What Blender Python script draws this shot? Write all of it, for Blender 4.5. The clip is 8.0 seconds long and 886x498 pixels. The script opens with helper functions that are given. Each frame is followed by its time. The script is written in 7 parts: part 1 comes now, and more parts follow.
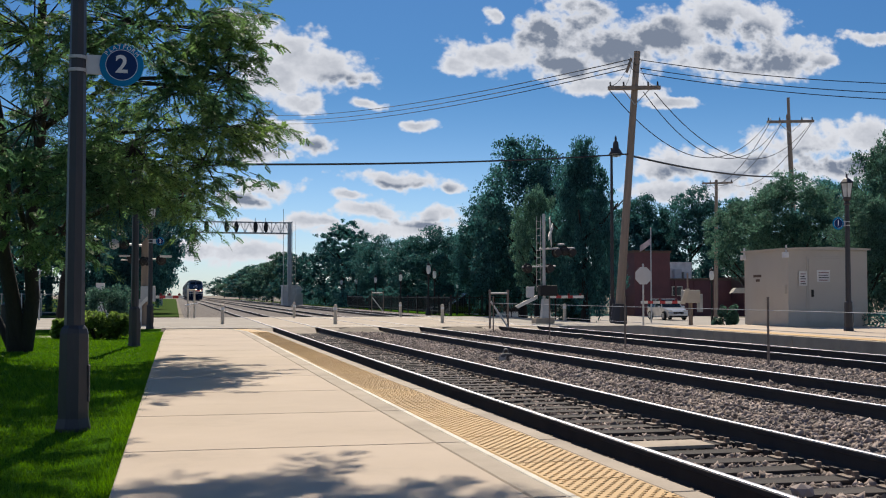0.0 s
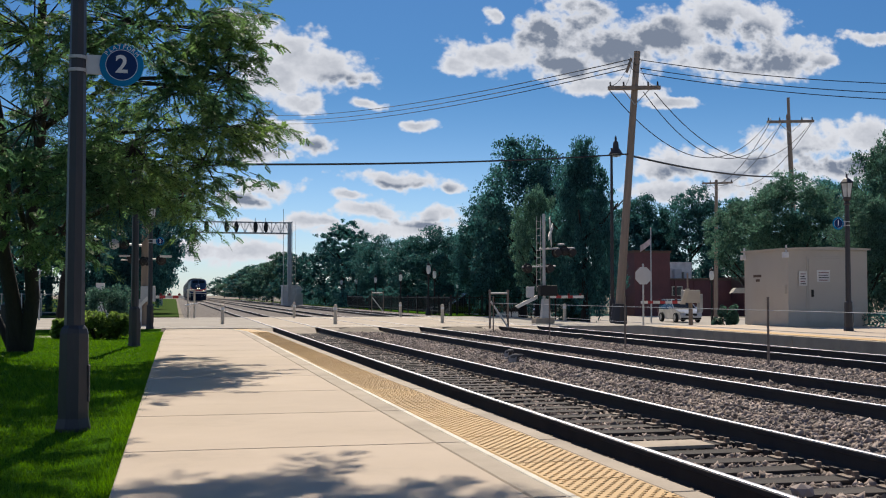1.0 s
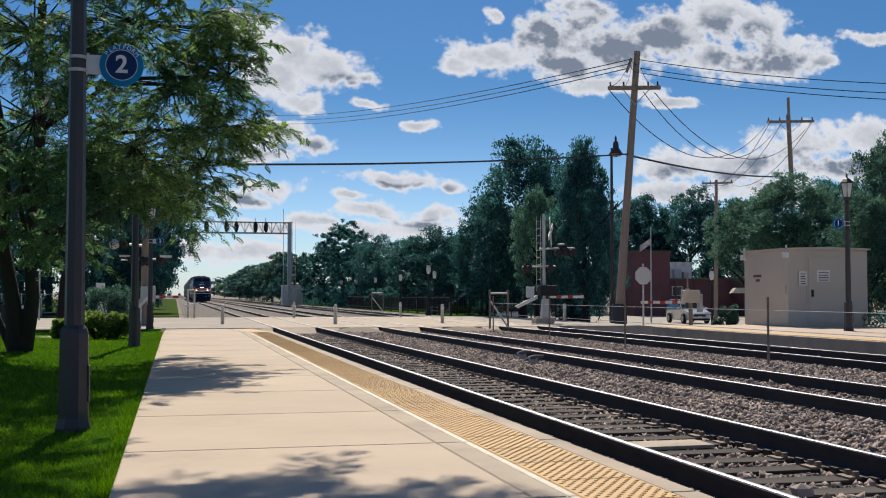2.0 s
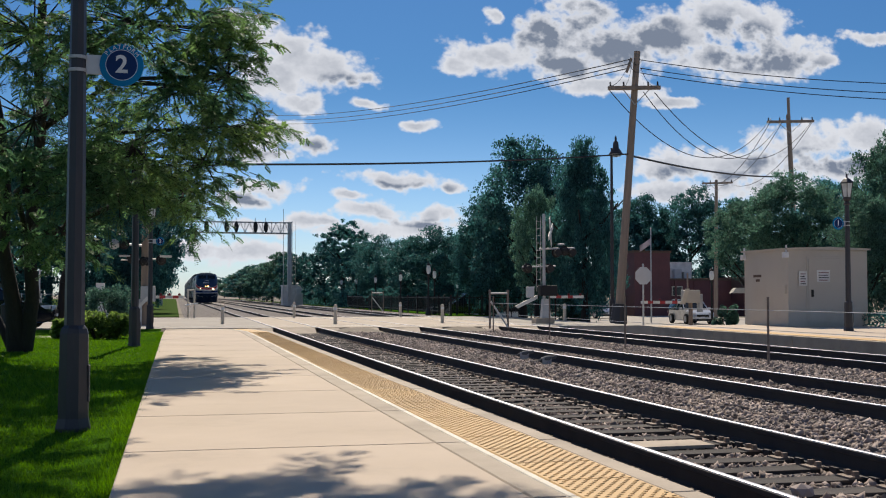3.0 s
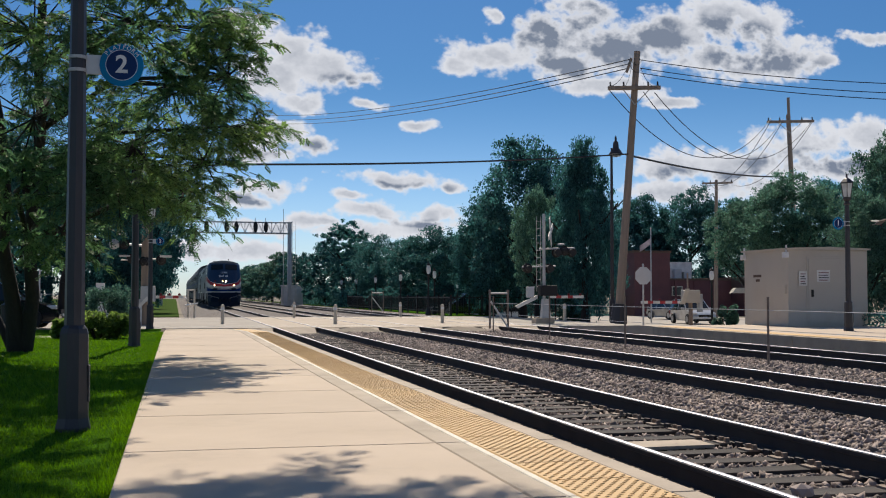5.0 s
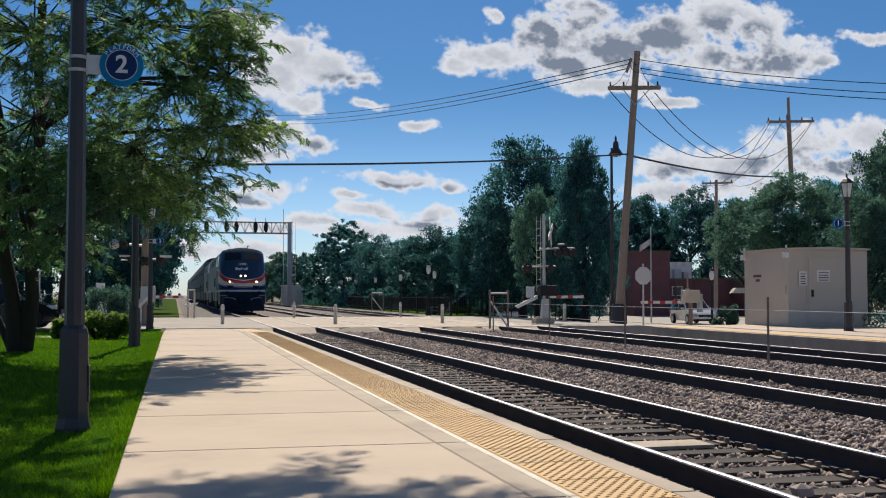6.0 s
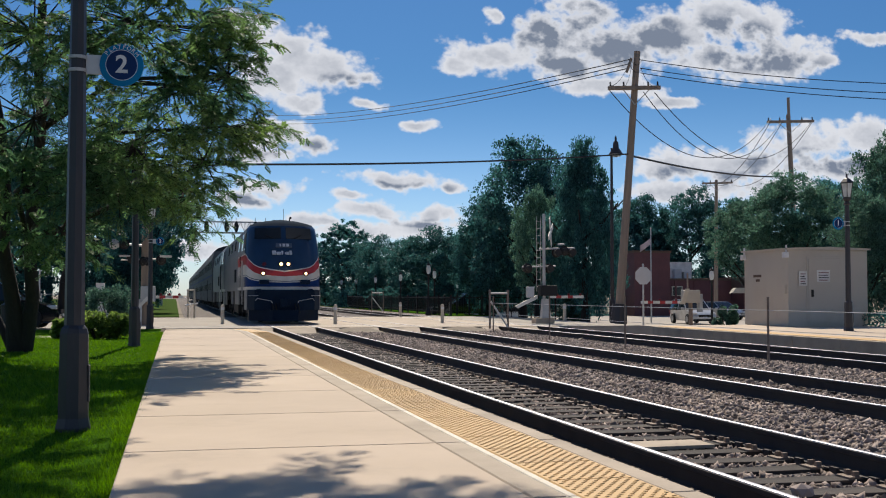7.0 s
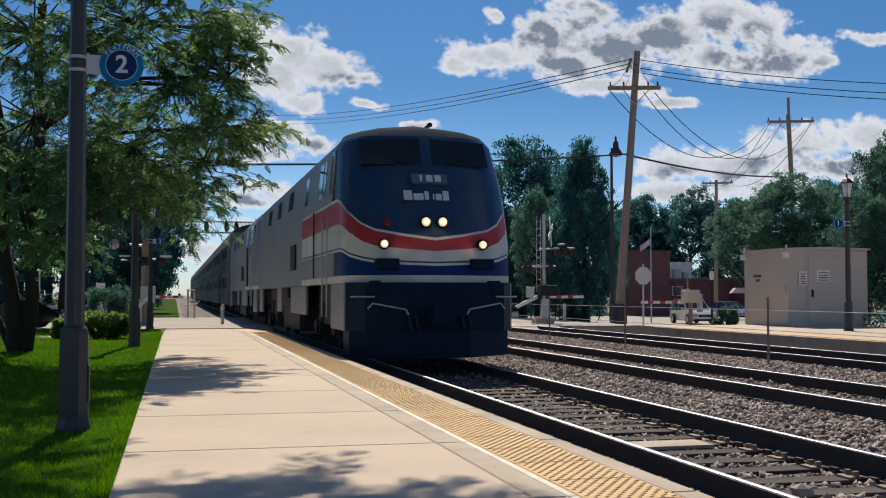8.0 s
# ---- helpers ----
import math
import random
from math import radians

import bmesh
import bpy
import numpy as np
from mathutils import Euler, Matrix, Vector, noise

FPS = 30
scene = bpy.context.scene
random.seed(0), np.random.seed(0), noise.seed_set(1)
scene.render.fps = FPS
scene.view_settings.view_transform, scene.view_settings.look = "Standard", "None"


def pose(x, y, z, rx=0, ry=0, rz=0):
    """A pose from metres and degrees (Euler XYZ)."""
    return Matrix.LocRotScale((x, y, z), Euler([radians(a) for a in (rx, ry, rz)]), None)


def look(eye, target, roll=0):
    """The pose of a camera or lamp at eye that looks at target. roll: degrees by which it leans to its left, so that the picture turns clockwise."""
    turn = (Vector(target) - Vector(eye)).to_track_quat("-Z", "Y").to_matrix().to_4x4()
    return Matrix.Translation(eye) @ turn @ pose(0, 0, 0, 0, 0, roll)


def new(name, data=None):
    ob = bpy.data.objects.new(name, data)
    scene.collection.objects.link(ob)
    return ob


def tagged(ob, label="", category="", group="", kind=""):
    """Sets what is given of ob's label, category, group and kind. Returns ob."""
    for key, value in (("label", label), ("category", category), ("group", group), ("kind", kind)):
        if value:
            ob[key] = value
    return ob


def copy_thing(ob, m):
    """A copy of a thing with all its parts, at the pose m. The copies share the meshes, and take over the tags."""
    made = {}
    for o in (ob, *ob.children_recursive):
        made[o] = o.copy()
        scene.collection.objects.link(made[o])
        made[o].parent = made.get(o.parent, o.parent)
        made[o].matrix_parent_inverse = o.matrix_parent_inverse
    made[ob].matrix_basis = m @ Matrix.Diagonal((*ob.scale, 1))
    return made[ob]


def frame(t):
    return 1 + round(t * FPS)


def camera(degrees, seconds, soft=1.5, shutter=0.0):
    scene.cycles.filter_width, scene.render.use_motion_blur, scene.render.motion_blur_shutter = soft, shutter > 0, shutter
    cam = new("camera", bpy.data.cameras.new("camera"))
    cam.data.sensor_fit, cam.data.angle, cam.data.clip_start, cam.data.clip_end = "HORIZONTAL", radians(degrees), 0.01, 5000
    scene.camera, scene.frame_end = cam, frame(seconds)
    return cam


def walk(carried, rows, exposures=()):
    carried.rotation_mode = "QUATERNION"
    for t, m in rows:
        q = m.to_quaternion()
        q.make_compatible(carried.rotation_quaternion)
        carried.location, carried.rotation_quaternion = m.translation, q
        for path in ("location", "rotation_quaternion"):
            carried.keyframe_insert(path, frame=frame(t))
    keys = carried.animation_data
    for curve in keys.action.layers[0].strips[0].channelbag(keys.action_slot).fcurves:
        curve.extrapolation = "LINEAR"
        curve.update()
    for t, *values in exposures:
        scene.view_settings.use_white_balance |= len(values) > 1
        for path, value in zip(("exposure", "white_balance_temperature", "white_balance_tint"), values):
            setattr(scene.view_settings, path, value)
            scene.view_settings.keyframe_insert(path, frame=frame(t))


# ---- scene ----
cam = camera(42.81, 8.0, soft=1.1)
EYE = Vector((0.0, 0.0, 1.16))
CAM_ROWS = [(0.0, look(EYE, (2.3002, 9.7246, 1.566))), (8.0, look(EYE, (2.3002, 9.7246, 1.566)))]
walk(cam, CAM_ROWS, exposures=[(0.0, 0.2), (8.0, 0.2)])

# ---- sky and sun ----
SUN_EL, SUN_AZ = radians(46), radians(8)  # azimuth from +Y towards +X


def build_world():
    world = bpy.data.worlds.new("sky")
    scene.world = world
    world.use_nodes = True
    nt = world.node_tree
    nt.nodes.clear()
    N, L = nt.nodes.new, nt.links.new

    def m(op, a, b=None, c=None):
        n = N("ShaderNodeMath")
        n.operation = op
        for i, v in enumerate((a, b, c)):
            if v is None:
                continue
            if isinstance(v, (int, float)):
                n.inputs[i].default_value = v
            else:
                L(v, n.inputs[i])
        return n.outputs[0]

    out = N("ShaderNodeOutputWorld")
    sky = N("ShaderNodeTexSky")
    sky.sky_type = "NISHITA"
    sky.sun_disc = False
    sky.sun_elevation = SUN_EL
    sky.sun_rotation = SUN_AZ
    sky.air_density, sky.dust_density, sky.ozone_density = 1.0, 0.35, 2.2
    tex = N("ShaderNodeTexCoord")
    sep = N("ShaderNodeSeparateXYZ")
    L(tex.outputs["Generated"], sep.inputs[0])
    dx, dy, dz = sep.outputs
    ysafe = m("MAXIMUM", dy, 0.08)
    u = m("DIVIDE", dx, ysafe)
    v = m("DIVIDE", dz, ysafe)

    # cumulus banks: centre u, v and half sizes of their heaps
    left_bank = [(0.100, 0.219, 0.038, 0.0253), (0.136, 0.202, 0.043, 0.0245), (0.081, 0.196, 0.040, 0.0302), (0.061, 0.230, 0.027, 0.0201),
                 (0.161, 0.194, 0.023, 0.0133), (0.106, 0.172, 0.030, 0.0141), (0.164, 0.170, 0.016, 0.0066), (0.081, 0.143, 0.042, 0.0180),
                 (0.118, 0.134, 0.026, 0.0141), (0.076, 0.123, 0.034, 0.0090)]
    low_left = [(0.212, 0.153, 0.020, 0.0067), (0.081, 0.096, 0.034, 0.0130), (0.057, 0.084, 0.034, 0.0119), (0.200, 0.105, 0.060, 0.0097),
                (0.245, 0.101, 0.022, 0.0057), (0.151, 0.088, 0.021, 0.0061), (0.167, 0.075, 0.038, 0.0112), (0.229, 0.074, 0.033, 0.0129),
                (0.119, 0.065, 0.031, 0.0080), (0.151, 0.056, 0.056, 0.0121), (0.221, 0.061, 0.047, 0.0113), (0.076, 0.060, 0.054, 0.0089),
                (0.042, 0.037, 0.068, 0.0128)]
    big_bank = [(0.283, 0.221, 0.052, 0.0221), (0.253, 0.210, 0.028, 0.0126), (0.332, 0.244, 0.039, 0.0294), (0.377, 0.266, 0.051, 0.0270),
                (0.354, 0.218, 0.062, 0.0225), (0.411, 0.232, 0.063, 0.0326), (0.458, 0.251, 0.059, 0.0329), (0.517, 0.268, 0.078, 0.0334),
                (0.581, 0.236, 0.068, 0.0253), (0.624, 0.231, 0.029, 0.0113), (0.529, 0.226, 0.091, 0.0234), (0.400, 0.198, 0.071, 0.0130),
                (0.464, 0.186, 0.034, 0.0082), (0.282, 0.257, 0.012, 0.0116), (0.682, 0.259, 0.039, 0.0081)]
    right_low = [(0.468, 0.125, 0.053, 0.0196), (0.528, 0.126, 0.066, 0.0221), (0.605, 0.148, 0.068, 0.0236), (0.674, 0.158, 0.048, 0.0217),
                 (0.651, 0.125, 0.076, 0.0255), (0.457, 0.096, 0.052, 0.0163), (0.558, 0.103, 0.097, 0.0177)]
    # thick hearts and flat undersides that the sun behind does not reach
    shaded = [(0.343, 0.244, 0.035, 0.0203), (0.386, 0.250, 0.031, 0.0227), (0.440, 0.238, 0.044, 0.0246), (0.366, 0.223, 0.039, 0.0140),
              (0.529, 0.245, 0.042, 0.0212), (0.575, 0.228, 0.037, 0.0101), (0.146, 0.188, 0.032, 0.0077), (0.101, 0.127, 0.031, 0.0065),
              (0.620, 0.131, 0.063, 0.0090), (0.492, 0.115, 0.059, 0.0071), (0.195, 0.100, 0.047, 0.0031), (0.074, 0.085, 0.037, 0.0045),
              (0.187, 0.066, 0.041, 0.0036)]
    comb = N("ShaderNodeCombineXYZ")
    L(u, comb.inputs[0])
    L(v, comb.inputs[1])

    def fbm(scale, detail, rough, shift=(0, 0, 0), stretch=(1, 1.35, 1)):
        mp = N("ShaderNodeMapping")
        mp.inputs["Location"].default_value = shift
        mp.inputs["Scale"].default_value = stretch
        L(comb.outputs[0], mp.inputs[0])
        t = N("ShaderNodeTexNoise")
        t.inputs["Scale"].default_value = scale
        t.inputs["Detail"].default_value = detail
        t.inputs["Roughness"].default_value = rough
        L(mp.outputs[0], t.inputs["Vector"])
        return t.outputs["Fac"]

    def puffs(scale, detail):
        """Rounded cauliflower heads: near 1 at a head's middle, 0 in the creases."""
        t = N("ShaderNodeTexVoronoi")
        t.feature = "SMOOTH_F1"
        t.inputs["Scale"].default_value, t.inputs["Detail"].default_value = scale, detail
        t.inputs["Roughness"].default_value, t.inputs["Smoothness"].default_value = 0.6, 0.35
        mp = N("ShaderNodeMapping")
        mp.inputs["Scale"].default_value = (1, 1.3, 1)
        L(comb.outputs[0], mp.inputs[0])
        L(mp.outputs[0], t.inputs["Vector"])
        return m("SUBTRACT", 1.0, t.outputs["Distance"])

    # the banks' outlines wander a little
    warp = N("ShaderNodeTexNoise")
    warp.inputs["Scale"].default_value, warp.inputs["Detail"].default_value = 22, 5
    L(comb.outputs[0], warp.inputs["Vector"])
    wv = N("ShaderNodeVectorMath")
    wv.operation = "MULTIPLY_ADD"
    L(warp.outputs["Color"], wv.inputs[0])
    wv.inputs[1].default_value = (0.036, 0.022, 0.0)
    off = N("ShaderNodeVectorMath")
    off.operation = "ADD"
    L(comb.outputs[0], off.inputs[0])
    off.inputs[1].default_value = (-0.018, -0.011, 0.0)
    L(off.outputs[0], wv.inputs[2])

    def field(heaps, blend):
        total = None
        for cu, cv, ru, rv in heaps:
            q = N("ShaderNodeVectorMath")
            q.operation = "MULTIPLY_ADD"
            L(wv.outputs[0], q.inputs[0])
            q.inputs[1].default_value = (1 / ru, 1 / rv, 0)
            q.inputs[2].default_value = (-cu / ru, -cv / rv, 0)
            ln = N("ShaderNodeVectorMath")
            ln.operation = "LENGTH"
            L(q.outputs[0], ln.inputs[0])
            g = m("SUBTRACT", 1.0, ln.outputs["Value"])
            total = g if total is None else m("SMOOTH_MAX", total, g, blend)
        return total

    heads = m("SUBTRACT", puffs(24, 3.0), 0.5)
    curls = m("SUBTRACT", puffs(75, 2.0), 0.5)
    rough = m("SUBTRACT", fbm(26, 8, 0.62), 0.5)
    f = m("MINIMUM", m("MAXIMUM", field(left_bank + low_left + big_bank + right_low, 0.22), -1.2), 0.7)
    dens = m("ADD", m("ADD", m("ADD", m("ADD", f, 0.32), m("MULTIPLY", heads, 0.45)), m("MULTIPLY", curls, 0.30)), m("MULTIPLY", rough, 1.05))

    def smooth(x, lo, hi):
        n = N("ShaderNodeMapRange")
        n.interpolation_type = "SMOOTHSTEP"
        L(x, n.inputs["Value"])
        n.inputs["From Min"].default_value, n.inputs["From Max"].default_value = lo, hi
        return n.outputs[0]

    alpha_view = smooth(dens, -0.10, 0.34)
    # the same kind of scattered cloud all round the rest of the sky
    t3 = N("ShaderNodeTexNoise")
    t3.inputs["Scale"].default_value, t3.inputs["Detail"].default_value = 2.6, 8
    L(tex.outputs["Generated"], t3.inputs["Vector"])
    alpha_all = m("MULTIPLY", smooth(t3.outputs["Fac"], 0.55, 0.70), smooth(dz, 0.0, 0.12))
    infront = smooth(m("SUBTRACT", m("MULTIPLY", dy, 1.0), m("ABSOLUTE", m("MULTIPLY", m("SUBTRACT", dx, 0.25), 0.8))), 0.25, 0.45)
    low = smooth(m("SUBTRACT", 0.5, v), 0.1, 0.2)
    inside = m("MULTIPLY", infront, low)
    alpha = m("ADD", m("MULTIPLY", alpha_view, inside), m("MULTIPLY", alpha_all, m("SUBTRACT", 1.0, inside)))
    # grey in the thick hearts, white at the sunlit rims
    heart = m("ADD", m("ADD", field(shaded, 0.3), m("MULTIPLY", heads, -0.35)), m("MULTIPLY", rough, 1.0))
    grey = m("ADD", m("MULTIPLY", smooth(heart, -0.45, 0.55), 0.85), m("MULTIPLY", smooth(dens, 0.35, 1.15), 0.25))
    grey = m("MULTIPLY", m("SUBTRACT", m("SUBTRACT", grey, m("MULTIPLY", heads, 0.35)), m("MULTIPLY", curls, 0.35)), smooth(dens, 0.15, 0.75))
    lit = N("ShaderNodeMix")
    lit.data_type = "RGBA"
    L(m("MINIMUM", m("MAXIMUM", grey, 0.0), 1.0), lit.inputs["Factor"])
    lit.inputs["A"].default_value = (6.6, 6.75, 7.2, 1)
    lit.inputs["B"].default_value = (1.75, 2.1, 2.8, 1)
    # deeper blue high up, pale towards the horizon
    tint = N("ShaderNodeMix")
    tint.data_type = "RGBA"
    tint.blend_type = "MULTIPLY"
    tint.inputs["Factor"].default_value = 1.0
    L(sky.outputs[0], tint.inputs["A"])
    haze = N("ShaderNodeMix")
    haze.data_type = "RGBA"
    L(smooth(dz, 0.0, 0.20), haze.inputs["Factor"])
    haze.inputs["A"].default_value = (0.56, 0.71, 0.98, 1)
    haze.inputs["B"].default_value = (0.20, 0.385, 0.585, 1)
    L(haze.outputs["Result"], tint.inputs["B"])
    mix = N("ShaderNodeMix")
    mix.data_type = "RGBA"
    L(alpha, mix.inputs["Factor"])
    L(tint.outputs["Result"], mix.inputs["A"])
    L(lit.outputs["Result"], mix.inputs["B"])
    bg = N("ShaderNodeBackground")
    bg.inputs["Strength"].default_value = 0.098
    L(mix.outputs["Result"], bg.inputs["Color"])
    L(bg.outputs[0], out.inputs["Surface"])


build_world()
sun = new("sun", bpy.data.lights.new("sun", "SUN"))
sun.data.energy, sun.data.angle, sun.data.color = 4.5, radians(0.55), (1.0, 0.89, 0.74)
sun.matrix_world = look((0, 0, 50), (-math.sin(SUN_AZ) * math.cos(SUN_EL) * 10, -math.cos(SUN_AZ) * math.cos(SUN_EL) * 10, 50 - 10 * math.sin(SUN_EL)))


# ---- materials ----
def mat(name, col, rough=0.6, metal=0.0, var=0.15, scale=6.0, fine=60.0, bump=0.15, bdist=0.004, col2=None, stretch=(1, 1, 1),
        rand=0.0, emit=None, coat=0.0, spec=0.5, stain=None, transl=0.0, leaf_rand=0.0):
    """Noise-varied surface: broad stains at scale, grain at fine, with relief."""
    mt = bpy.data.materials.new(name)
    mt.use_nodes = True
    nt = mt.node_tree
    N, L = nt.nodes.new, nt.links.new
    b = nt.nodes["Principled BSDF"]
    b.inputs["Roughness"].default_value = rough
    b.inputs["Metallic"].default_value = metal
    b.inputs["Coat Weight"].default_value = coat
    b.inputs["Specular IOR Level"].default_value = spec
    tc = N("ShaderNodeTexCoord")
    mp = N("ShaderNodeMapping")
    mp.inputs["Scale"].default_value = stretch
    L(tc.outputs["Object"], mp.inputs[0])

    def noise_tex(s, d, r=0.6):
        t = N("ShaderNodeTexNoise")
        t.inputs["Scale"].default_value, t.inputs["Detail"].default_value, t.inputs["Roughness"].default_value = s, d, r
        L(mp.outputs[0], t.inputs["Vector"])
        return t.outputs["Fac"]

    big, small = noise_tex(scale, 5), noise_tex(fine, 4)
    c1 = tuple(col) + (1,)
    c2 = tuple(col2) + (1,) if col2 else tuple(min(1, c * 0.72) for c in col) + (1,)
    ramp = N("ShaderNodeMapRange")
    ramp.inputs["From Min"].default_value, ramp.inputs["From Max"].default_value = 0.35, 0.7
    L(big, ramp.inputs["Value"])
    mx = N("ShaderNodeMix")
    mx.data_type = "RGBA"
    L(ramp.outputs[0], mx.inputs["Factor"])
    mx.inputs["A"].default_value, mx.inputs["B"].default_value = c1, c2
    hsv = N("ShaderNodeHueSaturation")
    L(mx.outputs["Result"], hsv.inputs["Color"])
    a = N("ShaderNodeMath")
    a.operation = "MULTIPLY_ADD"
    L(small, a.inputs[0])
    a.inputs[1].default_value, a.inputs[2].default_value = 2 * var, 1 - var
    last = a.outputs[0]
    if rand:
        info = N("ShaderNodeObjectInfo")
        r = N("ShaderNodeMath")
        r.operation = "MULTIPLY_ADD"
        L(info.outputs["Random"], r.inputs[0])
        r.inputs[1].default_value, r.inputs[2].default_value = 2 * rand, 1 - rand
        k = N("ShaderNodeMath")
        k.operation = "MULTIPLY"
        L(last, k.inputs[0])
        L(r.outputs[0], k.inputs[1])
        last = k.outputs[0]
    if leaf_rand:
        geo = N("ShaderNodeNewGeometry")
        r = N("ShaderNodeMath")
        r.operation = "MULTIPLY_ADD"
        L(geo.outputs["Random Per Island"], r.inputs[0])
        r.inputs[1].default_value, r.inputs[2].default_value = 2 * leaf_rand, 1 - leaf_rand
        k = N("ShaderNodeMath")
        k.operation = "MULTIPLY"
        L(last, k.inputs[0])
        L(r.outputs[0], k.inputs[1])
        last = k.outputs[0]
    L(last, hsv.inputs["Value"])
    colour = hsv.outputs[0]
    if stain:
        st = N("ShaderNodeMix")
        st.data_type = "RGBA"
        sm = N("ShaderNodeMapRange")
        sm.inputs["From Min"].default_value, sm.inputs["From Max"].default_value = 0.55, 0.72
        L(noise_tex(stain[1], 6, 0.7), sm.inputs["Value"])
        k = N("ShaderNodeMath")
        k.operation = "MULTIPLY"
        L(sm.outputs[0], k.inputs[0])
        k.inputs[1].default_value = stain[2]
        L(k.outputs[0], st.inputs["Factor"])
        L(colour, st.inputs["A"])
        st.inputs["B"].default_value = tuple(stain[0]) + (1,)
        colour = st.outputs["Result"]
    L(colour, b.inputs["Base Color"])
    if bump:
        bp = N("ShaderNodeBump")
        bp.inputs["Strength"].default_value, bp.inputs["Distance"].default_value = bump, bdist
        L(small, bp.inputs["Height"])
        L(bp.outputs[0], b.inputs["Normal"])
    if emit:
        b.inputs["Emission Color"].default_value = tuple(emit[0]) + (1,)
        b.inputs["Emission Strength"].default_value = emit[1]
    if transl:
        tr = N("ShaderNodeBsdfTranslucent")
        tint = N("ShaderNodeHueSaturation")
        tint.inputs["Saturation"].default_value, tint.inputs["Value"].default_value = 1.15, 1.7
        L(colour, tint.inputs["Color"])
        L(tint.outputs[0], tr.inputs["Color"])
        mixs = N("ShaderNodeMixShader")
        mixs.inputs[0].default_value = transl
        L(b.outputs[0], mixs.inputs[1])
        L(tr.outputs[0], mixs.inputs[2])
        L(mixs.outputs[0], nt.nodes["Material Output"].inputs["Surface"])
    return mt


def glass(name, tint=(0.02, 0.025, 0.03), rough=0.05):
    return mat(name, tint, rough, 0.0, 0.02, 3, 20, 0, coat=0.15, spec=0.35)


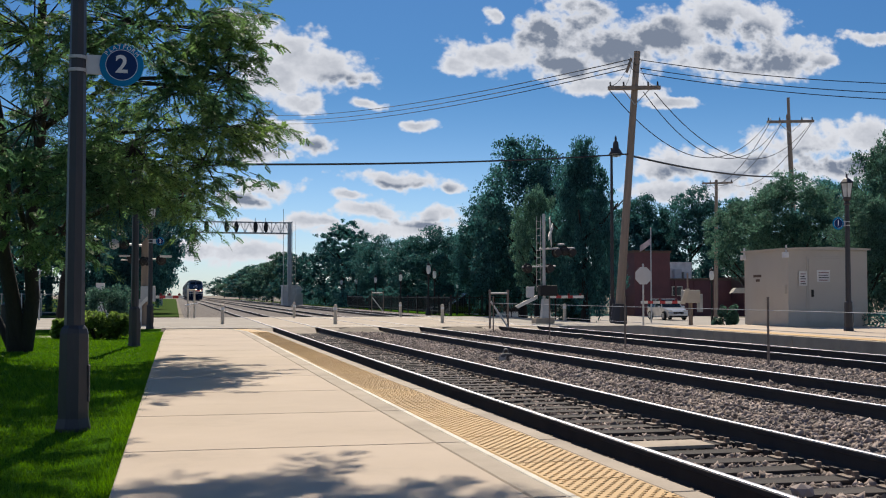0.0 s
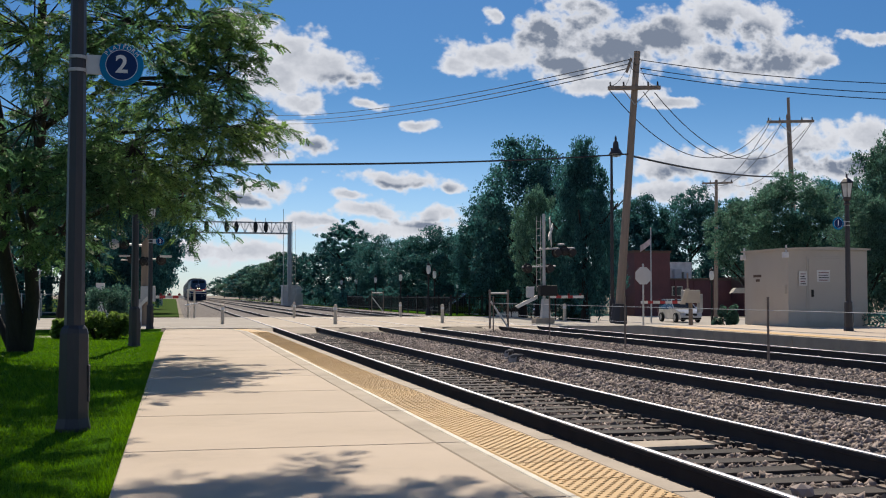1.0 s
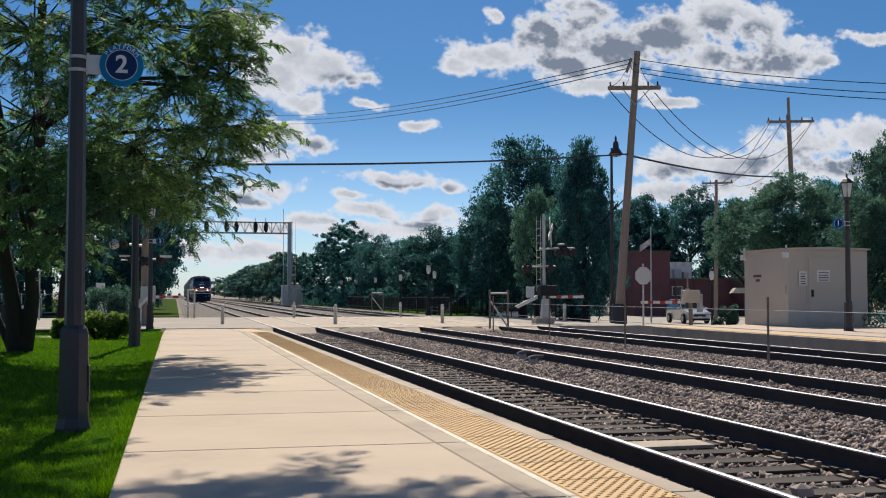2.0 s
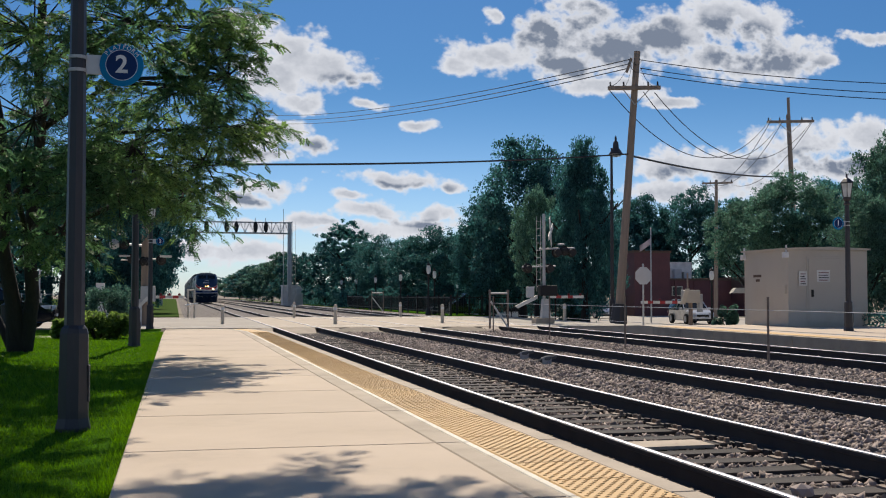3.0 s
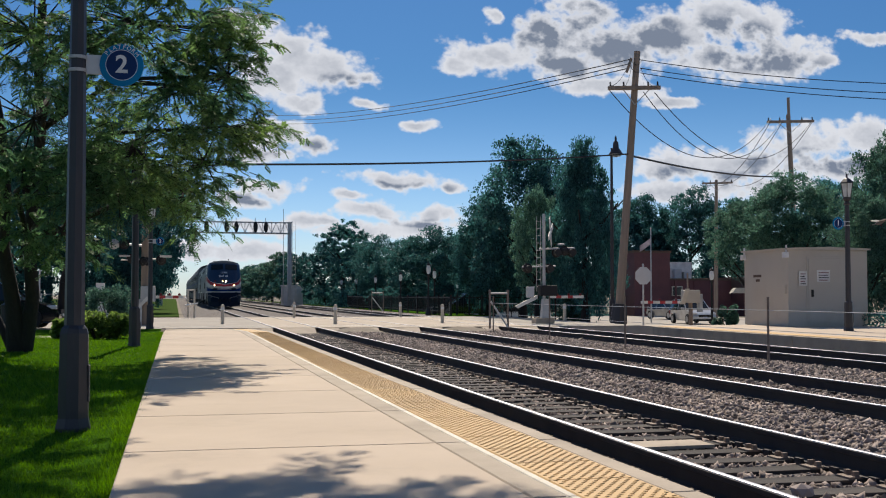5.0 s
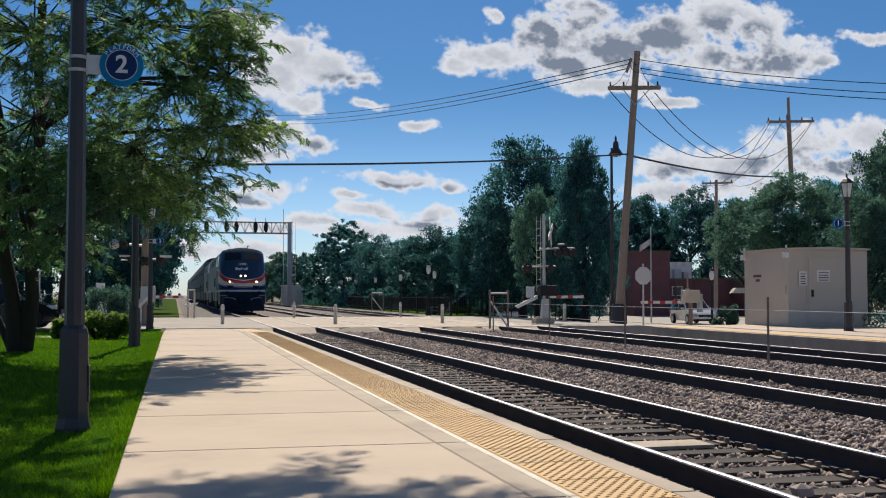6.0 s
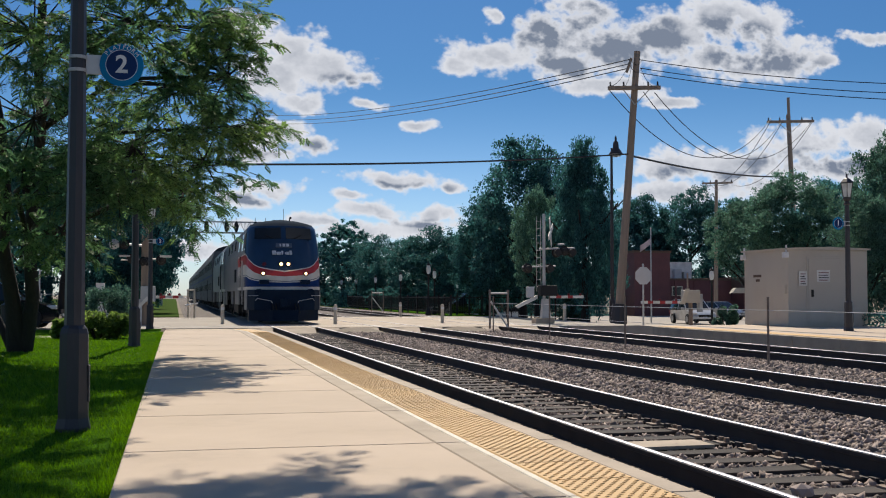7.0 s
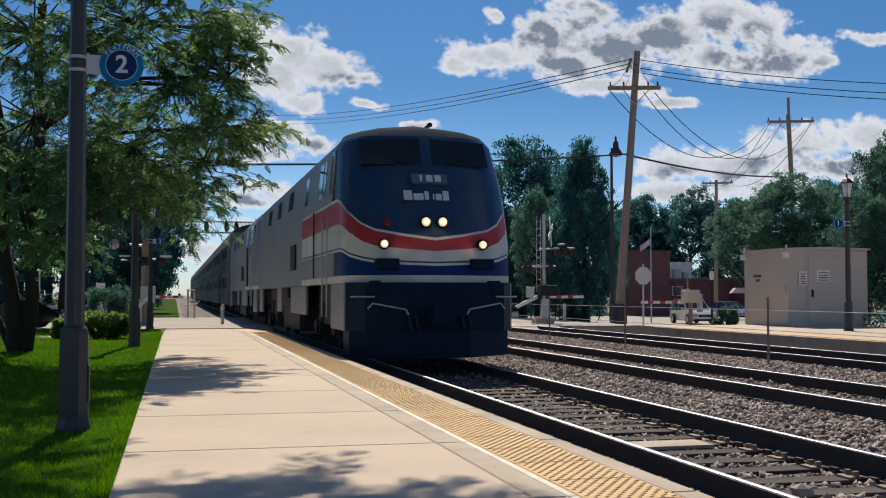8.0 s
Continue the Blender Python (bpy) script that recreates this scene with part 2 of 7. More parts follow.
M = {
    "concrete": mat("concrete", (0.53, 0.43, 0.33), 0.85, 0, 0.07, 0.7, 90, 0.25, 0.003, (0.46, 0.37, 0.28), rand=0.05, stain=((0.32, 0.26, 0.20), 0.9, 0.35)),
    "concrete_edge": mat("concrete_edge", (0.48, 0.40, 0.31), 0.85, 0, 0.1, 1.5, 90, 0.3, 0.003),
    "tactile": mat("tactile", (0.62, 0.40, 0.16), 0.7, 0, 0.1, 1.2, 60, 0.2, 0.002, (0.54, 0.34, 0.14), rand=0.05, stain=((0.33, 0.24, 0.14), 2.5, 0.4)),
    "white_line": mat("white_line", (0.72, 0.66, 0.55), 0.7, 0, 0.12, 3, 50, 0.1, 0.002, stain=((0.42, 0.36, 0.28), 4, 0.6)),
    "asphalt": mat("asphalt", (0.40, 0.36, 0.31), 0.9, 0, 0.15, 0.4, 80, 0.4, 0.006, (0.32, 0.29, 0.25), stain=((0.22, 0.20, 0.18), 0.8, 0.4)),
    "road_paint": mat("road_paint", (0.75, 0.73, 0.68), 0.7, 0, 0.12, 3, 40, 0.1),
    "ballast_bed": mat("ballast_bed", (0.19, 0.165, 0.15), 0.95, 0, 0.5, 14, 34, 1.0, 0.03, (0.10, 0.09, 0.085)),
    "stone": mat("stone", (0.33, 0.265, 0.23), 0.9, 0, 0.2, 1.2, 80, 0.4, 0.004, (0.19, 0.16, 0.15), leaf_rand=0.62, stain=((0.30, 0.20, 0.14), 0.6, 0.45)),
    "tie": mat("tie", (0.058, 0.048, 0.044), 0.9, 0, 0.35, 2, 26, 0.6, 0.006, (0.032, 0.028, 0.027), (0.25, 3, 3), rand=0.3),
    "rust": mat("rust", (0.042, 0.037, 0.040), 0.75, 0.1, 0.2, 3, 60, 0.3, 0.002, (0.026, 0.024, 0.029)),
    "rail_head": mat("rail_head", (0.32, 0.32, 0.35), 0.5, 1.0, 0.06, 2, 40, 0.05, 0.001, (0.36, 0.36, 0.39)),
    "plate": mat("plate", (0.30, 0.235, 0.19), 0.8, 0.1, 0.25, 6, 60, 0.4, 0.003),
    "dirt": mat("dirt", (0.24, 0.20, 0.155), 0.95, 0, 0.25, 0.6, 25, 0.5, 0.02, (0.17, 0.15, 0.11)),
    # lawn grass past the road, dulled in colour to stand for tree shade
    "shaded_verge": mat("shaded_verge", (0.055, 0.110, 0.026), 1.0, 0, 0.35, 0.35, 12, 0.8, 0.03, (0.080, 0.100, 0.040), spec=0.0),
    "lawn": mat("lawn", (0.046, 0.115, 0.010), 1.0, 0, 0.35, 0.5, 30, 0.8, 0.03, (0.032, 0.085, 0.008), spec=0.0),
    "grass": mat("grass", (0.105, 0.200, 0.024), 0.6, 0, 0.2, 0.6, 10, 0, 0.01, (0.062, 0.138, 0.018), leaf_rand=0.35, transl=0.45, spec=0.15),
    "bark": mat("bark", (0.026, 0.022, 0.020), 0.95, 0, 0.4, 3, 22, 1.0, 0.03, (0.022, 0.019, 0.017), (1, 1, 0.25)),
    # broad noise paints sunlit yellow-green and shaded teal clumps into the leaf colour
    "leaf": mat("leaf", (0.135, 0.205, 0.066), 0.6, 0, 0.15, 0.45, 8, 0, 0.01, (0.050, 0.112, 0.080), leaf_rand=0.45, transl=0.55, spec=0.2),
    # background foliage: bluish haze and sky-blue shade are put in as teal
    "leaf_dark": mat("leaf_dark", (0.052, 0.132, 0.122), 0.65, 0, 0.15, 0.3, 6, 0, 0.01, (0.034, 0.096, 0.104), leaf_rand=0.5, transl=0.48, spec=0.2, rand=0.2),
    "leaf_mid": mat("leaf_mid", (0.082, 0.152, 0.108), 0.65, 0, 0.15, 0.3, 6, 0, 0.01, (0.046, 0.104, 0.094), leaf_rand=0.5, transl=0.45, spec=0.2, rand=0.2),
    "bush": mat("bush", (0.17, 0.23, 0.07), 0.7, 0, 0.15, 0.8, 8, 0, 0.01, (0.085, 0.14, 0.045), leaf_rand=0.4, transl=0.6, spec=0.2),
    "post_green": mat("post_bronze", (0.036, 0.034, 0.040), 0.45, 0.0, 0.25, 2, 40, 0.25, 0.002, (0.026, 0.024, 0.029), (1, 1, 0.2)),
    "black_metal": mat("black_metal", (0.018, 0.019, 0.022), 0.5, 0.2, 0.15, 3, 40, 0.1),
    "galv": mat("galv", (0.50, 0.505, 0.51), 0.5, 0.2, 0.12, 3, 50, 0.1, 0.001, (0.42, 0.43, 0.44)),
    "silver": mat("silver", (0.55, 0.56, 0.58), 0.5, 0.3, 0.06, 1.0, 30, 0.05, 0.001, (0.48, 0.49, 0.51)),
    "white_paint": mat("white_paint", (0.78, 0.77, 0.74), 0.55, 0, 0.07, 2, 30, 0.08, stain=((0.4, 0.36, 0.3), 3, 0.3)),
    "red_paint": mat("red_paint", (0.50, 0.035, 0.04), 0.35, 0, 0.06, 2, 30, 0.03),
    "sign_blue": mat("sign_blue", (0.0, 0.20, 0.44), 0.5, 0, 0.04, 3, 30, 0, spec=0.15),
    "sign_navy": mat("sign_navy", (0.008, 0.035, 0.14), 0.5, 0, 0.04, 3, 30, 0, spec=0.15),
    "sign_white": mat("sign_white", (0.75, 0.76, 0.78), 0.45, 0, 0.04, 3, 30, 0),
    "lamp_glass": mat("lamp_glass", (0.72, 0.74, 0.76), 0.25, 0, 0.04, 3, 30, 0, transl=0.3),
    "pole_wood": mat("pole_wood", (0.33, 0.255, 0.205), 0.9, 0, 0.25, 1.5, 24, 0.6, 0.008, (0.24, 0.19, 0.15), (3, 3, 0.15)),
    "wire": mat("wire", (0.02, 0.02, 0.022), 0.6, 0, 0.05, 3, 10, 0),
    "tan_metal": mat("tan_metal", (0.49, 0.45, 0.39), 0.55, 0, 0.05, 0.8, 30, 0.06, 0.002, (0.47, 0.42, 0.36), stain=((0.36, 0.31, 0.25), 1.2, 0.35)),
    "brick_red": mat("brick_red", (0.155, 0.066, 0.070), 0.85, 0, 0.2, 1.0, 20, 0.3, 0.004, (0.12, 0.052, 0.058), rand=0.1),
    "roof_brown": mat("roof_brown", (0.13, 0.085, 0.065), 0.85, 0, 0.2, 1, 16, 0.4),
    "cream": mat("cream", (0.62, 0.56, 0.46), 0.7, 0, 0.06, 2, 30, 0.1),
    "window_glass": glass("window_glass"),
    "loco_face": mat("loco_face", (0.011, 0.044, 0.105), 0.36, 0, 0.08, 1.5, 30, 0.02, 0.001, coat=0.15),
    "loco_blue": mat("loco_blue", (0.003, 0.034, 0.17), 0.5, 0, 0.06, 1.5, 30, 0.02, spec=0.15),
    "cab_top": mat("cab_top", (0.008, 0.026, 0.052), 0.9, 0, 0.1, 1.5, 30, 0.05, spec=0.03),
    "board_grey": mat("board_grey", (0.10, 0.14, 0.20), 0.5, 0, 0.06, 3, 30, 0.02),
    "loco_white": mat("loco_white", (0.70, 0.68, 0.64), 0.45, 0, 0.05, 1.2, 30, 0.03, stain=((0.42, 0.38, 0.33), 1.5, 0.3)),
    "loco_grey": mat("loco_grey", (0.27, 0.27, 0.285), 0.45, 0.2, 0.06, 0.8, 30, 0.03, 0.001, (0.22, 0.22, 0.235), stain=((0.19, 0.175, 0.16), 1.0, 0.35)),
    "loco_roof": mat("loco_roof", (0.05, 0.055, 0.06), 0.85, 0, 0.15, 1.5, 30, 0.1),
    "under": mat("under", (0.022, 0.022, 0.024), 0.7, 0.2, 0.2, 3, 30, 0.2),
    "pilot": mat("pilot", (0.005, 0.019, 0.046), 0.5, 0.0, 0.15, 2, 30, 0.08, stain=((0.014, 0.022, 0.036), 2, 0.25), spec=0.1),
    "coach_glass": mat("coach_glass", (0.012, 0.016, 0.02), 0.45, 0, 0.05, 3, 20, 0, spec=0.15),
    "coach": mat("coach", (0.15, 0.16, 0.175), 0.7, 0.0, 0.07, 0.7, 30, 0.05, 0.001, (0.16, 0.165, 0.175), stain=((0.09, 0.085, 0.08), 0.9, 0.3), spec=0.15),
    "headlight": mat("headlight", (0.5, 0.36, 0.2), 0.3, 0, 0, 3, 10, 0, emit=((1.0, 0.58, 0.24), 0.8)),
    "ditch_light": mat("ditch_light", (0.5, 0.34, 0.2), 0.3, 0, 0, 3, 10, 0, emit=((1.0, 0.50, 0.20), 0.7)),
    "burner": mat("burner", (0.9, 0.8, 0.6), 0.3, 0, 0, 3, 10, 0, emit=((1.0, 0.66, 0.30), 120.0)),
    "lamp_red": mat("lamp_red", (0.16, 0.012, 0.02), 0.3, 0, 0.05, 3, 10, 0),
    "car_white": mat("car_white", (0.62, 0.63, 0.65), 0.28, 0.2, 0.03, 2, 30, 0, coat=0.8),
    "car_silver": mat("car_silver", (0.30, 0.32, 0.35), 0.28, 0.6, 0.03, 2, 30, 0, coat=0.8),
    "car_black": mat("car_black", (0.014, 0.017, 0.024), 0.15, 0.1, 0.03, 2, 30, 0, coat=0.9),
    "tyre": mat("tyre", (0.02, 0.02, 0.02), 0.85, 0, 0.1, 4, 40, 0.1),
    "car_lamp": mat("car_lamp", (0.85, 0.85, 0.85), 0.1, 0.2, 0, 3, 10, 0, coat=1.0),
    "feather": mat("feather", (0.11, 0.105, 0.11), 0.8, 0, 0.2, 8, 60, 0.2),
    "feather_pale": mat("feather_pale", (0.42, 0.40, 0.38), 0.8, 0, 0.15, 8, 60, 0.2),
    "flag_cloth": mat("flag_cloth", (0.40, 0.38, 0.42), 0.8, 0, 0.1, 3, 30, 0.1),
    "signal_black": mat("signal_black", (0.012, 0.012, 0.014), 0.6, 0, 0.1, 4, 30, 0),
    "orange_glow": mat("amber_lens", (0.35, 0.12, 0.03), 0.3, 0, 0.05, 4, 30, 0),
    "flower": mat("mulch", (0.10, 0.07, 0.05), 0.95, 0, 0.4, 4, 30, 0.8, 0.02),
}


# ---- mesh helpers ----
def link_mesh(name, bm, material, parent=None, label="", smooth=False):
    me = bpy.data.meshes.new(name)
    bm.normal_update()
    bm.to_mesh(me)
    bm.free()
    if smooth:
        me.polygons.foreach_set("use_smooth", [True] * len(me.polygons))
        me.set_sharp_from_angle(angle=radians(40))
    me.materials.append(M[material])
    ob = new(name, me)
    if parent is not None:
        ob.parent = parent
    if label:
        ob["label"] = label
    return ob


def part(name, bm, material, parent, label="", smooth=False):
    return link_mesh(name, bm, material, parent, label, smooth)


def piece(name, source, parent, m):
    """Another object on the mesh of source."""
    ob = new(name, source.data)
    ob.parent = parent
    ob.matrix_basis = m
    return ob


def empty(name, m, label, category, group="", kind=""):
    e = new(name)
    e.matrix_basis = m
    return tagged(e, label, category, group, kind)


def box(bm, x0, x1, y0, y1, z0, z1, bevel=0.0, m=None):
    r = bmesh.ops.create_cube(bm, size=1.0)
    vs = r["verts"]
    for v in vs:
        v.co = Vector(((x0 + x1) / 2 + v.co.x * (x1 - x0), (y0 + y1) / 2 + v.co.y * (y1 - y0), (z0 + z1) / 2 + v.co.z * (z1 - z0)))
    if bevel:
        es = list({e for v in vs for e in v.link_edges})
        out = bmesh.ops.bevel(bm, geom=es, offset=bevel, segments=2, profile=0.7, affect="EDGES")
        vs = list({v for f in out["faces"] for v in f.verts} | {v for v in vs if v.is_valid})
    if m is not None:
        bmesh.ops.transform(bm, matrix=m, verts=vs)
    return bm


def boxed(*a, **k):
    return box(bmesh.new(), *a, **k)


def lathe(profile, n=16, bm=None, at=(0, 0, 0), m=None):
    """Turn (radius, z) points about z."""
    bm = bm or bmesh.new()
    rings = []
    for r, z in profile:
        rings.append([bm.verts.new((at[0] + r * math.cos(2 * math.pi * i / n), at[1] + r * math.sin(2 * math.pi * i / n), at[2] + z)) for i in range(n)])
    for a, b in zip(rings, rings[1:]):
        for i in range(n):
            bm.faces.new((a[i], a[(i + 1) % n], b[(i + 1) % n], b[i]))
    bm.faces.new(rings[0][::-1])
    bm.faces.new(rings[-1])
    if m is not None:
        bmesh.ops.transform(bm, matrix=m, verts=[v for r in rings for v in r])
    return bm


def rod(bm, a, b, r0, r1=None, n=8):
    a, b = Vector(a), Vector(b)
    r1 = r0 if r1 is None else r1
    q = (b - a).to_track_quat("Z", "Y").to_matrix().to_4x4()
    return lathe([(r0, 0), (r1, (b - a).length)], n, bm, m=Matrix.Translation(a) @ q)


def rods(items, n=8):
    bm = bmesh.new()
    for it in items:
        rod(bm, *it, n=n)
    return bm


def prism(poly, h0, h1, axis="z", bm=None):
    """Extrude a closed outline: axis z takes (x, y), axis y takes (x, z), axis x takes (y, z)."""
    bm = bm or bmesh.new()

    def p(a, b, h):
        return {"z": (a, b, h), "y": (a, h, b), "x": (h, a, b)}[axis]
    lo = [bm.verts.new(p(a, b, h0)) for a, b in poly]
    hi = [bm.verts.new(p(a, b, h1)) for a, b in poly]
    n = len(poly)
    for i in range(n):
        bm.faces.new((lo[i], lo[(i + 1) % n], hi[(i + 1) % n], hi[i]))
    bm.faces.new(lo[::-1])
    bm.faces.new(hi)
    bmesh.ops.recalc_face_normals(bm, faces=bm.faces)
    return bm


def raw(name, verts, faces, material, parent=None):
    me = bpy.data.meshes.new(name)
    me.from_pydata(verts, [], faces)
    me.materials.append(M[material])
    ob = new(name, me)
    if parent is not None:
        ob.parent = parent
    return ob


def soup(name, V, k, material, parent=None):
    """A mesh of loose polygons of k corners from an array of corners."""
    n = len(V) // k
    me = bpy.data.meshes.new(name)
    me.vertices.add(len(V))
    me.vertices.foreach_set("co", np.asarray(V, dtype=np.float32).ravel())
    me.loops.add(n * k)
    me.loops.foreach_set("vertex_index", np.arange(n * k, dtype=np.int32))
    me.polygons.add(n)
    me.polygons.foreach_set("loop_start", np.arange(n, dtype=np.int32) * k)
    me.polygons.foreach_set("loop_total", np.full(n, k, dtype=np.int32))
    me.update(calc_edges=True)
    me.materials.append(M[material])
    ob = new(name, me)
    if parent is not None:
        ob.parent = parent
    return ob


def writing(name, text, size, m, material, parent, depth=0.002):
    cu = bpy.data.curves.new(name, "FONT")
    cu.body, cu.size, cu.extrude = text, size, depth
    cu.align_x, cu.align_y = "CENTER", "CENTER"
    cu.materials.append(M[material])
    ob = new(name, cu)
    ob.parent = parent
    ob.matrix_basis = m
    return ob


# ---- ground, road, platforms ----
RAILS = ((3.47, 4.98), (7.26, 8.77), (11.78, 13.29))
ROAD_Y = (40.5, 60.0)


def build_ground():
    xs = [(-2500, -0.03), (-60, -0.03), (2.38, -0.03), (2.53, -0.30), (14.3, -0.30), (14.45, -0.03), (17, -0.05), (20.2, -0.86), (80, -0.9), (2500, -0.9)]
    ys = [-300, 0, 20, 40, 60, 120, 300, 700, 3000]
    verts = [(x, y, z) for y in ys for x, z in xs]
    n = len(xs)
    faces = [(j * n + i, j * n + i + 1, (j + 1) * n + i + 1, (j + 1) * n + i) for j in range(len(ys) - 1) for i in range(n - 1)]
    tagged(raw("ground", verts, faces, "dirt"), "bare brown earth with the track bed cut in it", "ground", kind="structure")
    # lawn left of the platform, in gentle rolls
    rng = random.Random(3)
    nx, ny = 40, 60
    verts = []
    for j in range(ny + 1):
        for i in range(nx + 1):
            x, y = -0.32 - 30 * (i / nx) ** 1.6, -6 + 44 * j / ny
            verts.append((x, y, 0.15 - 0.02 * min(1, 3 * i / nx) + 0.02 * math.sin(x * 1.3 + y * 0.7) * min(1, i / 3) - max(0, y - 30) * 0.012))
    faces = [(j * (nx + 1) + i, j * (nx + 1) + i + 1, (j + 1) * (nx + 1) + i + 1, (j + 1) * (nx + 1) + i) for j in range(ny) for i in range(nx)]
    tagged(raw("lawn", verts, [f[::-1] for f in faces], "lawn"), "mown green lawn beside the platform in tree shade", "lawn", kind="structure")
    soil = boxed(-0.40, -0.285, -6, 36, 0.0, 0.14)
    tagged(link_mesh("soil_edge", soil, "flower"), "dark bare soil edge between lawn and platform", "soil", kind="structure")
    # lawn beyond the road
    bm = boxed(-60, 0.2, 61.5, 330, -0.2, 0.02)
    tagged(link_mesh("lawn", bm, "shaded_verge"), "green grass strip beside the tracks past the road, tree shade in its colour", "lawn", kind="structure")
    bm = prism([(15.0, 0.0), (17.2, 0.0), (20.5, -0.80), (20.5, -1.0), (15.0, -0.3)], 61, 330, "y")
    tagged(link_mesh("lawn", bm, "lawn"), "shaded green park lawn past the crossing", "lawn", kind="structure")
    # footpath across the lawn
    bm = boxed(-14, -2.5, 27.5, 30.0, 0.0, 0.135)
    tagged(link_mesh("footpath", bm, "concrete_edge"), "pale concrete footpath through the lawn", "path", kind="structure")


def build_road():
    road = boxed(-90, 3.40, *ROAD_Y, -0.3, -0.008)
    r = tagged(link_mesh("road", road, "asphalt"), "sun-bleached street crossing the three tracks", "road", kind="structure")
    gaps = [(3.53, 4.92), (5.04, 7.20), (7.32, 8.71), (8.83, 11.72), (11.84, 13.23), (13.35, 17.4)]
    for a, b in gaps:
        part("crossing_panel" if b < 15 else "road_slab", boxed(a, b, *ROAD_Y, -0.3, -0.008), "concrete_edge" if b < 15 else "asphalt", r)
    for y in (42.6, 57.6):
        for a, b in [(-20, 3.3)] + gaps[:-1] + [(13.5, 17.3)]:
            part("stop_line", boxed(a + 0.05, b - 0.05, y, y + 0.14, -0.008, -0.003), "road_paint", r)
    # tapered panel ends and earth humps where the ballast meets the street
    for xa, xb in RAILS:
        for x0, x1 in ((xa + 0.12, xb - 0.12), (xa - 0.75, xa - 0.12), (xb + 0.12, xb + 0.75)):
            part("panel_end", prism([(39.85, -0.20), (40.46, -0.02), (40.46, -0.3), (39.85, -0.3)], x0, x1, "x"), "concrete_edge", r, "sloped pale end of a crossing panel")
    for k, (xa, xb) in enumerate(((5.75, 6.95), (9.6, 11.0), (2.6, 2.75))):
        g = bmesh.new()
        grid = [[g.verts.new((xa - 0.5 + (xb - xa + 1.0) * i / 12, 37.2 + 3.2 * j / 10, -0.26 + 0.26 * math.sin(math.pi * i / 12) ** 0.6 * (j / 10) ** 0.7 + 0.02 * noise.noise((i * 0.7, j * 0.7, k)))) for j in range(11)] for i in range(13)]
        for a, b in zip(grid, grid[1:]):
            for j in range(10):
                g.faces.new((a[j], b[j], b[j + 1], a[j + 1]))
        part("earth_hump", g, "dirt", r, "brown earth hump at the street's edge")
    # street parallel to the tracks beyond the far platform
    s = prism([(17.4, -0.008), (20.4, -0.82), (90, -0.86), (90, -1.2), (17.4, -0.5)], *ROAD_Y, "y")
    tagged(link_mesh("road", s, "asphalt"), "grey street falling away from the crossing", "road", kind="structure")
    s = boxed(20.6, 48.0, 60.02, 240, -1.2, -0.83)
    tagged(link_mesh("road", s, "asphalt"), "grey street running along the tracks", "road", kind="structure")



def slab_z(y):
    return 0.2 - 0.2 * min(1, max(0, (y - 30.0) / 9.5))


def sloped(bm, x0, x1, y0, y1, depth, lift=0.0, joint=0.006):
    z0, z1 = slab_z(y0) + lift, slab_z(y1) + lift
    a, b, c, d = y0 + joint, y1 - joint, z0, z1
    e = 0.008
    V = [bm.verts.new(p) for p in ((x0, a, c - depth), (x1, a, c - depth), (x1, b, d - depth), (x0, b, d - depth),
                                   (x0, a, c - e), (x1, a, c - e), (x1, b, d - e), (x0, b, d - e),
                                   (x0 + e, a + e, c), (x1 - e, a + e, c), (x1 - e, b - e, d), (x0 + e, b - e, d))]
    for q in ((0, 1, 5, 4), (1, 2, 6, 5), (2, 3, 7, 6), (3, 0, 4, 7), (4, 5, 9, 8), (5, 6, 10, 9), (6, 7, 11, 10), (7, 4, 8, 11), (8, 9, 10, 11), (3, 2, 1, 0)):
        bm.faces.new([V[i] for i in q])
    return bm


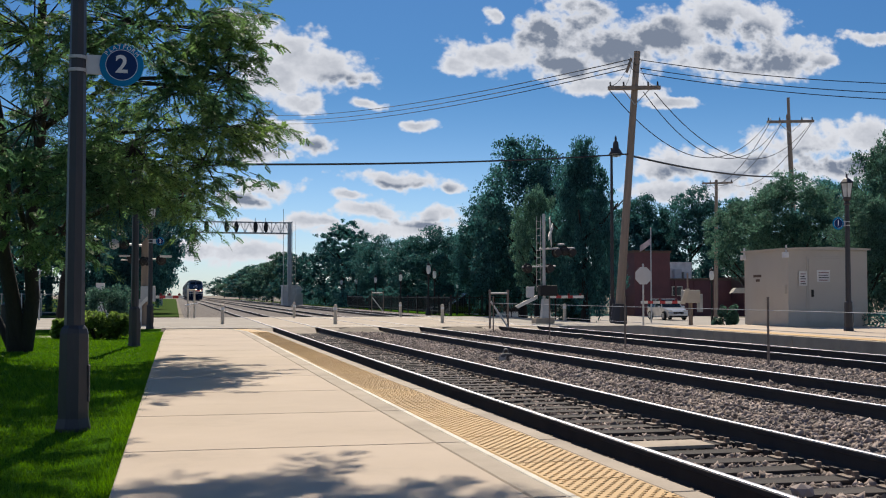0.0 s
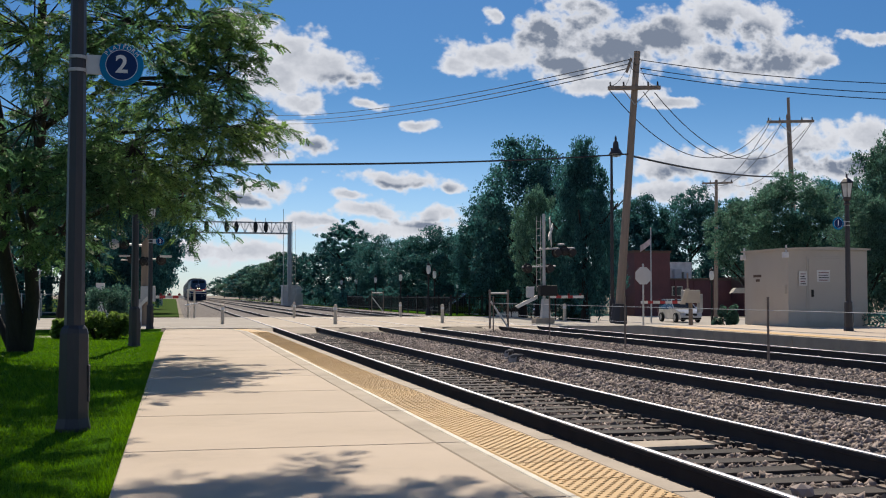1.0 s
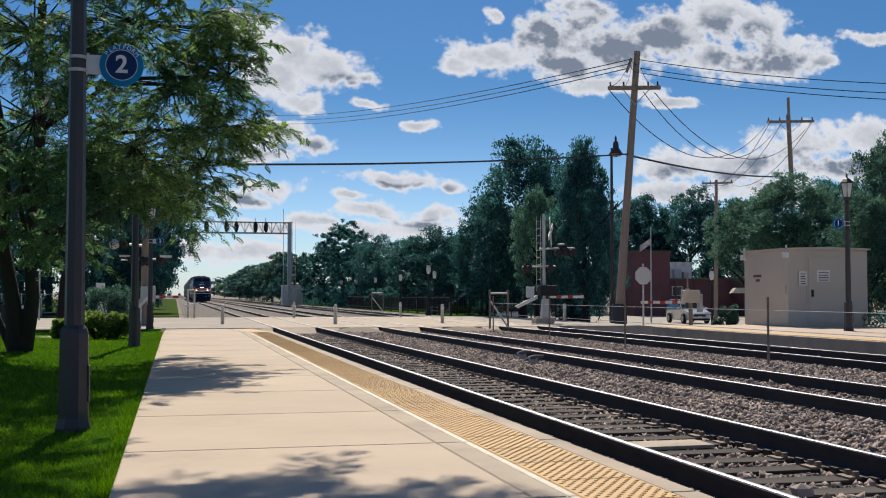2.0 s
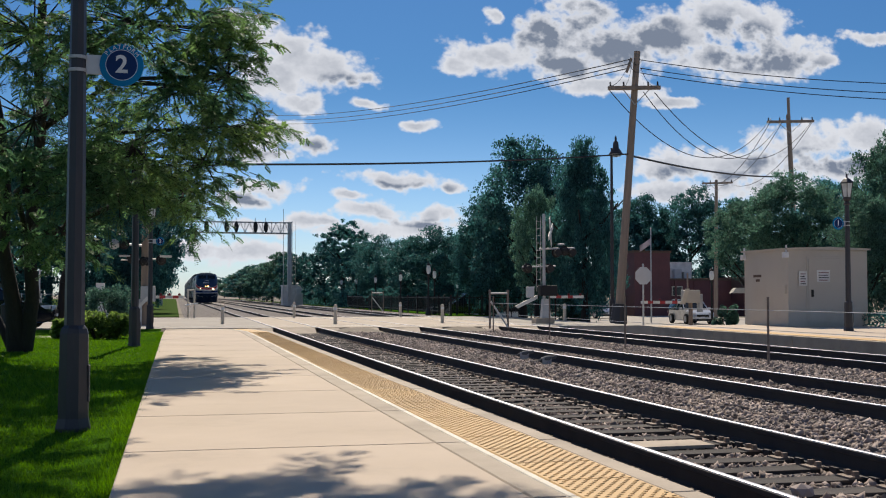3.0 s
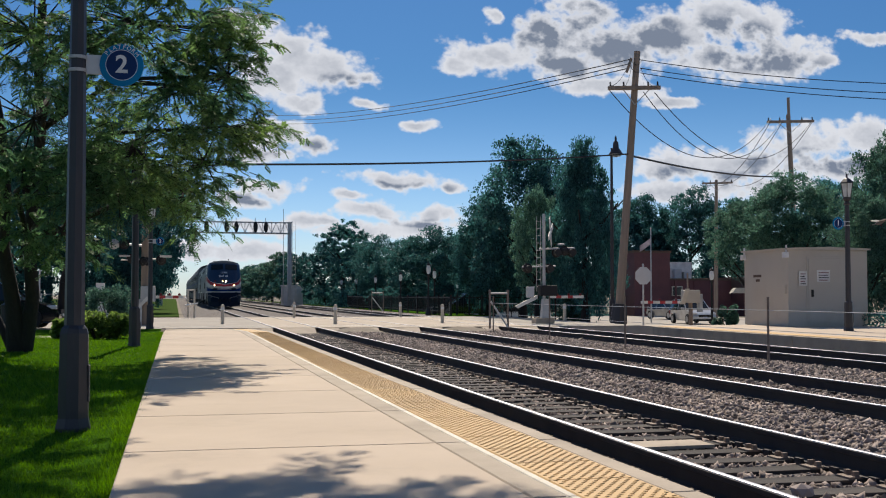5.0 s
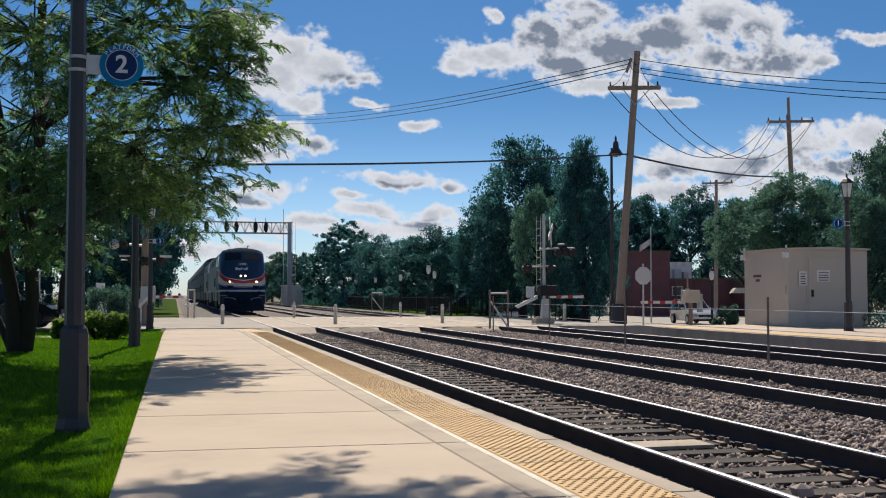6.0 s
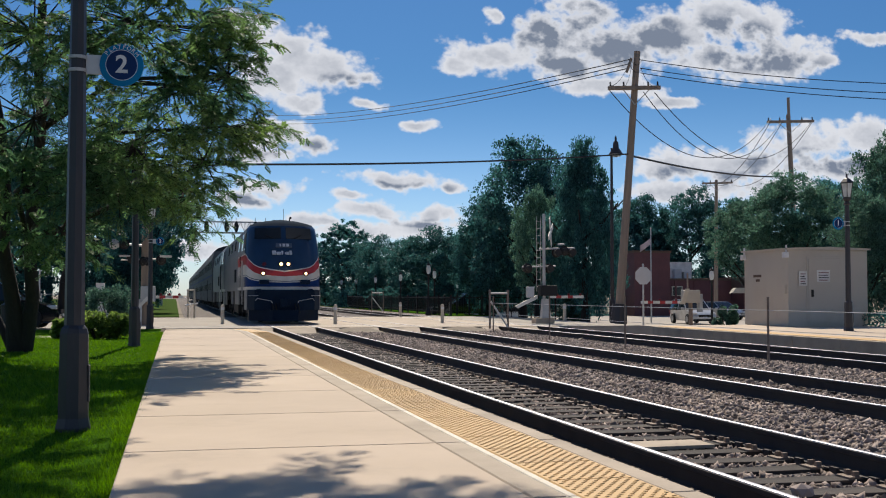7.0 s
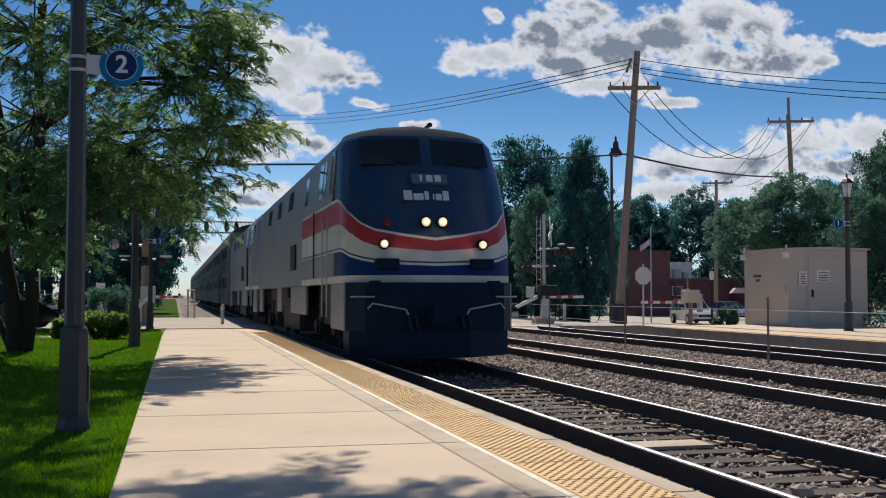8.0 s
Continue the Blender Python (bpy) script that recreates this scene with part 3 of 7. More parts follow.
def build_platform():
    """Near platform: slabs, kerb seam, white line, tactile pavers and edge stone."""
    bm = bmesh.new()
    for a, b in ((-12, 30), (30, 39.5)):
        z0, z1 = slab_z(a) - 0.03, slab_z(b) - 0.03
        V = [bm.verts.new(p) for p in ((-0.28, a, -0.3), (2.47, a, -0.3), (2.47, b, -0.3), (-0.28, b, -0.3), (-0.28, a, z0), (2.47, a, z0), (2.47, b, z1), (-0.28, b, z1))]
        for q in ((3, 2, 1, 0), (4, 5, 6, 7), (0, 1, 5, 4), (1, 2, 6, 5), (2, 3, 7, 6), (3, 0, 4, 7)):
            bm.faces.new([V[i] for i in q])
    plat = tagged(link_mesh("platform", bm, "concrete_edge"), "low concrete railway platform with a tan tactile edge", "platform", kind="structure")
    joints = [-6.0, -3.9, -1.2, 0.95, 3.05, 5.15, 7.2, 9.27, 11.4, 13.5, 15.65, 17.78, 19.9, 22.0, 24.1, 26.2, 28.3, 30.4, 32.5, 34.6, 36.7, 38.6]
    for a, b in zip(joints, joints[1:]):
        part("slab", sloped(bmesh.new(), -0.30, 1.655, a, b, 0.1), "concrete", plat)
        part("edge_slab", sloped(bmesh.new(), 1.661, 1.83, a, b, 0.1), "concrete_edge", plat)
        part("painted_line", sloped(bmesh.new(), 1.832, 1.885, a, b, 0.1, 0.001, 0.001), "white_line", plat)
        part("edge_stone", sloped(bmesh.new(), 2.362, 2.505, a, b, 0.12), "concrete_edge", plat)
    # tactile pavers with truncated domes
    y = -5.98
    while y < 38.0:
        p = part("tactile_paver", sloped(bmesh.new(), 1.888, 2.358, y, y + 0.61, 0.1, 0.002, 0.003), "tactile", plat)
        y += 0.61
    dome = []
    for j in range(int(26 / 0.045)):
        for i in range(8 - j % 2):
            cx, cy = 1.917 + i * 0.0585 + 0.029 * (j % 2), 3.6 + j * 0.045
            z = slab_z(cy) + 0.0022
            r0, r1, h = 0.014, 0.009, 0.005
            lo = [(cx + r0 * math.cos(k * math.pi / 3), cy + r0 * math.sin(k * math.pi / 3), z) for k in range(6)]
            hi = [(cx + r1 * math.cos(k * math.pi / 3), cy + r1 * math.sin(k * math.pi / 3), z + h) for k in range(6)]
            for k in range(6):
                dome += [lo[k], lo[(k + 1) % 6], hi[(k + 1) % 6], hi[k]]
            dome += [hi[0], hi[1], hi[2], hi[3], hi[3], hi[4], hi[5], hi[0]]
    tagged(soup("tactile_dome", dome, 4, "tactile", plat), kind="stuff")
    # far platform
    bm = prism([(-12, 0.2), (33.2, 0.2), (39.6, -0.005), (39.6, -0.95), (-12, -0.95)], 14.25, 21.3, "x")
    far = tagged(link_mesh("platform", bm, "concrete"), "low concrete far platform with pale sunlit top", "platform", kind="structure")
    for k in range(21):
        part("edge_stone", boxed(14.1, 14.24, -10 + 2 * k + 0.01, -8 + 2 * k - 0.01, -0.29, 0.195, 0.01), "concrete_edge", far)
        part("tactile_paver", boxed(14.3, 14.9, -10 + 2 * k + 0.01, -8 + 2 * k - 0.01, 0.2, 0.206), "tactile", far)


# ---- tracks ----
def rail_profile():
    return [(-0.07, -0.18), (0.07, -0.18), (0.07, -0.17), (0.018, -0.155), (0.009, -0.13), (0.009, -0.05), (0.034, -0.037), (0.036, -0.008)], \
           [(-0.036, -0.008), (-0.034, -0.037), (-0.009, -0.05), (-0.009, -0.13), (-0.018, -0.155), (-0.07, -0.17)]


def build_tracks():
    right, left = rail_profile()
    stones = []
    rng = np.random.default_rng(5)
    tie_mesh = None
    for k, (xa, xb) in enumerate(RAILS):
        xc = (xa + xb) / 2
        trk = empty("railway_track", pose(xc, 0, 0), ("timber-tied steel track beside the platform", "ballasted steel middle track", "ballasted steel track by the far platform")[k], "railway track", "three parallel tracks", "structure")
        for s in (-0.755, 0.755):
            web = prism([(s + x, z) for x, z in right + left], -25, 620, "y")
            rl = part("rail", web, "rust", trk, "dark rusted steel rail with a polished running top")
            head = prism([(s + x, z) for x, z in ((0.026, -0.010), (0.024, -0.001), (0.013, 0.0022), (0.0, 0.003), (-0.013, 0.0022), (-0.024, -0.001), (-0.026, -0.010))], -25, 620, "y")
            part("running_surface", head, "rail_head", rl, "polished bright steel running top")
        # timber ties, each of its own
        bm = boxed(-1.3, 1.3, -0.115, 0.115, -0.36, -0.185, 0.012)
        src = part("tie", bm, "tie", trk)
        src.matrix_basis = pose(0, -6.5, 0)
        y = -6.0
        rr = random.Random(11 + k)
        tops = -0.0 if k == 0 else -0.012
        while y < 40.0:
            piece("tie", src, trk, pose(rr.uniform(-0.04, 0.04), y + rr.uniform(-0.03, 0.03), tops + rr.uniform(-0.006, 0.004), 0, 0, rr.uniform(-1.2, 1.2)))
            y += 0.5
        rest = bmesh.new()
        y = 60.4
        while y < 170:
            box(rest, -1.3, 1.3, y - 0.115, y + 0.115, -0.36, -0.185)
            y += 0.5
        tagged(part("tie", rest, "tie", trk), kind="stuff")
        # tie plates with spikes
        pb = boxed(-0.18, 0.18, -0.09, 0.09, -0.19, -0.172, 0.003)
        for sx in (-0.1, 0.1):
            for sy in (-0.05, 0.05):
                box(pb, sx - 0.022, sx + 0.022, sy - 0.018, sy + 0.018, -0.175, -0.135, 0.004)
        psrc = part("tie_plate", pb, "plate", trk)
        psrc.matrix_basis = pose(-0.755, 3.0, 0)
        y = 3.5
        while y < 34.0:
            for s in (-0.755, 0.755):
                piece("tie_plate", psrc, trk, pose(s, y, tops))
            y += 0.5
        ab = bmesh.new()
        y = 3.75
        for j in range(60):
            for s in (-0.755, 0.755):
                for d in (-0.085, 0.085):
                    box(ab, s + d - 0.015, s + d + 0.015, y - 0.05, y + 0.05, -0.20, -0.15)
            y += 0.5
        tagged(part("rail_anchor", ab, "rust", trk), kind="stuff")
    # ballast bed with an uneven top
    nx, ny = 90, 320
    verts, faces = [], []
    for j in range(ny + 1):
        y = -10 + 50.4 * j / ny
        for i in range(nx + 1):
            x = 2.5 + 11.7 * i / nx
            verts.append((x, y, bed_z(x, y) + 0.02 * noise.noise((x * 3, y * 3, 0)) + 0.012 * noise.noise((x * 11, y * 11, 4))))
    faces = [(j * (nx + 1) + i, j * (nx + 1) + i + 1, (j + 1) * (nx + 1) + i + 1, (j + 1) * (nx + 1) + i) for j in range(ny) for i in range(nx)]
    tagged(raw("ballast", verts, faces, "ballast_bed"), "grey-brown crushed stone ballast between the rails", "ballast", kind="stuff")
    bm = prism([(0.45, -0.3), (0.45, -0.02), (2.4, -0.02), (2.9, -0.13), (14.0, -0.13), (14.4, -0.02), (14.4, -0.3)], 60.02, 620, "y")
    tagged(link_mesh("ballast", bm, "ballast_bed"), "grey crushed stone ballast past the crossing", "ballast", kind="stuff")
    # loose stones
    octa = np.array([(1, 0, 0), (-1, 0, 0), (0, 1, 0), (0, -1, 0), (0, 0, 1), (0, 0, -1)], float)
    of = np.array([(0, 2, 4), (2, 1, 4), (1, 3, 4), (3, 0, 4), (2, 0, 5), (1, 2, 5), (3, 1, 5), (0, 3, 5)])
    n = 88000
    x = rng.uniform(2.55, 14.0, n * 2)
    y = 3.2 + 37.0 * rng.uniform(0, 1, n * 2) ** 1.55
    ph = np.abs(((y - 3.5) / 0.5 + 0.5) % 1.0 - 0.5) * 0.5
    on_tie = np.zeros(len(x), bool)
    for k, (xa, xb) in enumerate(RAILS):
        inside = (x > xa - 0.6) & (x < xb + 0.6)
        thin = rng.uniform(0, 1, len(x)) > (0.03, 0.62, 0.7)[k]
        if k == 0:
            inside = (x > xa - 0.45) & (x < xb + 0.42)
        on_tie |= inside & (ph < 0.14) & thin
        for s in (xa, xb):
            on_tie |= np.abs(x - s) < 0.10
    keep = ~on_tie
    x, y = x[keep][:n], y[keep][:n]
    n = len(x)
    size = rng.uniform(0.018, 0.040, n) * (1 + 0.25 * rng.standard_normal(n).clip(-1, 2))
    zz = np.array([bed_z(a, b) for a, b in zip(x, y)]) + rng.uniform(-0.008, 0.022, n)
    R = rng.standard_normal((n, 3, 3))
    Q, _ = np.linalg.qr(R)
    base = octa[None] * (1 + 0.35 * rng.uniform(-1, 1, (n, 6, 1)))
    base = base * (size[:, None] * np.array([1.25, 1.0, 0.8]))[:, None, :]
    P = np.einsum("nij,nkj->nki", Q, base) + np.stack([x, y, zz], 1)[:, None, :]
    V = P.reshape(-1, 3)
    F = (of[None] + (np.arange(n) * 6)[:, None, None]).reshape(-1, 3)
    me = bpy.data.meshes.new("ballast_stone")
    me.vertices.add(len(V))
    me.vertices.foreach_set("co", V.astype(np.float32).ravel())
    me.loops.add(F.size)
    me.loops.foreach_set("vertex_index", F.astype(np.int32).ravel())
    me.polygons.add(len(F))
    me.polygons.foreach_set("loop_start", np.arange(len(F), dtype=np.int32) * 3)
    me.polygons.foreach_set("loop_total", np.full(len(F), 3, dtype=np.int32))
    me.update(calc_edges=True)
    me.materials.append(M["stone"])
    tagged(new("ballast_stone", me), "angular grey and brown ballast stones heaped round the rails", "ballast", kind="stuff")
    # lone pale rock beside the near track
    rk = bmesh.new()
    bmesh.ops.create_icosphere(rk, subdivisions=1, radius=0.075)
    for v in rk.verts:
        v.co = Vector((v.co.x * 1.25, v.co.y * 0.9, v.co.z * 0.8)) * (1 + 0.28 * noise.noise(v.co * 9))
    ob = tagged(link_mesh("rock", rk, "stone"), "pale fist-sized rock lying between the rails", "rock")
    ob.matrix_basis = pose(4.14, 6.95, -0.17)
    # pale board laid between the rails
    b = boxed(-0.40, 0.40, -0.19, 0.19, 0, 0.03, 0.004)
    ob = tagged(link_mesh("board", b, "concrete_edge"), "pale flat board lying on the ties between the rails", "board")
    ob.matrix_basis = pose(4.22, 9.35, -0.183, 0, 0, 2)


def bed_z(x, y):
    """Height of the ballast: full shoulders between tracks, low cribs in the near track."""
    z = -0.20
    for k, (a, b) in enumerate(RAILS):
        if a - 0.15 < x < b + 0.15:
            z = -0.225 if k == 0 else -0.19
    if 5.5 < x < 6.9:
        z = -0.15
    elif 9.2 < x < 11.3:
        z = -0.14
    return z


build_ground()
build_road()
build_platform()
build_tracks()


# ---- train ----
def half_width(z):
    pts = [(0.0, 1.48), (1.38, 1.50), (2.75, 1.50), (3.1, 1.49), (3.9, 1.41), (4.08, 1.27), (4.22, 0.85), (4.30, 0.001)]
    for (a, wa), (b, wb) in zip(pts, pts[1:]):
        if z <= b:
            return wa + (wb - wa) * (z - a) / (b - a)
    return 0.001


def nose_y(z):
    pts = [(1.0, 0.0), (1.5, 0.0), (2.1, 0.05), (2.7, 0.30), (3.4, 0.68), (3.95, 0.98), (4.15, 1.25), (4.30, 1.9)]
    for (a, wa), (b, wb) in zip(pts, pts[1:]):
        if z <= b:
            return wa + (wb - wa) * max(0, z - a) / (b - a)
    return 2.1


# stations round the nose: share of the half width, setback, and the heights of the colour bands there
STATIONS = [(-1.0, 7.0), (-1.0, 4.0), (-1.0, 1.6), (-1.0, 0.95), (-0.985, 0.70), (-0.93, 0.52), (-0.80, 0.33), (-0.66, 0.22), (-0.35, 0.11), (0.0, 0.0)]
BANDS = {"face": [2.86, 2.86, 2.86, 2.86, 2.80, 2.62, 2.40, 2.29, 2.20, 2.13],
         "pin": [2.81, 2.81, 2.81, 2.81, 2.75, 2.575, 2.36, 2.25, 2.155, 2.08],
         "red": [2.40, 2.40, 2.40, 2.40, 2.36, 2.24, 2.07, 1.99, 1.94, 1.90],
         "white": [1.98, 1.98, 1.98, 1.98, 1.96, 1.88, 1.81, 1.77, 1.74, 1.72],
         "pin2": [1.95, 1.95, 1.95, 1.95, 1.93, 1.85, 1.78, 1.74, 1.71, 1.69],
         "pin3": [1.91, 1.91, 1.91, 1.91, 1.89, 1.81, 1.74, 1.70, 1.67, 1.65]}


def nose_point(share, setback, z):
    w = half_width(z)
    yc = nose_y(z)
    if setback >= 1.6:
        return (share * w, setback if setback > 2.0 else max(1.6, yc + 0.9), z)
    return (share * w, yc + setback, z)


def nose_band(lo, hi, rows, first=0):
    """A strip of the nose's skin between two rows of heights, both sides."""
    bm = bmesh.new()
    st = STATIONS[first:]
    lo, hi = lo[first:], hi[first:]
    full = [(s, b, l, h) for (s, b), l, h in zip(st, lo, hi)]
    full += [(-s, b, l, h) for s, b, l, h in full[-2::-1]]
    grid = []
    for s, b, l, h in full:
        grid.append([bm.verts.new(nose_point(s, b, l + (h - l) * r / rows)) for r in range(rows + 1)])
    for a, c in zip(grid, grid[1:]):
        for r in range(rows):
            bm.faces.new((a[r], c[r], c[r + 1], a[r + 1]))
    return bm


def loft_body(y0, y1, zs, wfun, bm=None):
    bm = bm or bmesh.new()
    ring = [(-wfun(z), z) for z in zs] + [(wfun(z), z) for z in zs[::-1]]
    return prism(ring, y0, y1, "y", bm)


def wheel_set(parent, y, r=0.51):
    for s in (-1, 1):
        bm = lathe([(0.18, -0.08), (r - 0.05, -0.08), (r + 0.02, -0.06), (r + 0.02, -0.035), (r, -0.03), (r - 0.01, 0.06), (0.15, 0.07)], 24, m=pose(s * 0.76, y, r, 0, -90 * s, 0))
        part("wheel", bm, "under", parent, "dark steel wheel")


def bogie(parent, y, half, axles):
    bm = bmesh.new()
    for s in (-1, 1):
        box(bm, s * 1.12 - 0.09, s * 1.12 + 0.09, y - half, y + half, 0.55, 0.85, 0.03)
        for a in axles:
            box(bm, s * 1.12 - 0.16, s * 1.12 + 0.16, y + a - 0.2, y + a + 0.2, 0.36, 0.70, 0.03)
            lathe([(0.15, -0.05), (0.15, 0.05), (0.06, 0.09)], 12, bm, m=pose(s * 1.28, y + a, 0.51, 0, 90 * s, 0))
        for a in (-0.55, 0.55):
            rod(bm, (s * 1.2, y + a * half, 0.6), (s * 1.2, y + a * half, 1.0), 0.11)
    box(bm, -1.1, 1.1, y - 0.3, y + 0.3, 0.5, 0.9, 0.03)
    part("bogie", bm, "under", parent, "black cast truck frame with springs")
    for a in axles:
        wheel_set(parent, y + a)


def build_locomotive(front):
    label = "grey diesel locomotive with red, white and blue nose stripes" if front else "grey trailing diesel locomotive with blue stripe"
    loco = empty("locomotive", pose(4.27, 0, 0), label, "locomotive", "train")
    end = 20.6
    # nose skin in its colour bands
    top = [4.29] * 10
    z149, z138 = [1.49] * 10, [1.36] * 10
    if front:
        part("nose", nose_band(BANDS["face"], [4.0] * 10, 10, 2), "loco_face", loco, "glossy dark blue-black sloping cab front", True)
        part("cab_roof", nose_band([4.0] * 10, top, 4, 2), "cab_top", loco, "dull dark cab roof edge", True)
        part("stripe", nose_band(BANDS["pin"], BANDS["face"], 1), "loco_white", loco, "thin white pinstripe", True)
        part("stripe", nose_band(BANDS["red"], BANDS["pin"], 3), "red_paint", loco, "broad red nose stripe", True)
        part("stripe", nose_band(BANDS["white"], BANDS["red"], 3), "loco_white", loco, "broad white nose stripe", True)
        part("stripe", nose_band(BANDS["pin2"], BANDS["white"], 1), "loco_face", loco, "thin dark pinstripe", True)
        part("stripe", nose_band(BANDS["pin3"], BANDS["pin2"], 1), "loco_white", loco, "thin white pinstripe", True)
        part("stripe", nose_band(z149, BANDS["pin3"], 2, 2), "loco_blue", loco, "deep blue lower nose band", True)
        part("side_panel", loft_body(1.62, 7.0, [1.49, 1.90], lambda z: 1.517), "loco_grey", loco)
    else:
        part("nose", nose_band(z149, top, 14), "loco_grey", loco, "grey sloping cab front", True)
    part("sill", nose_band(z138, z149, 1), "loco_white", loco, "pale sill band", True)
    # car body
    zs = [1.36, 2.75, 3.1, 3.5, 3.9, 4.12, 4.24, 4.295]
    part("body", loft_body(7.0, end, zs, half_width), "loco_grey", loco, "silver-grey ribless side with dirty streaks")
    if front:
        part("cab_side", loft_body(1.95, 7.0, [2.865, 3.1, 3.5, 3.9, 4.12, 4.24, 4.297], lambda z: half_width(z) + 0.004), "loco_grey", loco)
    roof = loft_body(2.4, end - 0.1, [4.13, 4.26, 4.315], lambda z: half_width(min(z, 4.27)) * 0.985 if z < 4.3 else 0.3)
    part("roof", roof, "loco_roof", loco, "dark roof with hatches")
    for y in (7.5, 10.5, 14.0, 17.5):
        part("roof_hatch", boxed(-0.75, 0.75, y, y + 2.0, 4.26, 4.40, 0.04), "loco_roof", loco)
    part("horn", rods([((0.45, 2.8 + d, 4.25), (0.45, 2.8 + d, 4.42), 0.02) for d in (0, 0.15)] + [((0.45, 2.5, 4.42), (0.45, 3.0, 4.42), 0.05, 0.02)]), "under", loco)
    # side windows, vents and doors
    for s in (-1, 1):
        for y0, y1, z0, z1, name, material in ((1.72, 2.3, 3.02, 3.80, "cab_window", "window_glass"), (2.75, 3.35, 3.04, 3.74, "cab_window", "window_glass"), (3.5, 4.1, 3.04, 3.74, "cab_window", "window_glass"), (6.0, 6.5, 3.1, 3.7, "cab_window", "window_glass")):
            bm = bmesh.new()
            quad = [(s * (half_width(z) + 0.012), y, z) for y, z in ((y0 + 0.25 * (name == "cab_window" and y0 < 3), z0), (y1, z0), (y1, z1), (y0 + 0.35 * (y0 < 3), z1))]
            V = [bm.verts.new(p) for p in quad]
            W = [bm.verts.new((p[0] - s * 0.03, p[1], p[2])) for p in quad]
            bm.faces.new(V if s > 0 else V[::-1])
            for i in range(4):
                bm.faces.new((V[i], V[(i + 1) % 4], W[(i + 1) % 4], W[i]))
            part(name, bm, material, loco, "dark glass cab side window")
        for y in (9.4, 12.6, 15.8):
            bm = bmesh.new()
            for j in range(6):
                z = 3.3 + j * 0.075
                w = half_width(z)
                box(bm, s * (w + 0.01) - 0.02, s * (w + 0.01) + 0.02, y, y + 0.9, z - 0.022, z + 0.022)
            part("louvre", bm, "under", loco, "black slatted air intake")
        part("door", boxed(s * 1.52 - 0.02, s * 1.52 + 0.02, 5.2, 5.85, 1.5, 3.0, 0.008) if not front else boxed(s * 1.525 - 0.012, s * 1.525 + 0.012, 4.55, 4.61, 1.5, 2.84), "under", loco)
        part("vent", boxed(s * 1.52 - 0.03, s * 1.52 + 0.03, 8.2, 9.2, 1.75, 2.35, 0.01), "under", loco, "dark square side vent")
        # skirts and steps under the sill
        part("skirt", boxed(s * 1.46 - 0.03, s * 1.46 + 0.03, 6.3, 9.6, 0.72, 1.36, 0.02), "loco_grey", loco, "grey lower side skirt")
        part("skirt", boxed(s * 1.46 - 0.03, s * 1.46 + 0.03, 0.55, 2.2, 0.55, 1.36, 0.02), "loco_grey", loco, "grey cab step skirt")
        part("skirt", boxed(s * 1.44 - 0.03, s * 1.44 + 0.03, 12.4, 13.6, 0.7, 1.36, 0.02), "loco_grey", loco)
        part("skirt", boxed(s * 1.44 - 0.03, s * 1.44 + 0.03, 19.2, 20.5, 0.6, 1.36, 0.02), "loco_grey", loco)
        part("handrail", rods([((s * 1.56, y, 0.75), (s * 1.56, y, 2.6), 0.016) for y in (2.25, 2.9)]), "galv", loco, "bright vertical grab rail")
        # mirror
        mb = rods([((s * 1.42, 2.55, 3.05), (s * 1.52, 2.35, 3.15), 0.014), ((s * 1.33, 2.75, 3.72), (s * 1.45, 2.35, 3.72), 0.014), ((s * 1.52, 2.35, 3.12), (s * 1.45, 2.33, 3.74), 0.018)])
        part("mirror", mb, "loco_white", loco, "white-edged rear-view mirror frame")
        # front uncoupling lever
        if front:
            part("uncoupling_lever", rods([((s * 0.55, -0.14, 0.92), (s * 1.1, -0.10, 1.02), 0.013), ((s * 1.1, -0.10, 1.02), (s * 1.18, -0.08, 0.93), 0.013), ((s * 0.55, -0.14, 0.92), (s * 0.50, -0.14, 0.83), 0.016)]), "galv", loco, "bright bent uncoupling lever")
            part("grab_iron", rods([((s * 1.05, 0.0, 1.13), (s * 1.44, 0.1, 1.13), 0.013)]), "galv", loco, "white grab iron")
            part("step_light_box", boxed(s * 0.82 - 0.19, s * 0.82 + 0.19, -0.02, 0.3, 1.60, 1.77, 0.01), "pilot", loco, "black recessed step box")
            part("marker_cap", boxed(s * 1.03 - 0.09, s * 1.03 + 0.09, -0.04, 0.2, 1.2, 1.40, 0.02), "pilot", loco)
            # lights
            for name, x, z, r, material in (("headlight", s * 0.145, 2.40, 0.095, "headlight"), ("ditch_light", s * 0.86, 2.02, 0.085, "ditch_light")):
                y = nose_y(z) + (0.0 if abs(x) < 0.3 else 0.15)
                part("lamp_rim", lathe([(r + 0.014, -0.03), (r + 0.014, 0.045), (r, 0.055)], 20, m=pose(x, y, z, 90, 0, 0)), "pilot", loco, "dark lamp housing")
                glow = part(name, lathe([(r * 0.98, 0.0), (r * 0.9, 0.045), (r * 0.5, 0.065), (0.01, 0.07)], 20, m=pose(x, y - 0.005, z, 90, 0, 0)), material, loco, "lit warm amber lamp", True)
                part("burner", lathe([(0.036, 0.060), (0.030, 0.078), (0.004, 0.084)], 14, m=pose(x, y - 0.005, z, 90, 0, 0)), "burner", glow, "glaring white lamp filament", True)
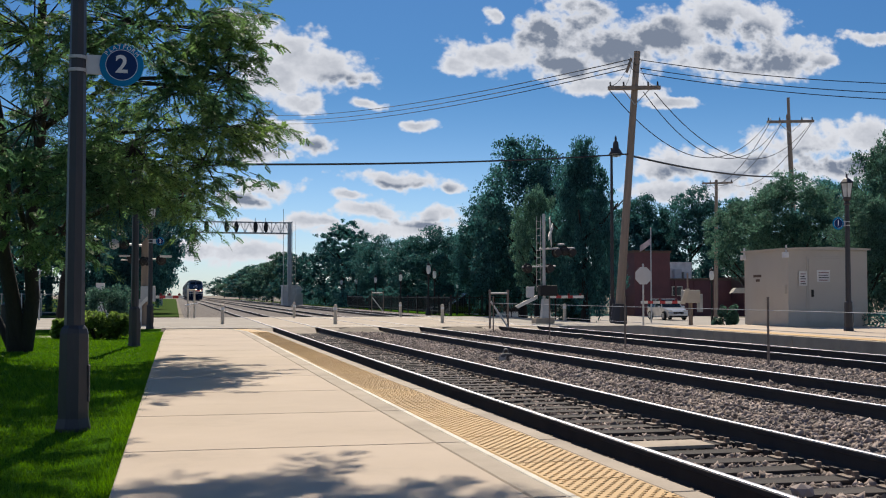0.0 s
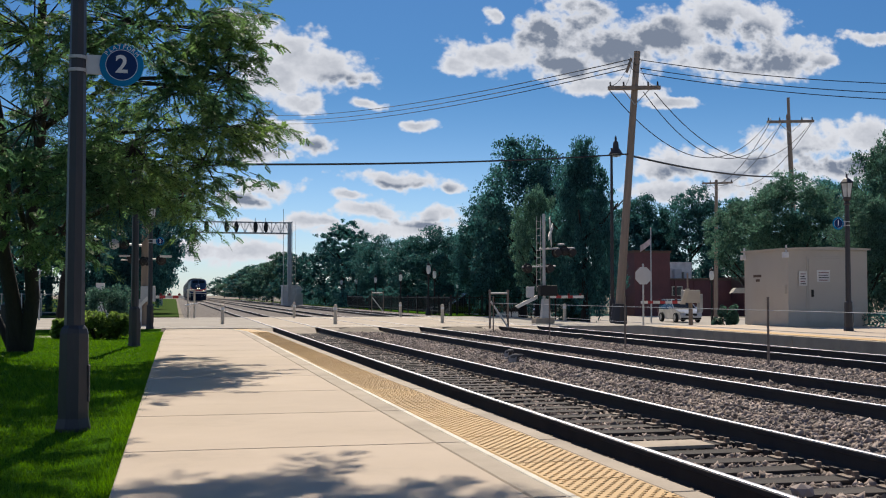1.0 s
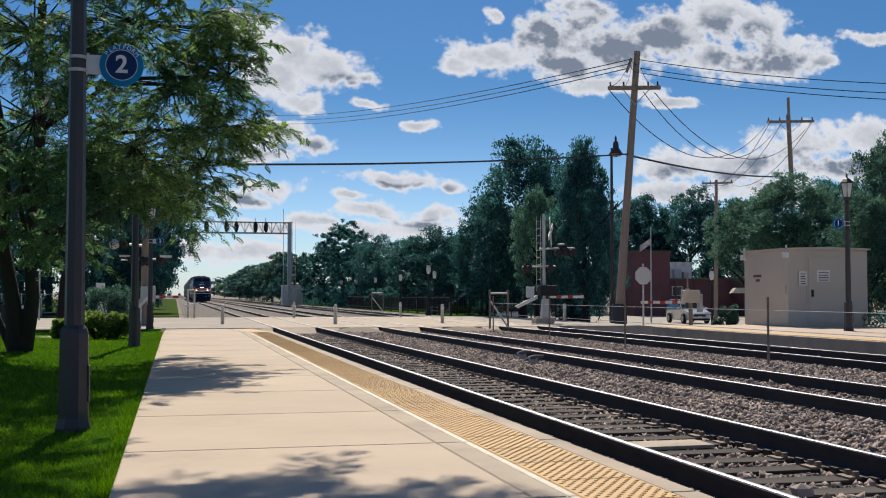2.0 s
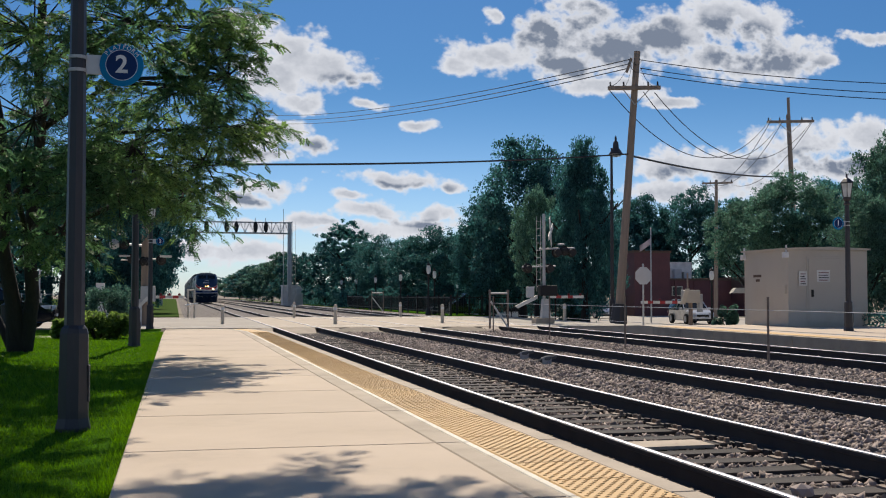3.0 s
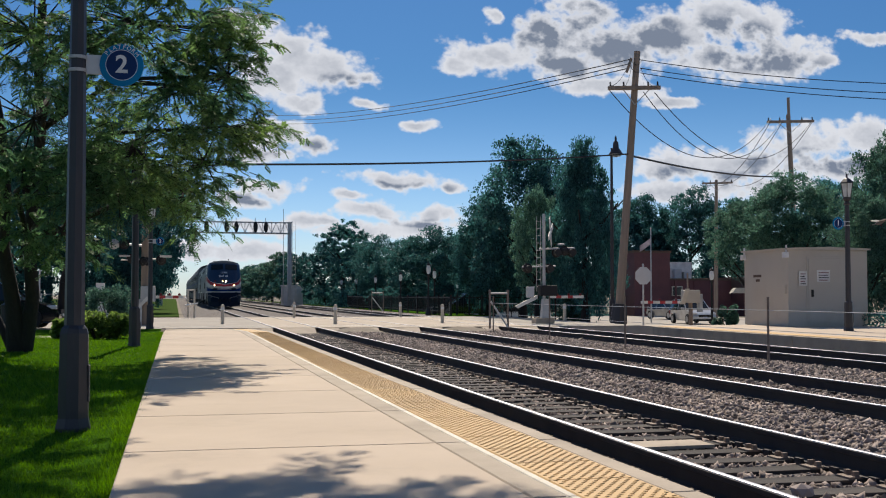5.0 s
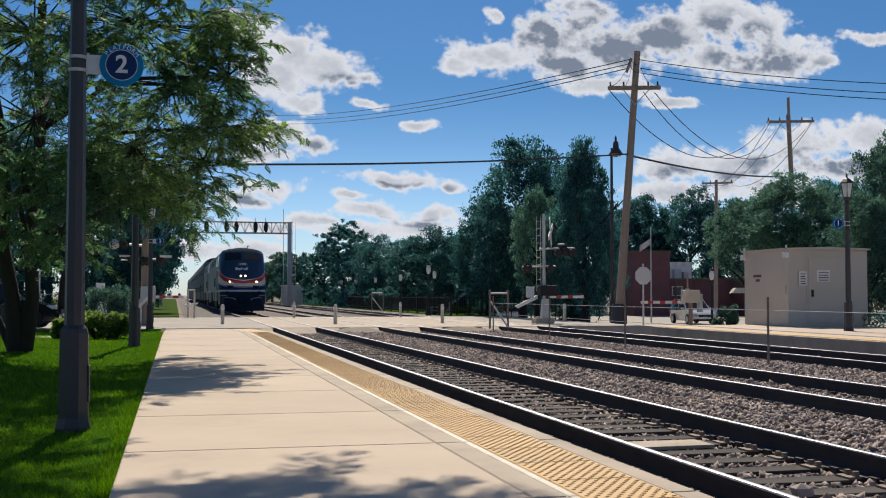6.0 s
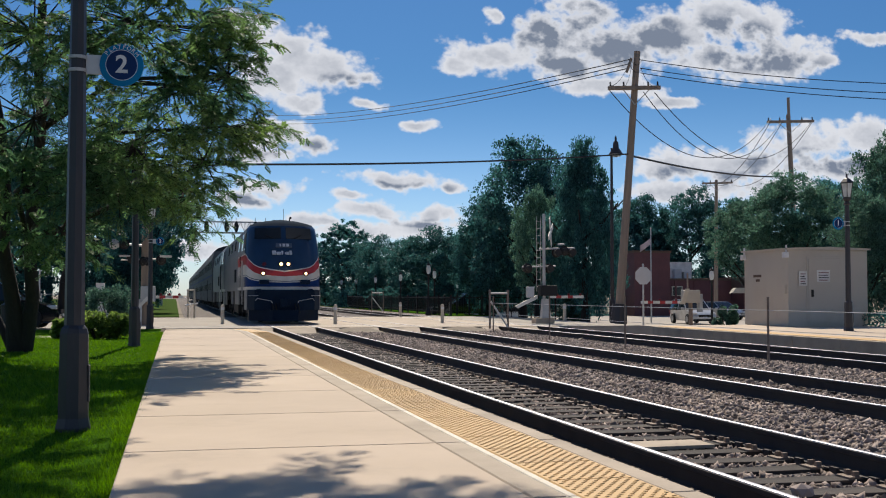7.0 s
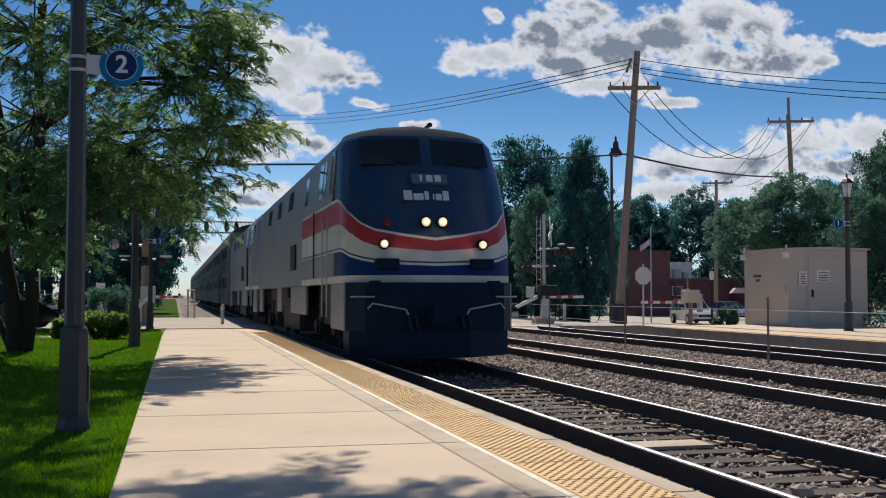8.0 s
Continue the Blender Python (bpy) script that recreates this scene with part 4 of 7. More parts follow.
    if front:
        # windscreens laid in the sloping face
        for s in (-1, 1):
            bm = bmesh.new()
            corners = [(0.10, 3.46), (1.16, 3.44), (1.13, 3.90), (0.10, 3.93)]
            V, W = [], []
            for x, z in corners:
                y = nose_y(z) + 0.19 * abs(x) / 1.0
                V.append(bm.verts.new((s * x, y - 0.012, z)))
                W.append(bm.verts.new((s * x, y + 0.05, z)))
            bm.faces.new(V)
            for i in range(4):
                bm.faces.new((V[i], W[i], W[(i + 1) % 4], V[(i + 1) % 4]))
            bmesh.ops.recalc_face_normals(bm, faces=bm.faces)
            part("windscreen", bm, "window_glass", loco, "dark reflecting windscreen")
            wb = rods([((s * 0.35, nose_y(3.45) + 0.03, 3.45), (s * 0.72, nose_y(3.6) + 0.08, 3.62), 0.012)])
            part("wiper", wb, "under", loco)
        tilt = math.degrees(math.atan2(nose_y(3.3) - nose_y(2.9), 0.4))
        nb = boxed(-0.32, 0.32, -0.02, 0.05, -0.10, 0.10, 0.012)
        plate = part("number_board", nb, "board_grey", loco, "blue-grey number board")
        plate.matrix_basis = pose(0, nose_y(3.17) + 0.0, 3.17, -tilt, 0, 0)
        for i, x in enumerate((-0.15, 0.0, 0.15)):
            d = part("digit_bar", boxed(x - (0.02 if i == 0 else 0.055), x + (0.02 if i == 0 else 0.055), -0.028, -0.019, -0.065, 0.065), "sign_white", plate)
        x = -0.48
        for i, w in enumerate((0.17, 0.20, 0.10, 0.09, 0.13, 0.13)):
            h = (0.19, 0.13, 0.18, 0.13, 0.13, 0.19)[i]
            g = part("emblem_bar", boxed(x, x + w - 0.02, -0.012, 0.02, -0.08, -0.08 + h, 0.015), "sign_white", loco, "pale lettering block")
            g.matrix_basis = pose(0, nose_y(2.86) + 0.02, 2.86, -tilt, 0, 0)
            x += w
        part("marker_lamp", lathe([(0.085, -0.02), (0.085, 0.02), (0.05, 0.035)], 18, m=pose(-0.80, nose_y(2.4) + 0.155, 2.4, 90 - 28, 0, 0)), "lamp_red", loco, "dark red marker lens")
        # pilot, coupler
        bm = bmesh.new()
        plan = [(-1.46, 0.55), (-1.20, 0.05), (-0.6, -0.12), (0.6, -0.12), (1.20, 0.05), (1.46, 0.55), (1.46, 1.3), (-1.46, 1.3)]
        prism(plan, 0.55, 1.37, "z", bm)
        part("pilot", bm, "pilot", loco, "dark blue-black front pilot plate")
        bm = bmesh.new()
        lowr = [(-1.40, 0.5), (-0.5, -0.35), (0.5, -0.35), (1.40, 0.5), (1.40, 1.2), (-1.40, 1.2)]
        prism(lowr, 0.12, 0.56, "z", bm)
        part("plough", bm, "pilot", loco, "dark snow plough blade")
        cb = boxed(-0.16, 0.16, -0.62, -0.05, 0.72, 0.98, 0.04)
        box(cb, -0.22, 0.05, -0.78, -0.5, 0.68, 1.0, 0.04)
        part("coupler", cb, "pilot", loco, "black knuckle coupler")
        for x in (-0.5, -0.38, 0.4, 0.52):
            part("hose", rods([((x, -0.15, 0.8), (x + 0.05, -0.3, 0.45), 0.03)]), "under", loco, "black air hose")
    else:
        cb = boxed(-0.9, 0.9, -0.3, 0.6, 0.6, 1.35, 0.04)
        part("pilot", cb, "under", loco)
    part("underframe", boxed(-1.2, 1.2, 0.6, end - 0.2, 0.85, 1.36), "under", loco)
    part("fuel_tank", boxed(-1.4, 1.4, 8.4, 12.4, 0.3, 1.1, 0.1), "under", loco, "black fuel tank")
    for y in (4.3, 16.5):
        bogie(loco, y, 1.9, (-1.37, 1.37))
    return loco


def coach_half(z):
    pts = [(0.3, 1.5), (1.0, 1.55), (3.9, 1.55), (4.5, 1.40), (4.8, 1.05), (4.93, 0.4), (4.95, 0.01)]
    for (a, wa), (b, wb) in zip(pts, pts[1:]):
        if z <= b:
            return wa + (wb - wa) * (z - a) / (b - a)
    return 0.01


def build_coach():
    c = empty("passenger_coach", pose(4.27, 0, 0), "tall double-deck stainless passenger coach with dark windows", "railway coach", "train")
    L = 25.4
    part("body", loft_body(0.35, L, [0.62, 1.0, 2.3, 3.9, 4.3, 4.5], coach_half), "coach", c, "corrugated silver side")
    part("roof", loft_body(0.36, L - 0.01, [4.49, 4.7, 4.85, 4.93, 4.95], coach_half), "loco_roof", c, "dark rounded roof")
    for s in (-1, 1):
        bm = bmesh.new()
        for z in (1.0, 1.12, 1.24, 1.36, 2.45, 2.57):
            box(bm, s * 1.555 - 0.014, s * 1.555 + 0.014, 0.5, L - 0.2, z, z + 0.05)
        part("corrugation", bm, "coach", c)
        part("stripe", boxed(s * 1.555 - 0.01, s * 1.555 + 0.01, 0.5, L - 0.2, 2.62, 2.74), "loco_blue", c, "thin dark blue stripe")
        for y in range(2, 24, 2):
            part("window", boxed(s * 1.55 - 0.02, s * 1.55 + 0.02, y + 0.2, y + 1.6, 3.2, 3.8, 0.01), "coach_glass", c)
            if y not in (12,):
                part("window", boxed(s * 1.55 - 0.02, s * 1.55 + 0.02, y + 0.3, y + 1.4, 1.55, 2.1, 0.01), "coach_glass", c)
        part("door", boxed(s * 1.55 - 0.025, s * 1.55 + 0.025, 12.2, 13.2, 0.65, 2.4, 0.01), "under", c)
    part("gangway", boxed(-0.6, 0.6, 0.0, 0.35, 1.2, 3.9), "under", c)
    part("gangway", boxed(-0.6, 0.6, L, L + 0.35, 1.2, 3.9), "under", c)
    for y in (3.0, L - 3.0):
        bogie(c, y, 1.6, (-1.25, 1.25))
    return c


TRAIN = []
TRAIN.append((build_locomotive(True), 0.0))
TRAIN.append((build_locomotive(False), 21.2))
coach = build_coach()
TRAIN.append((coach, 42.2))
for i in range(1, 6):
    TRAIN.append((copy_thing(coach, pose(4.27, 0, 0)), 42.2 + 25.9 * i))


# ---- platform lamps and signs ----
def disc_sign(parent, x, z, r, digit, ring_text=False, y=-0.03):
    s = part("sign_disc", lathe([(r * 0.985, -0.006), (r, 0), (r * 0.985, 0.006)], 40, m=pose(x, y, z, 90, 0, 0)), "sign_blue", parent, "round blue platform sign")
    part("sign_centre", lathe([(r * 0.69, 0.0), (r * 0.69, 0.009)], 40, m=pose(x, y, z, 90, 0, 0)), "sign_navy", s, "dark blue centre")
    ring = bmesh.new()
    for i in range(40):
        a, b = 2 * math.pi * i / 40, 2 * math.pi * (i + 1) / 40
        q = [(r * k * math.cos(t), r * k * math.sin(t)) for k, t in ((0.70, a), (0.725, a), (0.725, b), (0.70, b))]
        ring.faces.new([ring.verts.new((x + c, y - 0.0085, z + d)) for c, d in q][::-1])
    part("sign_ring", ring, "sign_white", s)
    writing("numeral", digit, r * 1.15, pose(x, y - 0.010, z, 90, 0, 0), "sign_white", s, 0.001).data.offset = 0.004
    if ring_text:
        for i, ch in enumerate("PLATFORM"):
            a = radians(52 - i * 104 / 7)
            writing("letter", ch, r * 0.27, pose(x - r * 0.85 * math.sin(a), y - 0.0085, z + r * 0.85 * math.cos(a), 90, -math.degrees(a), 0), "sign_white", s, 0.0008)


def build_lamp_post(x, y, z, digit="", side=1, ring=False, sign_z=2.85, sign_dx=0.32, r=0.165):
    post = empty("lamp_post", pose(x, y, z), "dark bronze fluted steel platform lamp post" + (" with round blue sign" if digit else ""), "lamp post", "platform lamp posts")
    base = lathe([(0.135, 0.0), (0.135, 0.03), (0.118, 0.10), (0.112, 0.55), (0.110, 0.74), (0.100, 0.775), (0.078, 0.80)], 8, m=pose(0, 0, 0, 0, 0, 22.5))
    part("base", base, "post_green", post, "wider octagonal base casing")
    part("access_cover", boxed(0.104, 0.116, -0.05, 0.05, 0.22, 0.5, 0.004), "post_green", post)
    n = 16
    prof = [(0.075, 0.78), (0.066, 2.4), (0.058, 3.35), (0.085, 3.38), (0.085, 3.42), (0.05, 3.45)]
    sh = lathe(prof, n)
    for v in sh.verts:
        if 0.7 < v.co.z < 3.36:
            k = round(math.atan2(v.co.y, v.co.x) / (2 * math.pi / n))
            if k % 2:
                v.co.x *= 0.92
                v.co.y *= 0.92
    part("shaft", sh, "post_green", post)
    lan = part("lantern", lathe([(0.05, 3.44), (0.11, 3.50), (0.115, 3.56), (0.10, 3.57)], 6), "post_green", post, "dark lantern base")
    part("pane", lathe([(0.10, 3.57), (0.165, 3.93)], 6), "lamp_glass", lan, "frosted lantern glass")
    for k in range(6):
        a = k * math.pi / 3
        part("rib", rods([((0.103 * math.cos(a), 0.103 * math.sin(a), 3.56), (0.17 * math.cos(a), 0.17 * math.sin(a), 3.94), 0.011)], 5), "post_green", lan)
    part("cap", lathe([(0.19, 3.93), (0.185, 3.96), (0.10, 4.05), (0.03, 4.09), (0.025, 4.14), (0.035, 4.16), (0.01, 4.2)], 6), "post_green", lan, "pointed lantern roof")
    if digit:
        sx = side * sign_dx
        a, b = sorted((side * 0.06, sx - side * r * 0.6))
        br = part("bracket", boxed(a, b, -0.01, 0.01, sign_z - 0.075, sign_z + 0.075, 0.003), "silver", post, "pale sign bracket")
        for dz in (-0.05, 0.05):
            part("band", lathe([(0.072, sign_z + dz - 0.012), (0.072, sign_z + dz + 0.012)], 16), "galv", post, "steel strap")
        disc_sign(post, sx, sign_z, r, digit, ring)
    return post


build_lamp_post(-0.745, 9.02, 0.13, "2", 1, True, 2.80, 0.325, 0.165)
build_lamp_post(-0.77, 22.8, 0.13)
build_lamp_post(-0.80, 38.0, 0.05, "2", 1, False, 2.86, 0.30, 0.135)
build_lamp_post(17.42, 26.8, 0.2, "1", -1, False, 2.86, 0.29, 0.17)
build_lamp_post(-0.75, -4.6, 0.13)


def build_street_lantern(x, y, top, ground=0.0):
    """Black post with a white acorn globe."""
    s = (top + min(0.0, ground)) / 2.6
    e = empty("street_lamp", pose(x, y, ground), "black street lamp with a white acorn globe", "street lamp", "acorn street lamps")
    part("post", lathe([(0.16 * s, 0), (0.15 * s, 0.12), (0.09 * s, 0.3), (0.055 * s, 0.45), (0.045 * s, top - 0.75 * s), (0.07 * s, top - 0.66 * s), (0.08 * s, top - 0.58 * s)], 12), "black_metal", e)
    part("globe", lathe([(0.07 * s, top - 0.56 * s), (0.105 * s, top - 0.45 * s), (0.115 * s, top - 0.30 * s), (0.08 * s, top - 0.15 * s)], 14), "lamp_glass", e, "white glass globe", True)
    part("finial", lathe([(0.125 * s, top - 0.15 * s), (0.09 * s, top - 0.08 * s), (0.03 * s, top - 0.02 * s), (0.012, top + 0.06 * s)], 10), "black_metal", e)
    return e


for x, y, top in ((20.6, 41.0, 3.05), (13.94, 62.5, 3.0), (15.2, 66.5, 2.75), (14.9, 75.5, 2.7), (15.35, 88, 2.7), (15.7, 100, 2.7), (15.8, 110, 2.75), (16.6, 126, 2.75), (17.2, 132, 2.7), (18.0, 146, 2.75),
                  (17.0, 170, 2.8), (17.2, 190, 2.8), (17.4, 212, 2.8), (17.5, 236, 2.8), (17.6, 262, 2.8), (17.7, 290, 2.8), (19.5, 78, 2.1), (23.5, 78, 2.4)):
    build_street_lantern(x, y, top, -0.82 if x > 20.5 else 0.0)


def build_bell_lamp(x, y):
    e = empty("street_lamp", pose(x, y, 0), "tall slim black street lamp with a bell-shaped hood", "street lamp")
    part("post", lathe([(0.14, 0), (0.13, 0.9), (0.085, 1.0), (0.055, 7.2)], 12), "post_green", e)
    part("arm", rods([((0, 0, 7.1), (0, 0, 7.55), 0.04), ((0, 0, 7.45), (0.28, 0, 7.5), 0.035)]), "post_green", e)
    part("hood", lathe([(0.30, 7.28), (0.29, 7.33), (0.14, 7.55), (0.11, 7.8), (0.05, 7.88), (0.05, 8.0), (0.015, 8.1)], 16, m=pose(0.2, 0, 0)), "post_green", e, "dark bell hood")
    part("lens", lathe([(0.26, 7.29), (0.2, 7.2), (0.05, 7.16)], 16, m=pose(0.2, 0, 0)), "lamp_glass", e)


build_bell_lamp(18.42, 46.0)


# ---- crossing gear ----
def flasher(parent, x, z, face=-1, y=0.0, back="signal_black"):
    """One crossing light: round backing, hood and lens; face -1 looks at -Y."""
    b = part("flasher", lathe([(0.2, 0.0), (0.2, 0.02), (0.12, 0.05), (0.11, 0.16), (0.02, 0.18)], 20, m=pose(x, y, z, 90 * face, 0, 0)), back, parent, "round flasher backing")
    part("visor", lathe([(0.14, -0.02), (0.15, -0.28)], 16, m=pose(x, y, z, 90 * face, 0, 0)), "signal_black", b)
    part("lens", lathe([(0.12, -0.03), (0.06, -0.05)], 14, m=pose(x, y, z, 90 * face, 0, 0)), "lamp_red", b, "dark red lens")


def gate_arm(parent, x0, z0, length, sign, tilt=0.0, y=0.0):
    arm = part("gate_arm", boxed(min(0, sign * length), max(0, sign * length), -0.02, 0.02, -0.055, 0.055, 0.008), "white_paint", parent, "white gate arm with red stripes")
    arm.matrix_basis = pose(x0, y, z0, 0, tilt, 0)
    k = 0.25
    while k < length - 0.2:
        a, b = sorted((sign * k, sign * (k + 0.22)))
        part("red_band", boxed(a, b, -0.024, 0.024, -0.056, 0.056), "red_paint", arm)
        k += 0.5
    for k in (0.3, length * 0.55, length - 0.15):
        part("arm_light", lathe([(0.05, 0.055), (0.05, 0.12), (0.02, 0.15)], 10, m=pose(sign * k, 0, 0)), "lamp_red", arm)
    return arm


def build_signal_right():
    """Mast with crossbuck, cantilever flashers and a lowered gate on the far side of the tracks."""
    e = empty("crossing_signal", pose(14.75, 44.3, 0), "railway crossing signal mast with crossbuck, flashers and lowered gate", "crossing signal", "crossing signals")
    part("foundation", boxed(-0.45, 0.35, -0.3, 0.3, -0.05, 0.22, 0.03), "concrete_edge", e)
    part("mast", rods([((0, 0, 0.2), (0, 0, 4.5), 0.065)], 12), "galv", e, "dull weathered steel mast")
    lad = [((d, 0.12, 1.3), (d, 0.12, 4.4), 0.012) for d in (-0.28, -0.1)] + [((-0.28, 0.12, 1.5 + 0.3 * i), (-0.1, 0.12, 1.5 + 0.3 * i), 0.01) for i in range(10)]
    part("ladder", rods(lad, 5), "galv", e)
    for a in (-48, 48):
        blade = part("crossbuck_blade", boxed(-0.61, 0.61, -0.012, 0.012, -0.11, 0.11, 0.004), "white_paint", e, "white crossbuck blade")
        blade.matrix_basis = pose(0.26, -0.1 + 0.012 * (a > 0), 3.75, 0, a + 20, 62)
    part("cross_arm", rods([((-0.2, 0, 3.05), (1.35, 0.0, 3.1), 0.035), ((-0.95, 0, 2.3), (0.5, 0, 2.35), 0.03)], 8), "galv", e)
    for x, z, f in ((0.55, 2.9, -1), (1.2, 2.92, -1), (0.85, 2.98, 1), (-0.72, 2.25, 1), (0.22, 2.25, -1)):
        flasher(e, x, z, f, -0.05 * f)
    part("bell", lathe([(0.02, 3.3), (0.14, 3.28), (0.15, 3.22), (0.03, 3.2)], 14, m=pose(0.75, 0, 0)), "galv", e)
    part("gate_box", boxed(-0.22, 0.5, -0.25, 0.15, 1.12, 1.55, 0.03), "under", e, "grey gate mechanism box")
    part("pedestal", prism([(-0.14, 0.2), (0.26, 0.2), (0.16, 1.0), (-0.06, 1.0)], -0.15, 0.15, "y"), "galv", e)
    part("relay_box", boxed(-0.75, -0.45, -0.1, 0.1, 1.05, 1.5, 0.02), "silver", e)
    part("counterweight", prism([(-1.25, 0.70), (-1.12, 0.62), (-0.3, 1.0), (-0.3, 1.16)], -0.06, 0.06, "y"), "white_paint", e, "white counterweight arm")
    gate_arm(e, 0.2, 1.08, 1.45, 1, 0, -0.2)
    return e


def build_signal_left():
    e = empty("crossing_signal", pose(-1.15, 45.0, 0), "railway crossing signal mast with flashers and lowered gate beside platform", "crossing signal", "crossing signals")
    part("mast", rods([((0, 0, 0), (0, 0, 3.9), 0.16, 0.13)], 12), "pole_wood", e, "pale brown timber-coloured mast")
    part("cross_arm", rods([((-1.2, 0, 3.15), (0.0, 0, 3.05), 0.05), ((-0.9, 0, 2.5), (0.7, 0, 2.55), 0.03)], 8), "silver", e)
    for x, z, f in ((-1.14, 3.1, 1), (-0.78, 3.1, 1), (-0.5, 2.55, -1), (0.6, 2.5, 1), (-0.02, 2.45, 1)):
        flasher(e, x, z, f, -0.1 * f, "silver" if x == -1.14 else "signal_black")
    # white slabs put the sunlight on the black visor tops into paint
    part("hood", boxed(-0.95, -0.55, -0.35, -0.05, 2.62, 2.68, 0.01), "white_paint", e, "white slab painted as a sunlit visor top")
    part("hood", boxed(0.55, 1.0, -0.35, -0.05, 2.6, 2.68, 0.01), "white_paint", e, "white slab painted as a sunlit visor top")
    part("bell", lathe([(0.02, 3.62), (0.16, 3.58), (0.17, 3.5), (0.03, 3.46)], 14, m=pose(-0.9, 0, 0)), "galv", e)
    part("gate_box", boxed(-0.15, 0.4, -0.3, 0.2, 0.9, 1.5, 0.03), "galv", e)
    part("counterweight", prism([(-0.45, 0.52), (-0.36, 0.45), (0.15, 1.0), (0.1, 1.12)], -0.36, -0.3, "y"), "white_paint", e, "white counterweight arm")
    gate_arm(e, 0.3, 1.08, 1.15, 1, 0, 0.0)
    part("case", boxed(-0.4, -0.1, -0.2, 0.2, 0, 1.0, 0.02), "silver", e)
    return e


build_signal_right()
build_signal_left()


def build_gate_near_right():
    """Tan control box on a post with a gate arm, before the brick building."""
    e = empty("crossing_gate", pose(19.4, 40.4, -0.75), "tan crossing gate mechanism on a post with lowered arm", "crossing gate", "crossing signals")
    part("post", rods([((0, 0, 0), (0, 0, 2.05), 0.08)], 10), "plate", e)
    part("junction_box", boxed(0.32, 0.46, -0.12, 0.12, 1.25, 1.95, 0.02), "galv", e, "grey junction box")
    part("mechanism", boxed(-0.30, 0.30, -0.25, 0.25, 1.60, 2.10, 0.05), "tan_metal", e, "tan gate mechanism box")
    part("counterweight", prism([(-0.6, 1.55), (-0.4, 1.55), (-0.2, 2.15), (-0.36, 2.15)], -0.36, -0.31, "y"), "cream", e)
    part("mast", rods([((-0.12, 0, 2.1), (-0.12, 0, 2.75), 0.035)], 8), "pole_wood", e)
    gate_arm(e, -0.4, 1.63, 1.75, -1, 0, -0.2)


build_gate_near_right()


def build_stop_sign():
    e = empty("road_sign", pose(16.15, 37.4, -0.03), "pale back of an octagonal road sign on a steel post", "road sign")
    part("post", boxed(-0.03, 0.03, 0.0, 0.03, 0, 2.3, 0.006), "galv", e)
    oc = [(0.33 * math.cos(radians(22.5 + 45 * i)), 1.87 + 0.33 * math.sin(radians(22.5 + 45 * i))) for i in range(8)]
    part("plate", prism(oc, -0.012, -0.004, "y"), "silver", e, "bare aluminium octagon back")


build_stop_sign()


def build_bollard(x, y, h=0.78, m="cream"):
    e = empty("bollard", pose(x, y, -0.01), "pale capped steel bollard at the crossing", "bollard", "crossing bollards")
    part("tube", lathe([(0.075, 0), (0.075, h - 0.05), (0.05, h), (0.01, h + 0.01)], 12), m, e, "", True)
    part("band", lathe([(0.078, h * 0.72), (0.078, h * 0.86)], 12), "sign_white", e)
    return e


for x, y in ((1.86, 46.6), (6.28, 45.4), (6.0, 58.9), (11.75, 59.6), (10.9, 46.2), (16.8, 47.6), (15.3, 63.0)):
    build_bollard(x, y)


def build_pipe_frame(x, y, w, h):
    e = empty("pipe_barrier", pose(x, y, -0.02), "weathered steel pipe barrier with a diagonal brace", "barrier")
    for s in (0, w):
        part("post", rods([((s, 0, 0), (s, 0, h), 0.04), ((s, 0, h), (s, 0, h + 0.05), 0.055, 0.02)], 10), "plate", e)
    part("rail", rods([((0, 0, h - 0.08), (w, 0, h - 0.08), 0.035)], 8), "white_paint", e, "white top rail")
    part("brace", rods([((0.02, -0.04, h * 0.72), (w - 0.02, -0.04, 0.05), 0.035)], 8), "white_paint", e, "white diagonal brace")


build_pipe_frame(10.78, 38.4, 0.66, 1.32)
build_pipe_frame(13.0, 76.0, 0.8, 1.4)


def build_gate_posts_left():
    e = empty("gate_frame", pose(0.62, 59.6, 0), "weathered white pipe gate frame by the track", "gate frame")
    for x in (0.0, 0.33):
        part("post", rods([((x, 0, 0), (x, 0, 1.45), 0.05)], 8), "cream", e)
    part("rail", rods([((-0.15, -0.05, 0.62), (0.5, -0.05, 0.72), 0.04)], 8), "white_paint", e)
    part("rail", rods([((0, 0, 1.4), (0.33, 0, 1.4), 0.04)], 8), "cream", e)


build_gate_posts_left()


def build_track_fence():
    """Low wire fence between the second and third tracks."""
    e = empty("wire_fence", pose(10.45, 0, 0), "thin two-strand wire fence on steel posts between tracks", "fence")
    ys = (12.6, 18.6, 25.3, 30.9, 36.8)
    for y in ys:
        part("post", rods([((0, y, -0.3), (0, y, 1.12), 0.022)], 8), "plate", e, "thin rusty steel post")
    for z in (0.88, 0.52):
        part("wire", rods([((0, a, z), (0, b, z), 0.006) for a, b in zip(ys, ys[1:])], 5), "galv", e, "thin steel strand")


build_track_fence()


